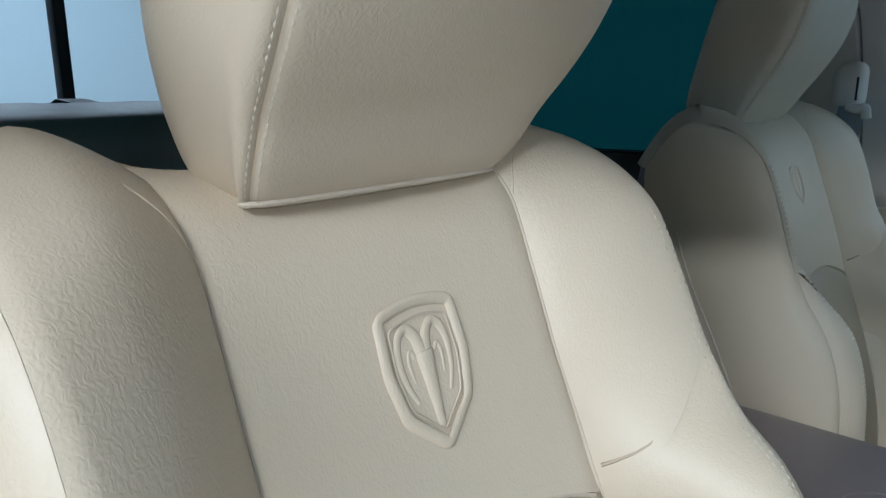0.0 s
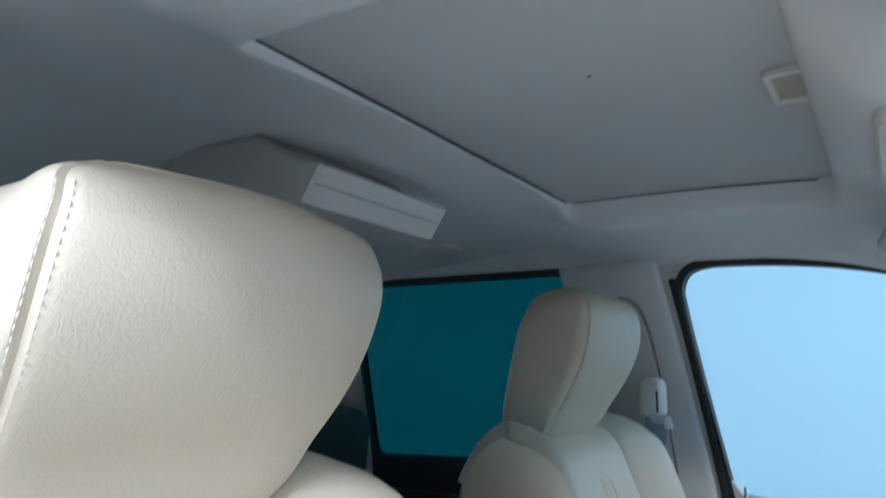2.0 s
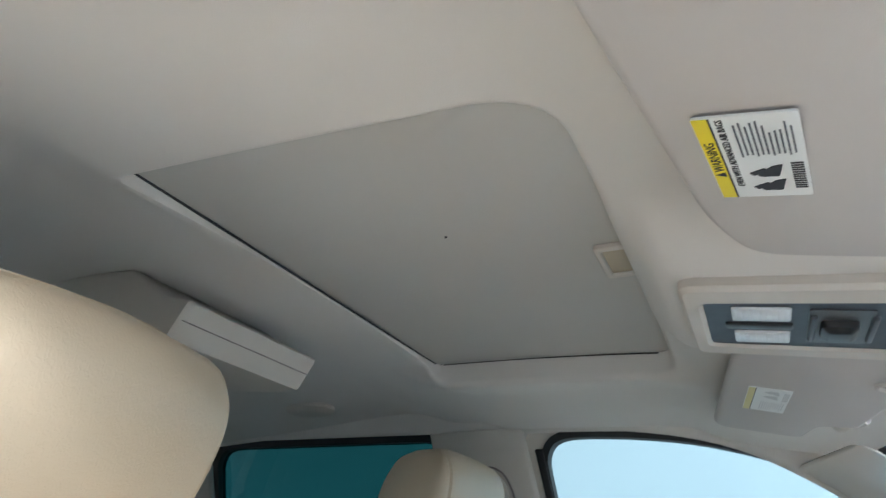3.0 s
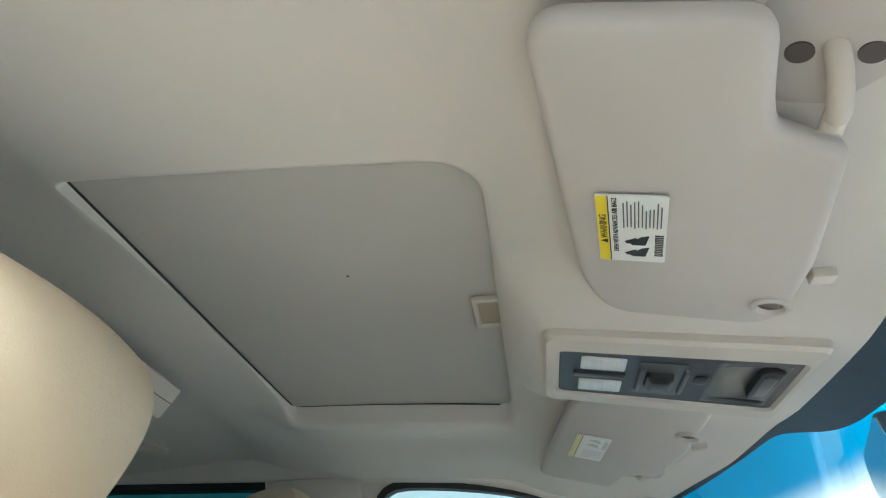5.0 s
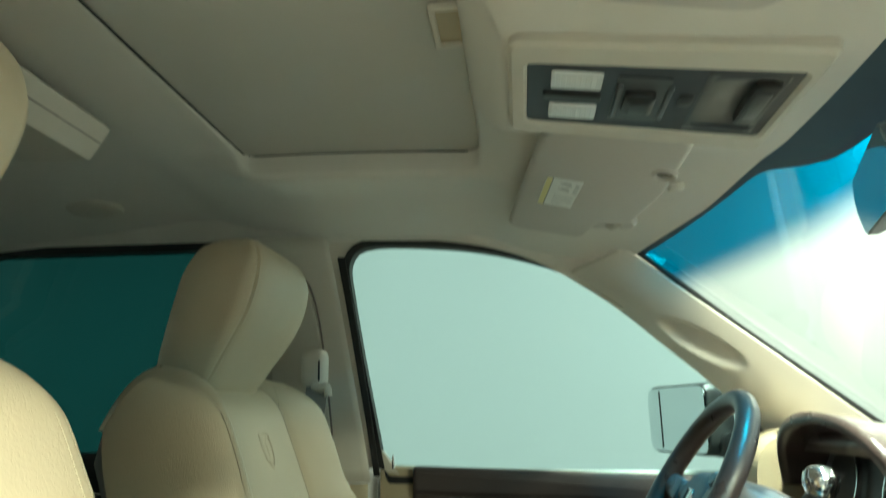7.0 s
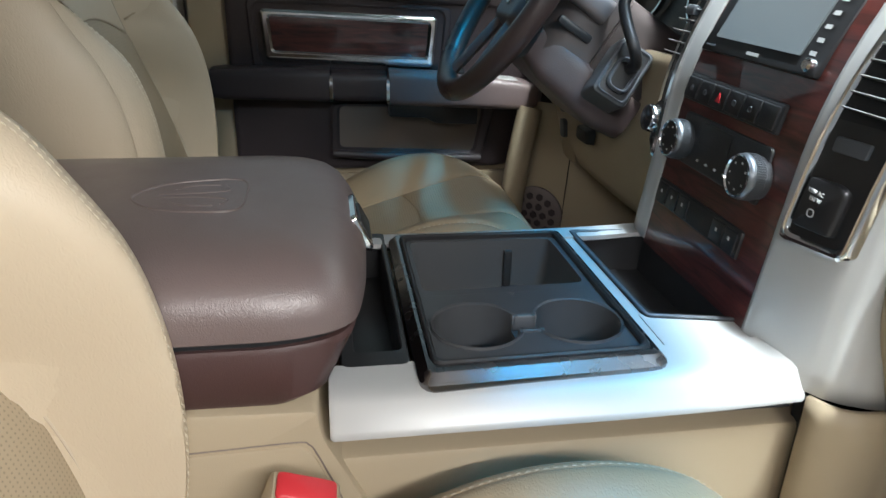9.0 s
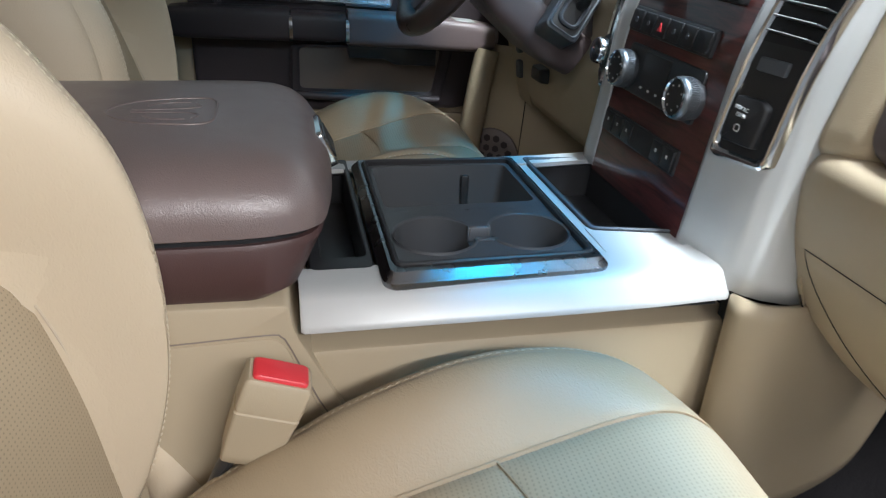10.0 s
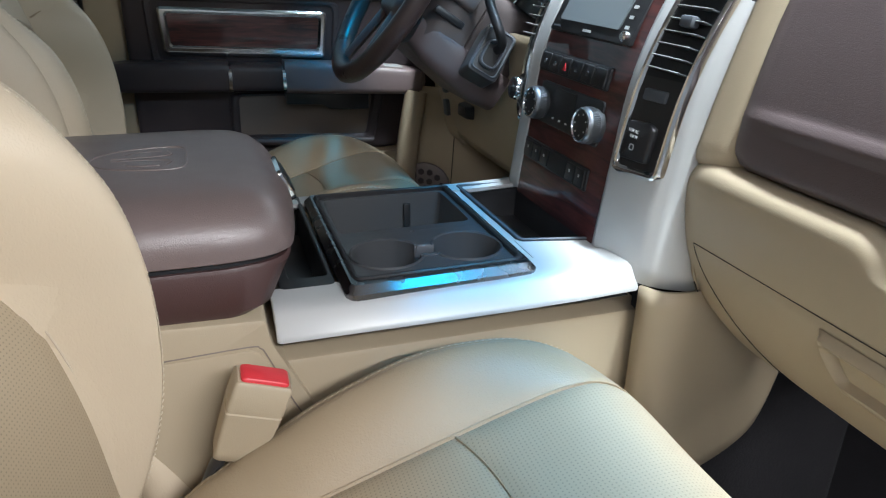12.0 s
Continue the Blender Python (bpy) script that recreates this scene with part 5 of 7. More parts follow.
def column(sg):
    """Silver side column, wrapping round to the dash; leans with the stack and widens towards the top."""
    prof = [(0.129, 0.0), (0.150, 0.001), (0.182, 0.0), (0.202, -0.004), (0.2135, -0.012), (0.2185, -0.024), (0.2205, -0.043), (0.2205, -0.080)]

    def place(s, t):
        z0 = 0.489 if sg > 0 else 0.507
        z = z0 + (0.889 - z0) * t
        k = s * (len(prof) - 1)
        i = min(int(k), len(prof) - 2)
        u = prof[i][0] + (prof[i + 1][0] - prof[i][0]) * (k - i)
        d = prof[i][1] + (prof[i + 1][1] - prof[i][1]) * (k - i)
        u += 0.014 * ease((0.575 - z) / 0.07) * s ** 2      # flares out to the console
        if sg < 0:
            u = u - 0.038
        return sp(sg * u, z, d + 0.001)
    return grid(place, 28, 20)


for sg in (1, -1):
    part("silver_column", column(sg), SILVER, stack, "satin silver side column", solid=-0.004)
    c = 0.176 if sg > 0 else -0.152
    # chrome framed vent and pocket
    out = rounded([(c - sg * 0.038, sv(0.599)), (c + sg * 0.031, sv(0.603)), (c + sg * 0.049, sv(0.868)), (c - sg * 0.022, sv(0.868))], 0.010, 5)
    inn = rounded([(c - sg * 0.031, sv(0.608)), (c + sg * 0.025, sv(0.611)), (c + sg * 0.042, sv(0.860)), (c - sg * 0.015, sv(0.860))], 0.008, 5)
    out, inn = dense(out, 5, 9), dense(inn, 5, 9)

    def quad(u0, z0, u1, u2, z1, u3, d):
        """A sheet on the bent face, from two lower to two upper corners."""
        return grid(lambda s, t: sp((u0 + (u1 - u0) * s) + ((u3 + (u2 - u3) * s) - (u0 + (u1 - u0) * s)) * t, z0 + (z1 - z0) * t, d), 4, 16)
    vent = part("vent_bezel", bezel(out, inn, STACK, -0.004, 0.0075, 0.003), CHROME, stack, "chrome vent surround")
    part("vent_box", quad(c - sg * 0.034, 0.605, c + sg * 0.028, c + sg * 0.045, 0.863, c - sg * 0.018, 0.0030), BLACK_PLASTIC, vent)
    part("vent_hollow", quad(c - sg * 0.024, 0.706, c + sg * 0.031, c + sg * 0.041, 0.857, c - sg * 0.013, 0.0036), RUBBER, vent)
    for k in range(12):
        z = 0.714 + 0.0122 * k
        off = sg * ((z - 0.604) * 0.06 - 0.009)
        part("slat", box(0, 0, 0, 0.055, 0.012, 0.0018, 0.0006), CHARCOAL, vent).matrix_basis = Matrix.Translation(sp(c + sg * 0.006 + off, z, 0.005)) @ Matrix.Rotation(radians(-18), 4, "X")
        part("slat_edge", box(0, 0, 0, 0.054, 0.0010, 0.0010, 0.0003), SILVER, vent).matrix_basis = Matrix.Translation(sp(c + sg * 0.006 + off, z + 0.0012, 0.0112)) @ Matrix.Rotation(radians(-18), 4, "X")
    part("vent_tab", box(0, 0, 0, 0.020, 0.012, 0.012, 0.003), SLATE, vent, "grey vent tab").matrix_basis = Matrix.Translation(sp(c + sg * 0.012, 0.762, 0.011)) @ Matrix.Rotation(radians(-12), 4, "X")
    part("latch", slab(rounded(rect(c - sg * 0.016, sv(0.682), c + sg * 0.016, sv(0.694)), 0.002, 2), STACK, 0.002, 0.006, 0.001), SLATE, vent)
part("power_outlet", slab(rounded([(0.150, sv(0.617)), (0.190, sv(0.618)), (0.192, sv(0.655)), (0.182, sv(0.660)), (0.154, sv(0.659))], 0.004, 3), STACK, 0.002, 0.010, 0.003), BLACK_PLASTIC, stack, "black power outlet cover")
up_ = Vector((0, 0.1289, 0.9917))
wording("outlet_text", "115V AC", 0.0052, sp(0.1575, 0.6475, 0.0102), (1, 0, 0), up_, PALE_PRINT, stack)
wording("outlet_text", "150 W", 0.0052, sp(0.161, 0.6415, 0.0102), (1, 0, 0), up_, PALE_PRINT, stack)
part("outlet_icon", bezel(rounded(rect(0.1635, sv(0.628), 0.1705, sv(0.635)), 0.0032, 4), rounded(rect(0.1645, sv(0.629), 0.1695, sv(0.634)), 0.002, 4), STACK, 0.0099, 0.0104, 0.0002), PALE_PRINT, stack)

# radio
part("radio", slab(rounded(srect(-0.086, 0.729, 0.108, 0.838), 0.003, 3), STACK, -0.01, 0.006, 0.002), BLACK_PLASTIC, stack, "black radio with grey screen")
part("screen", slab(rounded(srect(-0.066, 0.744, 0.078, 0.832), 0.002, 2), STACK, 0.005, 0.0068), SCREEN, stack, "grey reflective screen")
for z in (0.746, 0.757, 0.768, 0.779, 0.790, 0.801):
    part("radio_mark", slab(srect(0.088, z, 0.096, z + 0.0035), STACK, 0.0058, 0.0066), PALE_PRINT, stack)
part("radio_mark", slab(srect(0.000, 0.7345, 0.020, 0.7375), STACK, 0.0058, 0.0066), PALE_PRINT, stack)
part("radio_mark", slab(srect(-0.078, 0.7345, -0.060, 0.7365), STACK, 0.0058, 0.0064), SLATE, stack)
part("radio_dial", lathe([(0.006, 0.0), (0.006, 0.006), (0.004, 0.008)], sp(0.098, 0.7385, 0.005), (0, -0.9917, 0.1289), 16), CHROME, stack)

# hazard switch bar
part("switch_bar", slab(rounded(srect(-0.086, 0.677, 0.090, 0.704), 0.003, 3), STACK, -0.004, 0.004, 0.002), BLACK_PLASTIC, stack, "black switch bar")
for k in range(6):
    u = -0.083 + k * 0.0285
    part("switch", slab(rounded(srect(u, 0.680, u + 0.0265, 0.701), 0.002, 2), STACK, 0.003, 0.0062, 0.001), BLACK_PLASTIC, stack)
    if k == 2:
        part("hazard_mark", slab([(u + 0.009, sv(0.6855)), (u + 0.0175, sv(0.6855)), (u + 0.01325, sv(0.6945))], STACK, 0.006, 0.0070), RED, stack, "red hazard triangle")
    elif k in (0, 1, 3, 4):
        part("switch_mark", bezel(rounded(srect(u + 0.0105, 0.6875, u + 0.016, 0.693), 0.001, 1), rounded(srect(u + 0.0113, 0.6883, u + 0.0152, 0.6922), 0.0008, 1), STACK, 0.006, 0.0067, 0.0002), SLATE, stack)
# climate panel
part("climate_panel", slab(rounded(srect(-0.070, 0.612, 0.094, 0.666), 0.006, 3), STACK, -0.004, 0.003, 0.002), BLACK_PLASTIC, stack, "black climate panel")
part("climate_display", slab(srect(-0.026, 0.640, 0.030, 0.662), STACK, 0.002, 0.0042), BLACK_PLASTIC, stack)
for u, z in ((-0.022, 0.622), (-0.004, 0.622), (0.014, 0.622), (0.032, 0.622)):
    part("climate_mark", slab(srect(u, z, u + 0.003, z + 0.0022), STACK, 0.002, 0.0045), PALE_PRINT, stack)
for u in (-0.057, 0.083):
    c = sp(u, 0.636, 0.0)
    ax = Vector((0, -0.9917, 0.1289))
    knob = part("climate_knob", lathe([(0.0203, 0.0), (0.0203, 0.006), (0.0213, 0.007), (0.0213, 0.018), (0.0208, 0.021), (0.0187, 0.023), (0.0178, 0.0215)], c, ax, 48, False), KNOB, stack, "ribbed satin climate knob")
    part("knob_ring", lathe([(0.0192, 0.0222), (0.0195, 0.0236), (0.0184, 0.0242), (0.0175, 0.0225)], c, ax, 40, False), CHROME, knob, "thin chrome ring")
    part("knob_face", lathe([(0.018, 0.010), (0.018, 0.0215), (0.012, 0.0225)], c, ax, 40), BLACK_PLASTIC, knob)
    for k in range(7):
        a = math.pi * (0.15 + 0.28 * k)
        m = sp(u + 0.0125 * math.cos(a), 0.636 + 0.0125 * math.sin(a), 0.0224)
        part("knob_mark", slab(rounded(rect(-0.0011, -0.0011, 0.0011, 0.0011), 0.0005, 1), lay(m, (1, 0, 0), up_, (0, -0.9917, 0.1289)), 0, 0.0004), PALE_PRINT, knob)
    ribs = [lathe([(0.0006, -0.0045), (0.0006, 0.0045)], c + ax * 0.0125 + 0.0214 * (math.cos(2 * math.pi * k / 60) * Vector((1, 0, 0)) + math.sin(2 * math.pi * k / 60) * up_), ax, 4) for k in range(60)]
    part("knob_ribs", join(*ribs), KNOB, knob)
# lower button bar
part("button_bar", slab(rounded(srect(-0.088, 0.557, 0.090, 0.585), 0.003, 3), STACK, -0.004, 0.0032, 0.002), BLACK_PLASTIC, stack, "black button bar")
for u in (-0.083, -0.058, -0.033, 0.040, 0.064):
    part("button", slab(rounded(srect(u, 0.560, u + 0.022, 0.582), 0.002, 2), STACK, 0.002, 0.0048, 0.001), BLACK_PLASTIC, stack)
    part("button_mark", slab(srect(u + 0.009, 0.571, u + 0.012, 0.5745), STACK, 0.0046, 0.0053), PALE_PRINT, stack)
part("light_knob", lathe([(0.016, 0.0), (0.017, 0.014), (0.015, 0.018), (0.006, 0.019)], sp(-0.140, 0.640, 0.004), (0, -0.9917, 0.1289), 28), CHROME, stack, "small chrome switch knob")
part("knob_stem", lathe([(0.022, -0.002), (0.022, 0.006)], sp(-0.140, 0.640, 0.0), (0, -0.9917, 0.1289), 28), BLACK_PLASTIC, stack)

# ---- dashboard, passenger side ----
dash = thing("dashboard", (0.55, 0.55, 0.36), "beige and dark brown dashboard with glove box", "dashboard")
# profile at the passenger side in (y, z), from the lower edge up over the top
LOW = [(0.55, 0.418), (0.52, 0.422), (0.489, 0.437), (0.463, 0.468), (0.446, 0.51), (0.437, 0.55), (0.432, 0.588), (0.4315, 0.606), (0.434, 0.620), (0.441, 0.629), (0.452, 0.633), (0.470, 0.634)]


# end of the lower dash beside the column, by height
DASH_END = [(0.41, 0.285), (0.43, 0.277), (0.457, 0.262), (0.486, 0.237), (0.527, 0.2215), (0.55, 0.2170), (0.60, 0.2170), (0.62, 0.221), (0.64, 0.228)]


def dash_sheet(profile, x1_, nx):
    """Sweeps a profile across from the dash end."""
    c = curve_pts([(0, y, z) for y, z in profile], 4)

    def place(s, t):
        k = t * (len(c) - 1)
        i = min(int(k), len(c) - 2)
        p = c[i].lerp(c[i + 1], k - i)
        lo = tab(p.z, DASH_END)
        x = lo + (x1_ - lo) * s
        edge = math.exp(-(x - lo) / 0.012)
        # hand hold: the ledge is cut down further along
        cut = ease((x - 0.425) / 0.05) * ease((p.z - 0.590) / 0.03)
        return Vector((x, p.y + 0.005 * edge + 0.004 * cut, p.z - 0.014 * cut))
    return grid(place, nx, 44)


part("lower_panel", dash_sheet(LOW, 0.86, 72), PLASTIC_BEIGE, dash, "beige lower dash panel", solid=-0.006)
# side cheek of the lower dash beside the column
part("cheek", slab([(0.441, 0.622), (0.441, 0.59), (0.446, 0.51), (0.465, 0.465), (0.52, 0.424), (0.62, 0.42), (0.62, 0.630)], lay((0, 0, 0), (0, 1, 0), (0, 0, 1), (1, 0, 0)), 0.2340, 0.2385), PLASTIC_BEIGE, dash)


def on_dash(x, z, lift=0.0):
    """A place on the lower panel."""
    c = [(z_, y_) for y_, z_ in LOW[:8]]
    return Vector((x, tab(z, c) - lift, z))


def glove_left(t):
    return 0.244 + 0.112 * (1 - t) ** 1.5


glove = part("glove_box_door", grid(lambda s, t: on_dash(glove_left(t) + (0.85 - glove_left(t)) * s, 0.438 + 0.106 * t, 0.0018 * min(1, 25 * s, 25 * t, 25 * (1 - t))), 36, 24), PLASTIC_BEIGE, dash, "beige glove box door")
part("glove_box_gap", tube([on_dash(glove_left(t) - 0.002, 0.438 + 0.108 * t, 0.0006) for t in [k / 16 for k in range(17)]] + [on_dash(x, 0.546, 0.0006) for x in (0.30, 0.40, 0.60, 0.845)], 0.0004, 6), RUBBER, dash)


def pull_pt(s, t):
    """Moulded pull: a raised rim round a scooped hollow."""
    x = 0.415 + 0.035 * (1 - t) ** 2 + (0.37 - 0.05 * (1 - t) ** 2) * s
    z = 0.487 + 0.050 * t
    e = min(s * 0.36, (1 - s) * 0.36, t * 0.05, (1 - t) * 0.05)
    lift = 0.009 * min(1, e / 0.007)
    if e > 0.010:
        lift -= 0.012 * min(1, (e - 0.010) / 0.006)
    return on_dash(x, z, 0.003 + lift)


part("glove_handle", grid(pull_pt, 60, 24), PLASTIC_BEIGE, glove, "moulded pull")
part("slot", tube(curve_pts([Vector((0.2425, 0.446, 0.500)), Vector((0.2425, 0.466, 0.462)), Vector((0.2420, 0.490, 0.424)), Vector((0.2415, 0.510, 0.394))], 6), lambda q: 0.0007 + 0.0018 * max(0.0, q - 0.85) / 0.15, 8), RUBBER, dash, "small dark slot")
def upper(s, t):
    """Dark brown upper glove door, leaning forward, with rounded lower corner."""
    z = 0.639 + 0.220 * t
    lo = 0.254 - 0.022 * t + 0.016 * math.exp(-t / 0.03)
    x = lo + (0.87 - lo) * s
    y = 0.449 + 0.050 * t + 0.025 * t * t
    y -= 0.006 * math.exp(-((t - 0.20) / 0.025) ** 2) * min(1, s * 9)
    y += 0.010 * math.exp(-(x - lo) / 0.006) + 0.006 * math.exp(-t / 0.02)
    return Vector((x, y, z))


part("upper_door", grid(upper, 44, 48), BROWN_PLASTIC, dash, "dark brown grained upper glove box door", solid=-0.006)


def vinyl(s, t):
    z = 0.600 + 0.278 * t
    a = Vector((0.2205, 0.429 + 0.055 * t + 0.03 * t * t, z - 0.004))
    b = Vector((0.278 - 0.024 * t, 0.456 + 0.050 * t + 0.025 * t * t, z + 0.004))
    return a.lerp(b, s) + Vector((0.006, -0.006, 0)) * math.sin(math.pi * s) + Vector((0.004, 0.030, 0)) * ease((0.16 - t) / 0.16)


part("vinyl_surround", grid(vinyl, 12, 30), VINYL_BEIGE, dash, "grained beige vinyl dash edge", solid=-0.006)
# dash top
part("top_pad", grid(lambda s, t: Vector((-0.86 + 1.72 * s, 0.52 + 0.47 * t, 0.855 + 0.018 * math.sin(math.pi * min(1, t * 1.6)) - 0.06 * t - 0.03 * max(0.0, abs(2 * s - 1) - 0.8) / 0.2)), 40, 16), BROWN_LEATHER, dash, "dark brown stitched dash top", solid=-0.03)
part("front_panel", box(0.02, 0.63, 0.62, 1.70, 0.05, 0.40, 0.01), BROWN_PLASTIC, dash)
part("end_panel", slab(rounded([(0.50, 0.42), (0.70, 0.42), (0.80, 0.80), (0.56, 0.865), (0.47, 0.83), (0.455, 0.66)], [0.02, 0.02, 0.03, 0.05, 0.05, 0.05], 5), lay((0, 0, 0), (0, 1, 0), (0, 0, 1), (-1, 0, 0)), 0.66, 0.80, 0.012), VINYL_BEIGE, dash, "beige dash end panel")
# tunnel and footwell cheeks below the stack
def cheek_pt(s, t, sg):
    """Tunnel side: rounded at the console's end, with a curved lower edge."""
    y = 0.403 + 0.200 * s
    low = tab(y, [(0.40, 0.20), (0.45, 0.222), (0.513, 0.247), (0.551, 0.270), (0.572, 0.296), (0.590, 0.357), (0.604, 0.44)])
    z = low + (0.487 - low) * t
    x = 0.2105 + 0.029 * (1 - math.exp(-(y - 0.403) / 0.010))
    return Vector((sg * x if sg > 0 else -x + 0.05, y, z))


for sg in (1, -1):
    part("stack_cheek", grid(lambda s, t, sg=sg: cheek_pt(s, t, sg), 30, 14), PLASTIC_BEIGE, dash, "beige tunnel side panel", solid=0.006)
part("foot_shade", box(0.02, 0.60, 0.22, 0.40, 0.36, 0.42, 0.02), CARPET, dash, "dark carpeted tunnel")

# ---- driver's side: cluster, column, wheel ----
hood = thing("instrument_cluster", (-0.42, 0.52, 0.70), "instrument cluster under a dark brown stitched hood", "instrument cluster")


def hood_pt(s, t):
    a = math.pi * (1 - s)
    w, h = 0.205 - 0.02 * t, 0.118 - 0.02 * t
    return Vector((-0.42 + w * math.cos(a), 0.495 + 0.14 * t - 0.02 * math.sin(a) * (1 - t), 0.770 + h * math.sin(a) ** 0.75 - 0.01 * t))


part("hood_shell", grid(hood_pt, 40, 10), BROWN_LEATHER, hood, "dark brown stitched hood", solid=-0.016)
part("hood_stitching", stitches([hood_pt(0.1 + 0.8 * k / 60, 0.25) + Vector((0, 0, 0.003)) for k in range(61)], 0.007, 0.005, 0.0009, (0, 0, 1)), THREAD, hood)
part("dial_face", slab(rounded(rect(-0.19, -0.07, 0.19, 0.10), 0.05, 6), lay((-0.42, 0.555, 0.765), (1, 0, 0), (0, 0.25, 1), (0, -1, 0.25)), -0.02, 0.0), BLACK_PLASTIC, hood, "black dial face")
for u in (-0.10, 0.10):
    part("dial_ring", lathe([(0.062, 0.0), (0.062, 0.008), (0.058, 0.008), (0.057, 0.0)], (-0.42 + u, 0.553, 0.778), (0, -1, 0.25), 40, False), CHROME, hood)

column_ = thing("steering_column", (-0.42, 0.45, 0.60), "taupe steering column with dark gear lever base", "steering column")


COL_A, COL_V = Vector((0, 0.838, -0.545)), Vector((0, 0.545, 0.838))


def col_ring(h, w, v, du=0.0, dv=0.0, r=0.03):
    """A rounded section across the column, h metres down its axis from behind the wheel."""
    c = Vector((-0.405 + du, 0.325, 0.742)) + COL_A * h + COL_V * dv
    return [c + Vector((a, 0, 0)) + COL_V * b for a, b in rounded(rect(-w, -v, w, v), r, 6)]


part("shroud", loft([col_ring(0.0, 0.060, 0.050), col_ring(0.012, 0.078, 0.066), col_ring(0.03, 0.086, 0.074), col_ring(0.075, 0.092, 0.078), col_ring(0.077, 0.090, 0.076), col_ring(0.079, 0.094, 0.080), col_ring(0.17, 0.098, 0.082)]), TAUPE_DARK, column_, "taupe plastic column shroud")
part("lower_shroud", loft([col_ring(0.0, 0.070, 0.025, 0, -0.045, 0.02), col_ring(0.03, 0.088, 0.032, 0, -0.050, 0.02), col_ring(0.13, 0.100, 0.036, 0.01, -0.060, 0.025), col_ring(0.175, 0.095, 0.034, 0.01, -0.056, 0.025)]), BROWN_PLASTIC, column_, "dark brown lower shroud")
part("stalk", loft([[Vector((-0.325, 0.335, 0.785)) + COL_A * h + Vector((0.04 * h, 0, 0)) + Vector((a, 0, 0)) + COL_V * b for a, b in rounded(rect(-w, -w * 0.8, w, w * 0.8), w * 0.6, 4)] for h, w in ((-0.035, 0.010), (-0.03, 0.014), (0.0, 0.017), (0.07, 0.022))]), PLASTIC_TAUPE, column_, "taupe control stalk")
part("tilt_lever", slab(rounded(rect(-0.028, -0.006, 0.028, 0.006), 0.005, 3), lay(Vector((-0.405, 0.325, 0.742)) + COL_A * 0.03 + Vector((0.088, 0, 0)), COL_A, COL_V, (1, 0, 0)), -0.002, 0.006, 0.002), BLACK_PLASTIC, column_, "black tilt lever")
g_at = lay((-0.262, 0.405, 0.676), (0.16, 0.85, -0.50), (-0.24, 0.55, 0.80), (0.94, -0.04, 0.34))
shift = thing("gear_lever", (-0.262, 0.41, 0.62), "column gear lever with chrome ball knob", "gear lever")
part("boot_plate", slab(rounded(rect(-0.027, -0.043, 0.027, 0.041), 0.010, 4), g_at, -0.07, 0.004, 0.005), CHARCOAL, shift, "charcoal lever surround")
part("boot_step", bezel(rounded(rect(-0.024, -0.039, 0.024, 0.037), 0.009, 5), rounded(rect(-0.0205, -0.0355, 0.0205, 0.0335), 0.008, 5), g_at, 0.002, 0.0065, 0.002), SLATE, shift)
part("boot_well", slab(rounded(rect(-0.021, -0.036, 0.021, 0.034), 0.008, 4), g_at, 0.002, 0.0046), BLACK_PLASTIC, shift)
part("boot_ring", bezel(rounded(rect(-0.017, -0.030, 0.017, 0.018), 0.015, 6), rounded(rect(-0.012, -0.025, 0.012, 0.012), 0.010, 6), g_at, 0.004, 0.013, 0.003), SLATE, shift)
part("rod", tube(curve_pts([g_at(0.004, 0.006, 0.004), g_at(0.004, 0.012, 0.020), Vector((-0.238, 0.405, 0.712)), Vector((-0.258, 0.398, 0.745)), Vector((-0.268, 0.398, 0.768)), Vector((-0.264, 0.412, 0.786))], 6), lambda q: 0.0078 + 0.012 * max(0, q - 0.75), 12), BLACK_PLASTIC, shift, "black lever rod")
part("knob", lathe([(0.006, -0.024), (0.013, -0.020), (0.0195, -0.010), (0.022, 0.0), (0.0205, 0.010), (0.014, 0.018), (0.004, 0.0205)], (-0.262, 0.421, 0.803), (0.1, 0, 1), 32), CHROME, shift, "chrome ball knob")

wheel = thing("steering_wheel", (-0.42, 0.29, 0.60), "dark brown leather steering wheel with plain badge", "steering wheel")
WC = Vector((-0.42, 0.287, 0.767))
WU, WV = Vector((1, 0, 0)), Vector((0, 0.545, 0.838)).normalized()
WN = WU.cross(WV)                       # towards the driver
rim = [WC + 0.166 * (math.cos(2 * math.pi * k / 72) * WU + math.sin(2 * math.pi * k / 72) * WV) for k in range(72)]
part("rim", tube(rim, 0.0165, 14, True, up=WN), BROWN_LEATHER, wheel, "dark brown leather rim")
if WN.y > 0:
    WN = -WN
w_at = lay(WC, WU, WV, WN)
part("hub", slab(rounded([(-0.058, -0.045), (0.058, -0.045), (0.066, 0.02), (0.045, 0.052), (-0.045, 0.052), (-0.066, 0.02)], 0.025, 5), w_at, -0.055, -0.004, 0.016, 4), BROWN_PLASTIC, wheel, "dark brown hub pad")
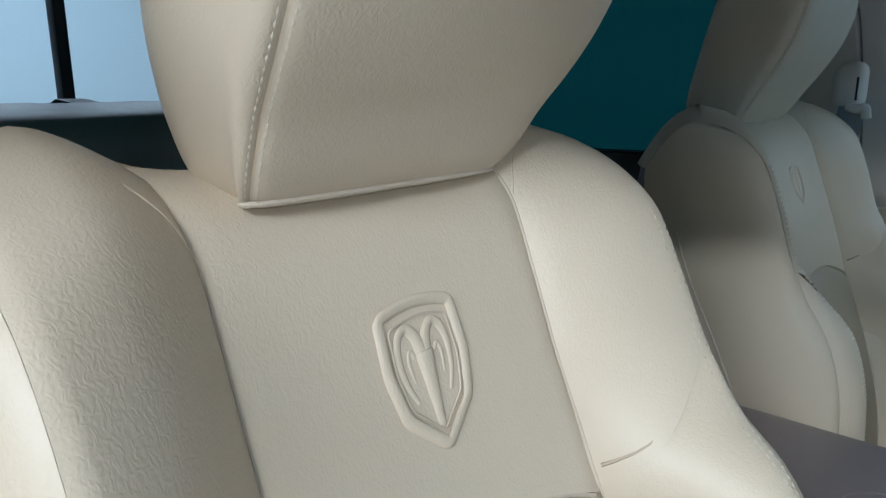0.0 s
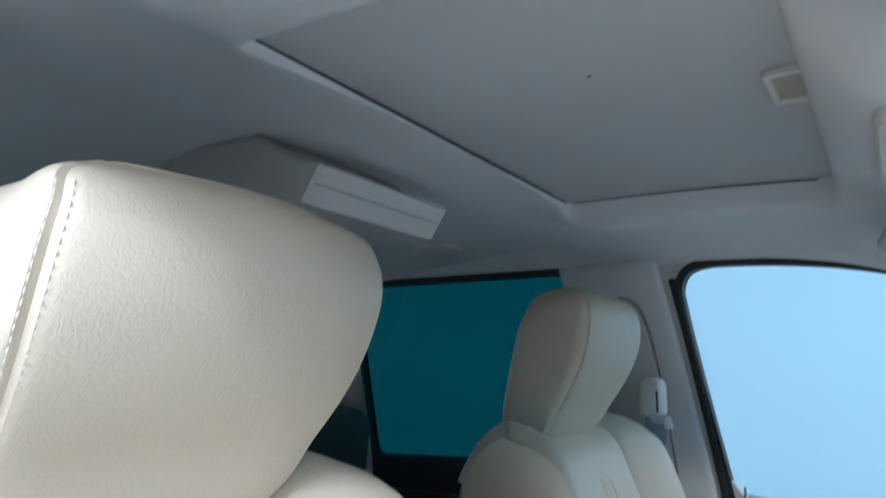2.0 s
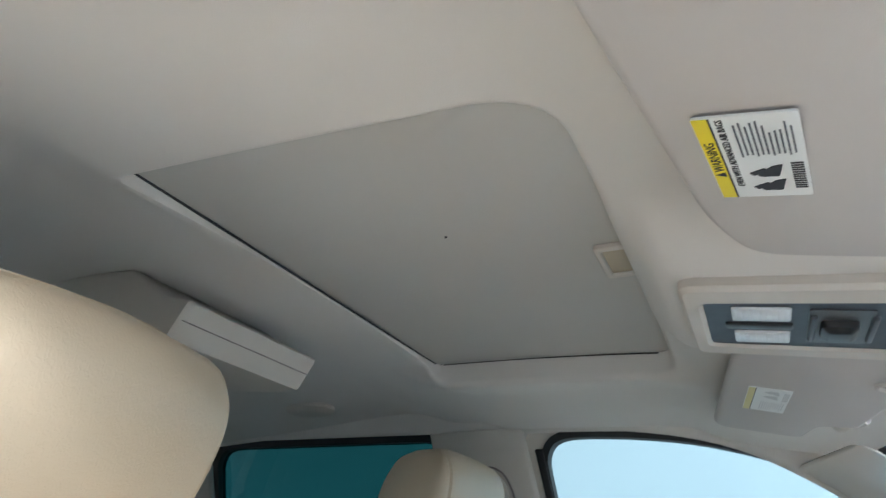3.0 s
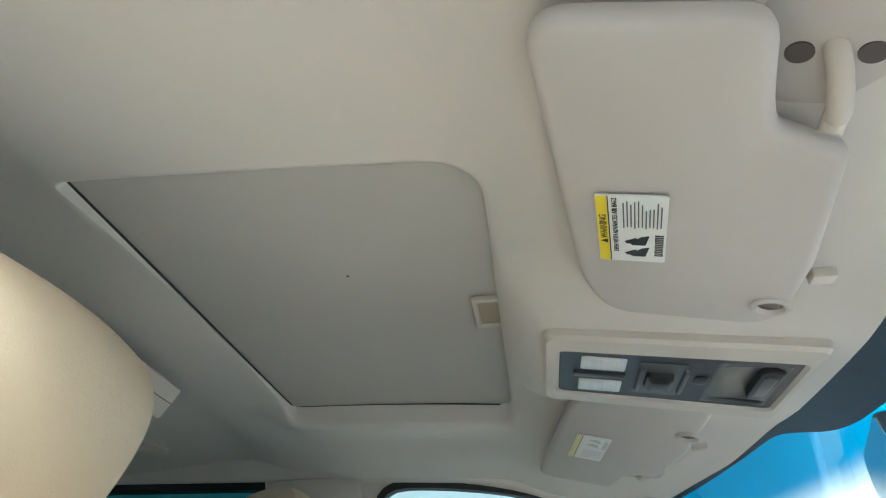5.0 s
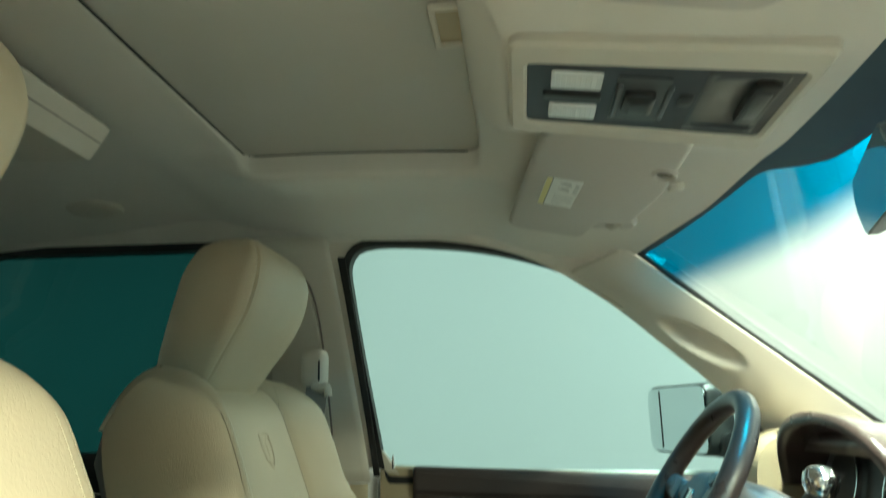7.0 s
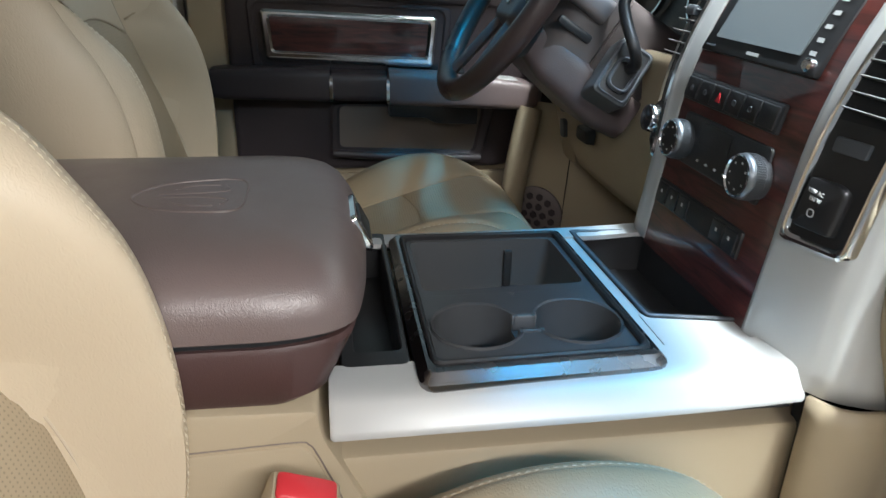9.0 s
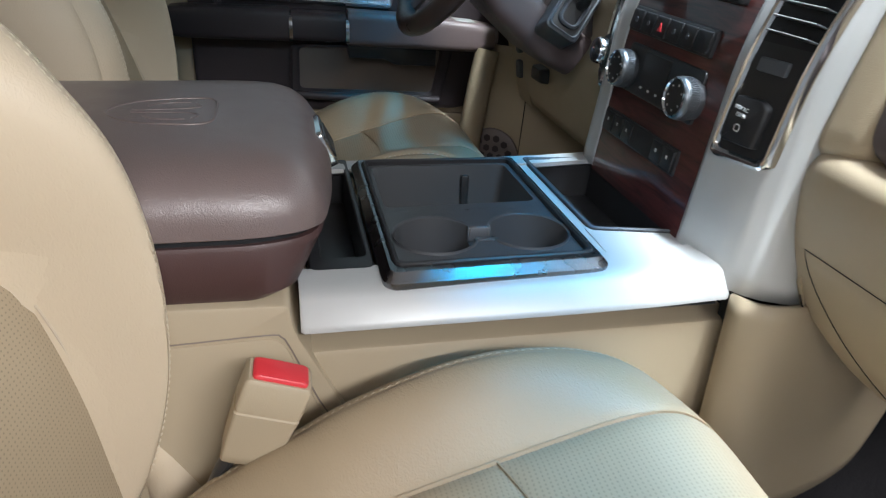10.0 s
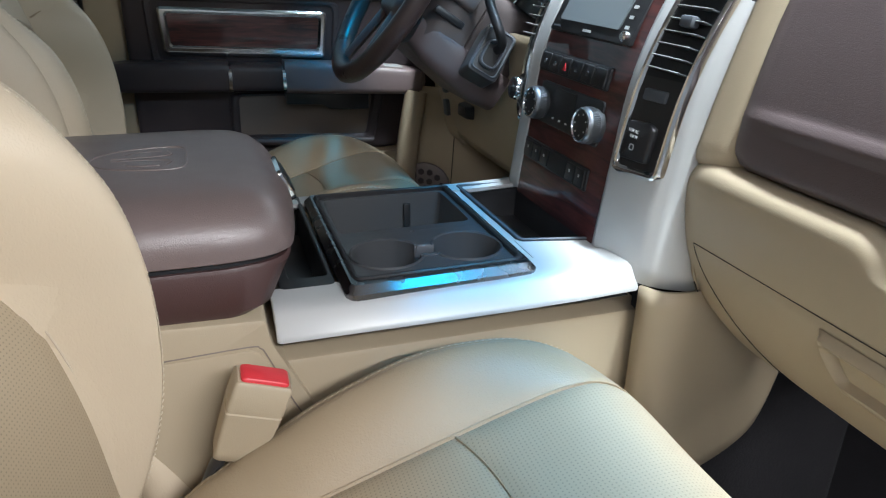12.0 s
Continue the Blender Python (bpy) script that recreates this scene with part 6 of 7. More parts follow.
for pts, w in (([(0.05, 0.01), (0.10, 0.012), (0.158, 0.016)], 0.019), ([(-0.05, 0.01), (-0.10, 0.012), (-0.158, 0.016)], 0.019), ([(0.03, -0.03), (0.045, -0.09), (0.062, -0.150)], 0.014), ([(-0.03, -0.03), (-0.045, -0.09), (-0.062, -0.150)], 0.014)):
    part("spoke", tube(curve_pts([w_at(u, v, -0.022 + 0.016 * (abs(u) + abs(v)) / 0.18) for u, v in pts], 5), w, 10, flat=0.55, up=WN), BROWN_PLASTIC, wheel)
    if pts[0][1] > 0:
        part("button_pad", slab(rounded([(math.copysign(0.075, pts[0][0]), -0.008), (math.copysign(0.128, pts[0][0]), -0.004), (math.copysign(0.128, pts[0][0]), 0.030), (math.copysign(0.075, pts[0][0]), 0.028)], 0.006, 3), w_at, -0.02, -0.001, 0.003), CHARCOAL, wheel)
part("badge", slab(rounded([(-0.016, 0.018), (-0.014, -0.006), (0, -0.020), (0.014, -0.006), (0.016, 0.018)], 0.004, 3), w_at, -0.005, 0.0, 0.002), CHROME, wheel, "plain chrome shield badge")
part("column_neck", lathe([(0.052, 0.0), (0.058, 0.06)], WC - 0.11 * WN, WN, 28), BROWN_PLASTIC, wheel)

knee = thing("knee_panel", (-0.45, 0.5, 0.40), "beige plastic knee panel below the steering column", "dash panel")
part("panel", grid(lambda s, t: Vector((-0.80 + 0.60 * s, 0.455 + 0.05 * (1 - t) ** 2 + 0.03 * abs(2 * s - 1) ** 3, 0.44 + 0.26 * t)), 24, 14), PLASTIC_BEIGE, knee, solid=-0.01)
for x, z, w, h in ((-0.645, 0.552, 0.022, 0.020), (-0.632, 0.513, 0.024, 0.034)):
    part("switch", slab(rounded(rect(-w / 2, -h / 2, w / 2, h / 2), 0.006, 3), lay((x, 0.458, z), (1, 0, 0), (0, -0.1, 1), (0, -1, -0.1)), -0.002, 0.006, 0.002), SLATE, knee, "grey switch")
part("brake_release", loft([[Vector((-0.510 + u * f, 0.462 - d, 0.530 + v * f)) for u, v in rounded(rect(-0.030, -0.014, 0.030, 0.014), 0.008, 3)] for f, d in ((1, 0), (0.9, 0.012), (0.75, 0.016))]), BLACK_PLASTIC, knee, "black release lever")

# ---- driver's door ----
door = thing("door_1", (-0.87, 0.12, 0.02), "closed driver door with dark brown trim, burgundy wood inlay and beige edges", "car door", kind="structure")
D = lay((-0.868, 0, 0), (0, 1, 0), (0, 0, 1), (1, 0, 0))         # u along the truck, v up, depth into the cabin
part("edge_panel", slab(rounded([(-0.262, 0.10), (0.60, 0.10), (0.60, 0.755), (-0.178, 0.785), (-0.255, 0.790)], 0.012, 4), D, -0.07, -0.006, 0.006), PLASTIC_BEIGE, door, "beige door edge and lower panel")
part("trim", slab(rounded([(-0.182, 0.372), (0.42, 0.372), (0.50, 0.44), (0.545, 0.55), (0.56, 0.752), (-0.182, 0.790)], [0.035, 0.05, 0.05, 0.05, 0.01, 0.012], 6), D, -0.008, 0.012, 0.012, 4), BROWN_BLACK, door, "dark brown moulded door trim")
part("belt_rail", slab(rounded([(-0.180, 0.735), (0.55, 0.705), (0.55, 0.757), (-0.180, 0.791)], 0.012, 4), D, 0.0, 0.022, 0.010, 4), BROWN_BLACK, door, "padded brown upper rail")
inlay = part("inlay_surround", bezel(rounded([(-0.108, 0.607), (0.232, 0.592), (0.241, 0.692), (-0.115, 0.706)], 0.012, 5), rounded([(-0.092, 0.626), (0.217, 0.612), (0.223, 0.679), (-0.097, 0.692)], 0.006, 5), D, 0.008, 0.026, 0.005), CHROME, door, "chrome inlay surround")
part("inlay", slab(rounded([(-0.094, 0.624), (0.219, 0.610), (0.225, 0.681), (-0.099, 0.694)], 0.004, 4), D, 0.006, 0.018), WOOD, inlay, "glossy burgundy wood inlay")
for dv, dd in ((0.0045, 0.0245), (0.0125, 0.0235)):
    part("surround_ridge", tube([D(-0.100, 0.609 + dv, dd), D(0.06, 0.602 + dv, dd), D(0.224, 0.595 + dv, dd)], 0.0026, 8), CHROME, inlay, "chrome ridge")
part("surround_recess", bezel(rounded([(-0.135, 0.585), (0.262, 0.568), (0.272, 0.712), (-0.142, 0.728)], 0.02, 5), rounded([(-0.120, 0.596), (0.246, 0.581), (0.256, 0.703), (-0.127, 0.717)], 0.018, 5), D, 0.008, 0.0165, 0.004), BROWN_BLACK, door, "raised rim round the inlay")
# armrest
def arm_ring(y, w, z0, z1):
    x = -0.856
    return [Vector((x + u, y, v)) for u, v in rounded(rect(0, z0, w, z1), [0.004, 0.014, 0.016, 0.004], 4)]


part("armrest", loft([arm_ring(y, w, a, b) for y, w, a, b in ((-0.222, 0.030, 0.545, 0.586), (-0.214, 0.048, 0.538, 0.594), (-0.19, 0.056, 0.535, 0.597), (0.0, 0.056, 0.530, 0.595), (0.018, 0.056, 0.529, 0.594))]), BROWN_BLACK, door, "dark brown padded armrest")
part("armrest_middle", loft([arm_ring(y, w, a, b) for y, w, a, b in ((0.022, 0.050, 0.531, 0.588), (0.132, 0.050, 0.527, 0.585))]), BROWN_BLACK, door)
part("armrest_front", loft([arm_ring(y, w, a, b) for y, w, a, b in ((0.137, 0.056, 0.522, 0.592), (0.30, 0.070, 0.517, 0.583), (0.40, 0.082, 0.515, 0.574), (0.445, 0.075, 0.520, 0.566), (0.462, 0.045, 0.526, 0.556))]), ARM_TAUPE, door, "brown taupe window switch armrest")
for y in (0.020, 0.1345):
    part("armrest_ring", loft([arm_ring(y + o, 0.0585, 0.5285 - 0.03 * (y - 0.02), 0.582 - 0.04 * (y - 0.02)) for o in (-0.0035, 0.0035)]), CHROME, door, "chrome armrest ring")
part("grip_underside", slab(rounded([(0.137, 0.497), (0.214, 0.494), (0.236, 0.482), (0.325, 0.479), (0.325, 0.524), (0.137, 0.530)], 0.004, 3), D, 0.012, 0.058, 0.003), BLACK_PLASTIC, door, "black grip below the armrest")
sw = part("switch_plate", slab(rounded(rect(0.235, -0.026, 0.405, 0.024), 0.008, 4), lay((-0.818, 0, 0.592), (0, 1, -0.05), (1, 0, 0), (0, 0.05, 1)), -0.01, 0.0035, 0.002), SILVER, door, "satin grey window switch plate")
for y in (0.255, 0.285, 0.315, 0.345):
    part("switch", box(-0.822, y, 0.593 - 0.05 * y + 0.008, 0.020, 0.020, 0.010, 0.003), CHROME if y > 0.33 else BLACK_PLASTIC, sw)
part("lock_stalk", tube([Vector((-0.872, -0.225, 0.785)), Vector((-0.872, -0.225, 0.812))], 0.003, 8), CHROME, door, "small door lock pin")
# map pocket
pocket = part("pocket_surround", bezel(rounded([(0.012, 0.405), (0.345, 0.392), (0.372, 0.512), (0.018, 0.520)], 0.016, 5), rounded([(0.034, 0.424), (0.325, 0.412), (0.342, 0.508), (0.036, 0.512)], 0.012, 5), D, 0.006, 0.024, 0.006), BROWN_BLACK, door, "dark brown map pocket rim")
part("pocket_back", slab(rounded([(0.034, 0.424), (0.325, 0.412), (0.342, 0.508), (0.036, 0.512)], 0.012, 5), D, 0.008, 0.014), POCKET_TAUPE, pocket, "taupe back of the pocket")
part("pocket_lip", tube(curve_pts([D(0.02, 0.414, 0.030), D(0.12, 0.408, 0.034), D(0.25, 0.402, 0.034), D(0.34, 0.398, 0.030)], 5), 0.009, 10), BROWN_BLACK, pocket)
part("lower_beige", slab(rounded([(-0.16, 0.12), (0.54, 0.12), (0.54, 0.36), (-0.16, 0.36)], 0.02, 4), D, -0.008, 0.004, 0.004), PLASTIC_BEIGE, door, "beige lower door panel")
SPK = Vector((-0.7585, 0.4502, 0.292))
SPK_N = Vector((0.82, -0.57, 0.0))
# hinge pillar cover in front of the door
kick = thing("kick_panel", (-0.78, 0.5, 0.02), "taupe kick panel in the driver footwell", "kick panel")
spk = part("speaker_grille", lathe([(0.062, -0.004), (0.062, 0.003), (0.058, 0.006), (0.02, 0.008)], SPK, SPK_N, 36), PLASTIC_TAUPE, kick, "round speaker grille")
for k in range(19):
    a, r = (0, 0) if k == 0 else (2 * math.pi * (k - 1) / 6, 0.021) if k < 7 else (2 * math.pi * (k - 7) / 12 + 0.26, 0.042)
    part("grille_hole", lathe([(0.0088, 0.0), (0.0078, 0.0016)], SPK + SPK_N * (0.0080 - 0.04 * r) + r * (math.cos(a) * Vector((0.57, 0.82, 0)) + math.sin(a) * Vector((0, 0, 1))), SPK_N, 6), BROWN_BLACK, spk)
part("hinge_ridge", tube(curve_pts([Vector((-0.785, 0.432, 0.52)), Vector((-0.775, 0.415, 0.44)), Vector((-0.770, 0.400, 0.33)), Vector((-0.770, 0.392, 0.20)), Vector((-0.772, 0.39, 0.05))], 6), 0.026, 14), PLASTIC_BEIGE, kick, "rounded beige pillar edge")
part("seam", tube(curve_pts([Vector((-0.735, 0.49, 0.06)), Vector((-0.728, 0.50, 0.25)), Vector((-0.728, 0.51, 0.45))], 8), 0.0012, 6), RUBBER, kick, "thin panel joint")
part("fastener", lathe([(0.009, -0.004), (0.009, 0.002), (0.006, 0.004)], (-0.700, 0.56, 0.17), (0.8, -0.6, 0), 16), PLASTIC_TAUPE, kick, "round push fastener")
part("panel", grid(lambda s, t: Vector((-0.80 + 0.10 * math.sin(s * math.pi * 0.5) + 0.05 * s, 0.40 + 0.28 * s + 0.05 * t * (1 - s), 0.03 + 0.50 * t)), 16, 16), PLASTIC_BEIGE, kick, solid=-0.01)

# rear door inside, driver's side
rear_door = thing("door_2", (-0.87, -0.85, 0.02), "closed rear door with dark trim below privacy glass", "car door", kind="structure")
part("trim", slab(rounded([(-1.26, 0.08), (-0.50, 0.08), (-0.50, 0.835), (-1.26, 0.822)], 0.03, 5), D, -0.05, 0.0, 0.012, 3), DARK_CLOTH, rear_door, "black rear door trim")
part("armrest", slab(rounded([(-1.10, 0.54), (-0.60, 0.54), (-0.60, 0.60), (-1.10, 0.60)], 0.02, 5), D, 0.0, 0.06, 0.014, 3), DARK_CLOTH, rear_door)
for z in (0.742, 0.655):
    part("trim_line", tube([D(-1.12, z, 0.004), D(-0.85, z - 0.004, 0.005), D(-0.56, z - 0.010, 0.004)], 0.003, 8), CHROME, rear_door, "thin bright trim line")

# seat belt guide on the pillar
belt = thing("seat_belt_guide", (-0.70, -0.35, 0.85), "greige seat belt height guide with webbing on the pillar", "seat belt")
part("slider_track", side_fill(rounded([(-0.475, 0.79), (-0.345, 0.79), (-0.358, 1.03), (-0.375, 1.15), (-0.405, 1.185), (-0.465, 1.18)], [0.01, 0.01, 0.03, 0.03, 0.03, 0.02], 6), -1, 0.058), TRIM_GREIGE, belt, "greige slider track panel", solid=0.005)
part("track_groove", tube(curve_pts([Vector((-side_x(z) + 0.0545, y, z)) for y, z in ((-0.341, 0.79), (-0.354, 1.03), (-0.371, 1.15), (-0.404, 1.190), (-0.465, 1.185))], 6), 0.0022, 6), PLASTIC_TAUPE, belt, "shadow gap round the track panel")
part("guide_cover", loft([[Vector((-0.690 + dx, -0.352 + u * f, 0.990 + v * f)) for u, v in rounded(rect(-0.024, -0.041, 0.024, 0.041), 0.022, 6)] for f, dx in ((1, -0.02), (1, 0.002), (0.97, 0.009), (0.88, 0.016), (0.72, 0.021), (0.45, 0.024))]), TRIM_GREIGE, belt, "greige guide cover")
part("guide_slot", box(-0.672, -0.336, 0.985, 0.012, 0.0035, 0.040, 0.0015), RUBBER, belt)
part("guide_hook", tube(curve_pts([Vector((-0.676, -0.348, 0.955)), Vector((-0.670, -0.332, 0.950)), Vector((-0.668, -0.320, 0.953)), Vector((-0.668, -0.316, 0.935))], 5), 0.008, 10), TRIM_GREIGE, belt)
part("webbing", loft([[c + Vector((0, u, 0)) + Vector((v, 0, 0)) for u, v in ((-0.022, -0.0007), (0.022, -0.0007), (0.022, 0.0007), (-0.022, 0.0007))] for c in (Vector((-0.674, -0.340, 0.955)), Vector((-0.690, -0.365, 0.80)), Vector((-0.715, -0.39, 0.55)), Vector((-0.74, -0.40, 0.2)))]), WEBBING, belt, "grey belt webbing")

# outside mirror
om = thing("door_mirror", (-1.05, 0.45, 0.78), "black outside mirror with split glass", "mirror")
o_at = lay((-1.05, 0.40, 0.875), (0.95, 0.30, 0), (0, 0, 1), (0.30, -0.95, 0))
part("housing", slab(rounded(rect(-0.10, -0.078, 0.165, 0.078), 0.03, 5), o_at, -0.06, 0.0, 0.01), BLACK_PLASTIC, om)
part("glass", slab(rounded(rect(-0.094, -0.072, 0.159, 0.072), 0.026, 5), o_at, -0.002, 0.003), MIRROR, om, "mirror glass")
part("divider", box(0, 0, 0, 0.003, 0.003, 0.13, 0), RUBBER, om).matrix_basis = Matrix.Translation(o_at(-0.035, 0, 0.003))
part("arm", tube([Vector((-1.02, 0.44, 0.83)), Vector((-0.90, 0.50, 0.82))], 0.03, 10), BLACK_PLASTIC, om)

# ---- overhead things ----


def visor(sg, label):
    """Sun visor hanging below the headliner, with its pivot arm, hook and a warning label."""
    shift_in = 0.0 if sg > 0 else 0.05
    v = thing("sun_visor", (sg * (0.37 - shift_in), 0.15, 1.19), label, "sun visor", "sun visors")
    N = Vector((0.05 * sg, 0.2, 1)).normalized()
    zz = lambda x, y: 1.217 - 0.2 * (y - 0.099) - 0.05 * (abs(x) - 0.3)
    out = rounded([(x_ - (0.06 if sg < 0 and x_ < 0.26 else 0.0), y_ + 0.012) for x_, y_ in ((0.558, 0.032), (0.240, 0.080), (0.176, 0.108), (0.184, 0.240), (0.212, 0.258), (0.315, 0.252), (0.456, 0.228), (0.476, 0.182), (0.500, 0.174), (0.566, 0.160))], [0.03, 0.045, 0.03, 0.02, 0.01, 0.01, 0.008, 0.008, 0.012, 0.02], 5)

    def ringz(o, d):
        return [Vector((sg * (x - shift_in), y, zz(x, y))) + N * d for x, y in o]
    a = loft([ringz(inset(out, 0.006), 0.019), ringz(inset(out, 0.0015), 0.0165), ringz(out, 0.011), ringz(out, 0.008), ringz(inset(out, 0.0012), 0.004), ringz(inset(out, 0.004), 0.0012), ringz(inset(out, 0.008), 0.0)])
    part("panel", a, VISOR_SKIN, v, "padded greige visor")
    s3 = lambda x, y, d=0.0: Vector((sg * (x - shift_in), y, zz(x, y))) + N * d
    part("hook_notch", lathe([(0.0165, 0.006), (0.0168, 0.0006), (0.0150, -0.0014), (0.0125, -0.0012), (0.0108, 0.0014), (0.0100, 0.006)], s3(0.236, 0.252, -0.003), N, 28, False), VISOR_SKIN, v)
    part("hook_hole", lathe([(0.0106, 0.0030), (0.0106, 0.0040)], s3(0.236, 0.252, -0.003), N, 20), POCKET_TAUPE, v)
    part("clip", box(0, 0, 0, 0.016, 0.020, 0.010, 0.003), TRIM_GREIGE, v).matrix_basis = Matrix.Translation(s3(0.290, 0.276, 0.006))
    # pivot bracket and arm
    base = [(0.470, 0.192), (0.500, 0.188), (0.540, 0.170), (0.585, 0.165), (0.600, 0.200), (0.560, 0.262), (0.522, 0.266), (0.494, 0.246), (0.474, 0.232)]
    bz = lambda x, y, d: Vector((sg * (x - shift_in), y, 1.222 - 0.25 * (y - 0.17) + d))
    bracket = part("bracket", loft([[bz(x, y, d) for x, y in inset(rounded(base, 0.016, 4), w)] for d, w in ((0.04, -0.004), (0.006, 0.0), (0.0, 0.006))]), VISOR_SKIN, v, "greige pivot bracket")
    for x, y in ((0.518, 0.200), (0.522, 0.235)):
        part("screw_hole", lathe([(0.0078, -0.0008), (0.0078, 0.004)], bz(x, y, -0.0004), (0, 0.24, 1), 18), TAUPE_DARK, bracket)
    part("pivot_arm", tube(curve_pts([bz(0.524, 0.217, 0.006), bz(0.520, 0.217, -0.008), bz(0.506, 0.220, -0.016), bz(0.490, 0.224, -0.016), bz(0.481, 0.226, -0.012), s3(0.474, 0.222, 0.006)], 6), 0.0072, 14), TRIM_GREIGE, v, "greige pivot arm")
    # warning label
    lw, lh = 0.106, 0.0515
    o = s3(0.294, 0.106, -0.0006)
    U = (s3(0.40, 0.085) - s3(0.29, 0.085)).normalized()
    U = (U + Vector((0, -0.115, 0))).normalized()
    V = Vector((0, -1, 0.2)).normalized()
    V = (V - U * V.dot(U)).normalized()
    NN = U.cross(V)
    if NN.z > 0:
        NN = -NN
    la = lay(o, U, V, NN)
    lab = part("label", slab(rounded(rect(0, -lh, lw, 0.0), 0.002, 2), la, -0.0008, 0.0006), WHITE_PAPER, v, "white and yellow warning label")
    part("label_stripe", slab(rect(0.001, -0.0085, lw - 0.001, -0.0005), la, 0.0005, 0.0010), YELLOW if sg > 0 else PALE_YELLOW, lab)
    part("label_line", slab(rect(0.001, -0.0095, lw - 0.001, -0.0087), la, 0.0005, 0.0011), INK, lab)
    if sg > 0:
        wording("label_text", "WARNING", 0.0078, la(0.041, -0.0074, 0.0010), U, V, INK, lab)
        wording("label_text", "EVEN WITH ADVANCED AIR BAGS", 0.0055, la(0.018, -0.0155, 0.0007), U, V, INK, lab)
        part("label_mark", slab([(0.033, -0.0075), (0.0395, -0.0075), (0.03625, -0.0015)], la, 0.0009, 0.0012), INK, lab)
    ink, dash_ink = (INK, SLATE) if sg > 0 else (PALE_PRINT, PALE_PRINT)
    random.seed(4)
    for k in range(11):
        yy = -0.0205 - 0.0027 * k
        part("label_line", slab(rect(0.058 + 0.002 * (k % 3 > 0), yy, 0.100 - 0.016 * random.random(), yy + 0.0010), la, 0.0005, 0.0009), dash_ink, lab)
    for px in (0.010, 0.030):
        part("label_picture", join(slab(rounded([(px, -0.036), (px + 0.016, -0.039), (px + 0.014, -0.033), (px + 0.003, -0.024), (px, -0.026)], 0.001, 2), la, 0.0005, 0.0009), slab(rounded([(px + 0.002, -0.0225), (px + 0.008, -0.030), (px + 0.012, -0.029), (px + 0.006, -0.020)], 0.001, 2), la, 0.0005, 0.0010)), ink, lab)
    for k in range(12):
        part("label_bar", slab(rect(0.012 + 0.0031 * k, -0.0495, 0.0137 + 0.0031 * k, -0.0430), la, 0.0005, 0.0009), ink, lab)
    return v


visor(1, "folded up greige passenger sun visor with yellow warning label")
visor(-1, "folded up greige driver sun visor with small warning label")

# overhead console between the visors
oc = thing("overhead_console", (0.012, 0.18, 1.19), "greige overhead console with dark panel, map lights and switches", "overhead console")
O = lay((0.010, 0.057, 1.227), (1, 0, 0), (0, 0.991, -0.134), (0, -0.134, -0.991))
ob_out = rounded([(-0.098, 0.0), (0.106, 0.0), (0.122, 0.287), (-0.110, 0.287)], [0.018, 0.018, 0.012, 0.012], 5)
pan = rounded([(-0.066, 0.020), (0.068, 0.020), (0.078, 0.273), (-0.074, 0.273)], 0.008, 5)
part("housing", bezel(ob_out, pan, O, -0.012, 0.0060, 0.0045), TRIM_GREIGE, oc, "greige housing")
hollow = rounded([(-0.048, 0.196), (0.052, 0.196), (0.062, 0.258), (-0.058, 0.258)], 0.012, 5)
part("panel", bezel(inset(pan, -0.001), hollow, O, -0.004, 0.0030, 0.0012), NAVY, oc, "navy grey control panel")
for u in (-0.034, 0.038):
    lens = part("map_light", slab(rounded(rect(u - 0.018, 0.043, u + 0.018, 0.094), 0.004, 3), O, 0.001, 0.0056, 0.002), LENS, oc, "frosted map light lens")
    for k in range(9):
        part("lens_rib", box(0, 0, 0, 0.030, 0.0018, 0.0006, 0.0002), LENS, lens).matrix_basis = Matrix.Translation(O(u, 0.047 + 0.0052 * k, 0.0056)) @ Matrix.Rotation(radians(-7.7), 4, "X")
part("light_switch", slab(rounded(rect(-0.006, 0.036, 0.010, 0.096), 0.004, 3), O, 0.002, 0.0055, 0.0015), BLACK_PLASTIC, oc)
part("switch_well", slab(rounded(rect(-0.050, 0.108, 0.052, 0.160), 0.004, 3), O, 0.003, 0.0042), CHARCOAL, oc)
part("sunroof_switch", loft([[O(0.0 + u * f, 0.134 + v * f, d) for u, v in rounded(rect(-0.024, -0.016, 0.024, 0.016), 0.008, 4)] for f, d in ((1, 0.003), (0.95, 0.010), (0.6, 0.014))]), BLACK_PLASTIC, oc, "black sunroof switch")
for v in (0.112, 0.161):
    part("well_edge", box(0, 0, 0, 0.074, 0.006, 0.007, 0.003), SLATE, oc).matrix_basis = Matrix.Translation(O(0.0, v, 0.0048))
part("sensor", slab(rounded(rect(-0.006, 0.172, 0.020, 0.187), 0.0074, 6), O, 0.001, 0.0052, 0.0015), BLACK_PLASTIC, oc, "oval black sensor lens")
dish = lambda s, t: O(-0.064 + 0.132 * s, 0.190 + 0.074 * t, 0.0012 - 0.011 * math.sin(math.pi * s) ** 0.7 * ease(t * 1.15) * ease((1.0 - t) * 5))
part("glasses_door", grid(dish, 24, 20), CHARCOAL, oc, "scooped glasses holder door", solid=-0.002)
part("dome_switch", slab(rounded([(-0.040, 0.238), (0.046, 0.238), (0.050, 0.262), (-0.046, 0.262)], 0.006, 3), O, -0.006, 0.0050, 0.002), BLACK_PLASTIC, oc)
part("dome_button", slab(rounded(rect(-0.028, 0.242, 0.034, 0.257), 0.005, 3), O, 0.0045, 0.0060, 0.001), CHARCOAL, oc)

# rear entertainment / lamp box behind the sunroof
rb = thing("overhead_box", (0.03, -0.54, 1.21), "pale greige overhead box on the headliner", "overhead box")


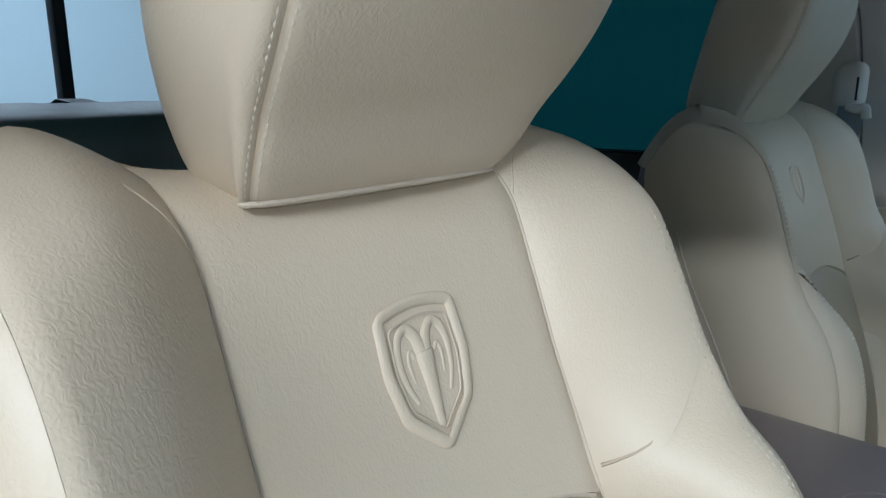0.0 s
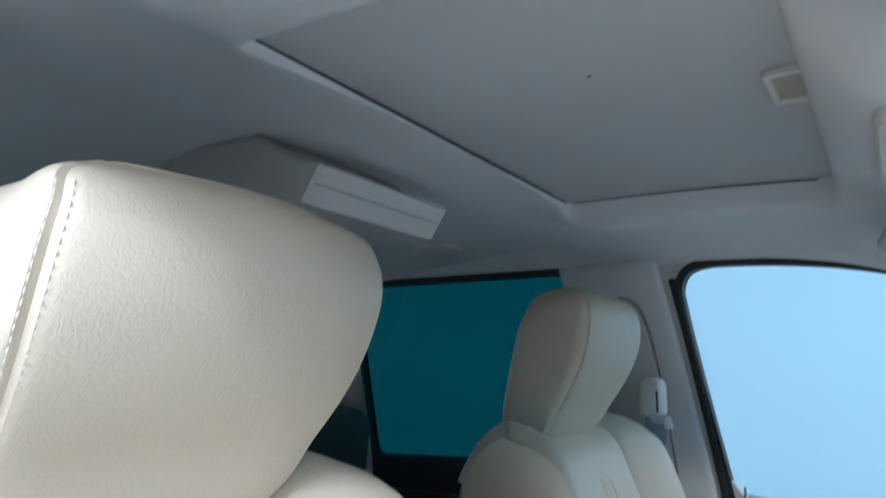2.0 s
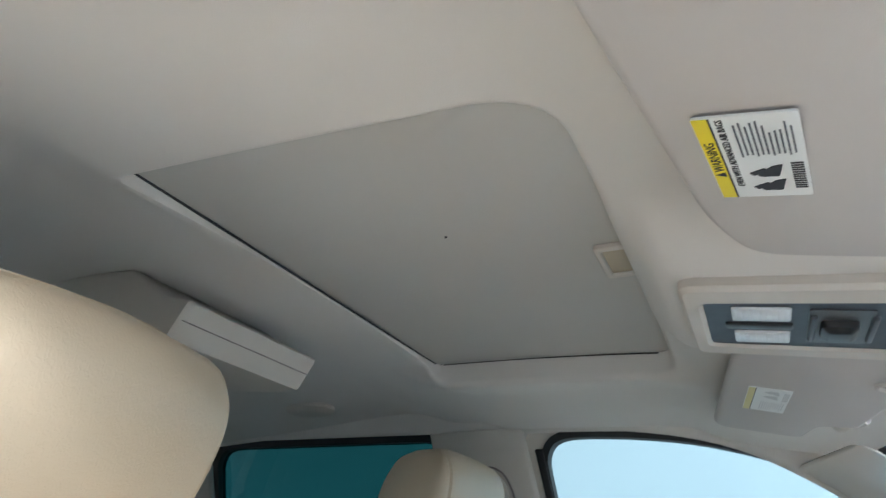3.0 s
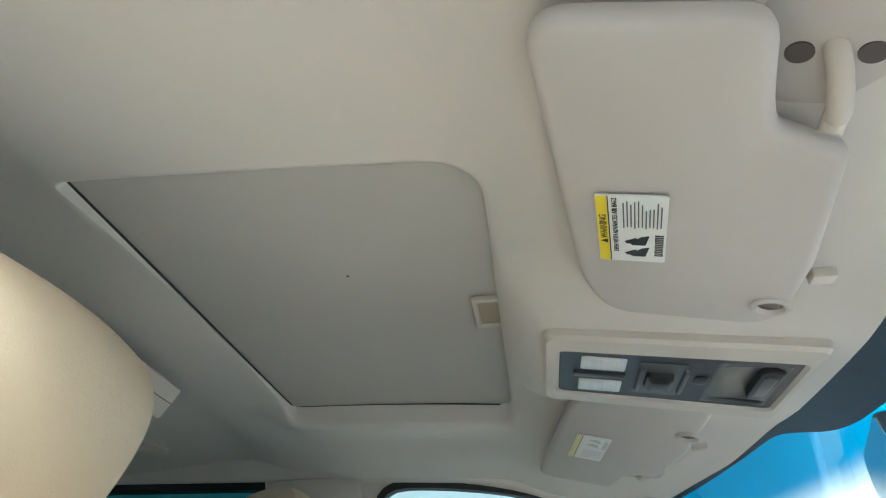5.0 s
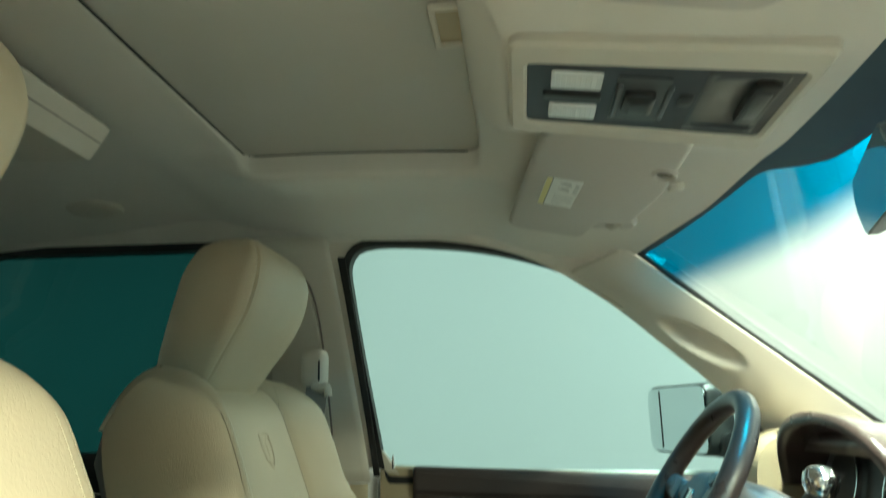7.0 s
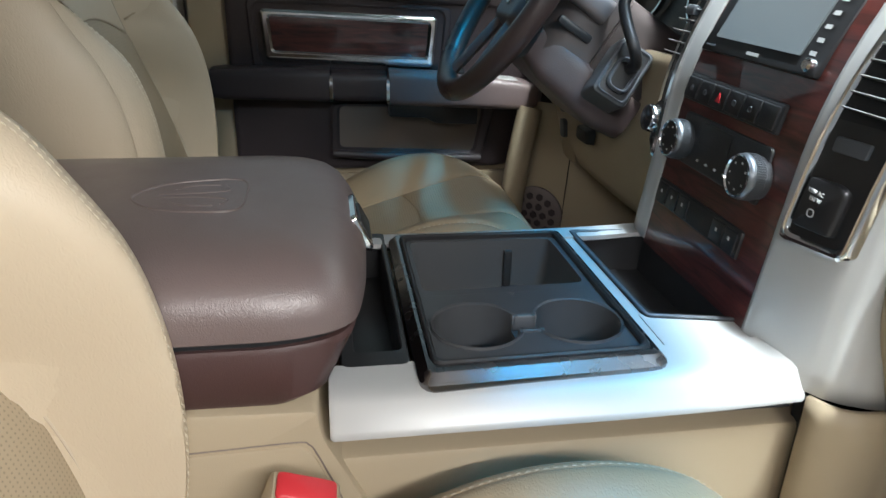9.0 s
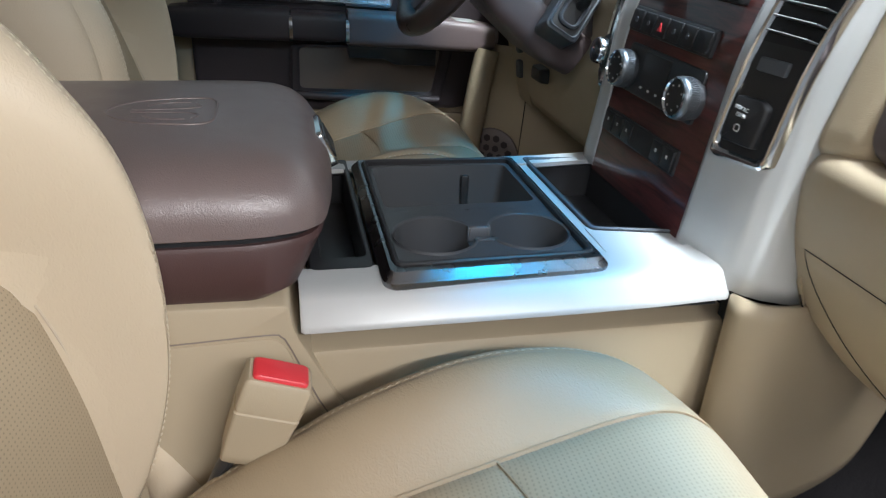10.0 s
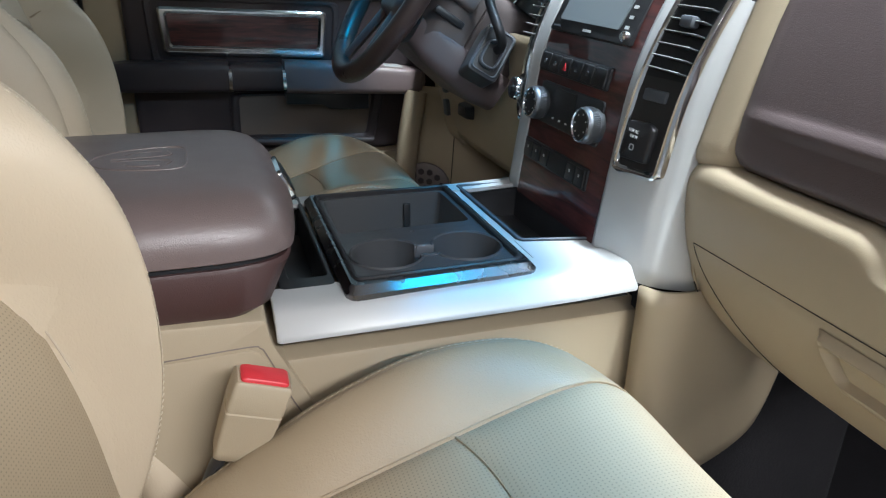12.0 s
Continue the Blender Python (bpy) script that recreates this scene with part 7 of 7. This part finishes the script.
def box_ring(y, x0_, x1_, z0, z1, r):
    return [Vector((u, y + (0.5 - (v - z0) / max(1e-6, z1 - z0)) * -0.026, v)) for u, v in rounded(rect(x0_, z0, x1_, z1), r, 4)]


part("housing", loft([box_ring(-0.466, -0.096, 0.154, 1.2255, 1.2590, 0.004), box_ring(-0.4695, -0.102, 0.160, 1.2215, 1.2635, 0.006), box_ring(-0.505, -0.106, 0.164, 1.221, 1.272, 0.008), box_ring(-0.56, -0.110, 0.168, 1.226, 1.312, 0.01), box_ring(-0.65, -0.113, 0.17, 1.236, 1.316, 0.01), box_ring(-0.80, -0.10, 0.155, 1.275, 1.315, 0.01)]), TRIM_GREIGE, rb, "pale greige plastic housing")
part("split_line", box(0.029, -0.4665, 1.2415, 0.252, 0.002, 0.0010, 0.0003), PLASTIC_TAUPE, rb)
for sg in (-1,):
    lone("dome_lamp", lathe([(0.052, 0.03), (0.052, 0.0), (0.045, -0.006), (0.02, -0.009)], (sg * 0.545, -0.755, 1.298), (0, 0, 1), 28), TRIM_GREIGE, "small round greige dome lamp on the headliner", "dome lamp")

# rear view mirror
mir = thing("rear_view_mirror", (0.05, 0.42, 1.06), "frameless rear view mirror in a grey housing on the windscreen", "mirror")
M = lay((0.022, 0.396, 1.096), (0.96, -0.28, 0.0), (0.0, -0.10, 0.99), (-0.28, -0.96, -0.10))
mo = rounded([(-0.094, 0.0), (-0.076, -0.033), (0.084, -0.036), (0.112, -0.002), (0.088, 0.035), (-0.076, 0.031)], [0.016, 0.012, 0.010, 0.012, 0.010, 0.012], 5)
part("housing", loft([[M(u, v, d) for u, v in inset(mo, w)] for d, w in ((-0.045, 0.022), (-0.03, 0.006), (-0.008, 0.0), (0.0, 0.0015))]), SLATE, mir)
part("glass", slab(inset(mo, 0.003), M, -0.002, 0.0012), MIRROR, mir, "mirror glass")
part("mount", tube(curve_pts([M(0, 0.0, -0.04), Vector((0.030, 0.465, 1.120)), Vector((0.03, 0.478, 1.138))], 5), 0.013, 12), SLATE, mir)

# rear bench, in the shade behind the front seats
rbn = thing("rear_bench", (0, -1.1, 0), "dark taupe leather rear bench with low headrests", "car seat")
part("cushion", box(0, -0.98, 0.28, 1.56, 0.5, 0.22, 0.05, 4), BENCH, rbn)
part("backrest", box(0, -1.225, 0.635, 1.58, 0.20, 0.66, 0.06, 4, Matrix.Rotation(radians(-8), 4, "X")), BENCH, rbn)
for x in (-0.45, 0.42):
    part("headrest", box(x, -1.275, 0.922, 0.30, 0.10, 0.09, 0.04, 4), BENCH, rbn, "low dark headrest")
part("belt_strap", loft([[c + Vector((u, v, 0)) for u, v in ((-0.022, -0.001), (0.022, -0.001), (0.022, 0.001), (-0.022, 0.001))] for c in (Vector((0.248, -1.345, 0.956)), Vector((0.250, -1.285, 0.972)), Vector((0.250, -1.235, 0.968)), Vector((0.246, -1.185, 0.940)), Vector((0.238, -1.160, 0.86)), Vector((0.23, -1.10, 0.6)))]), WEBBING, rbn, "grey shoulder belt")
part("belt_guide", slab(rounded(rect(-0.045, -0.014, 0.045, 0.014), 0.012, 5), lay((0.262, -1.330, 0.952), (1, 0, 0), (0, 1, 0), (0, 0, 1)), 0.0, 0.010, 0.003), BLACK_PLASTIC, rbn, "flat black belt guide")
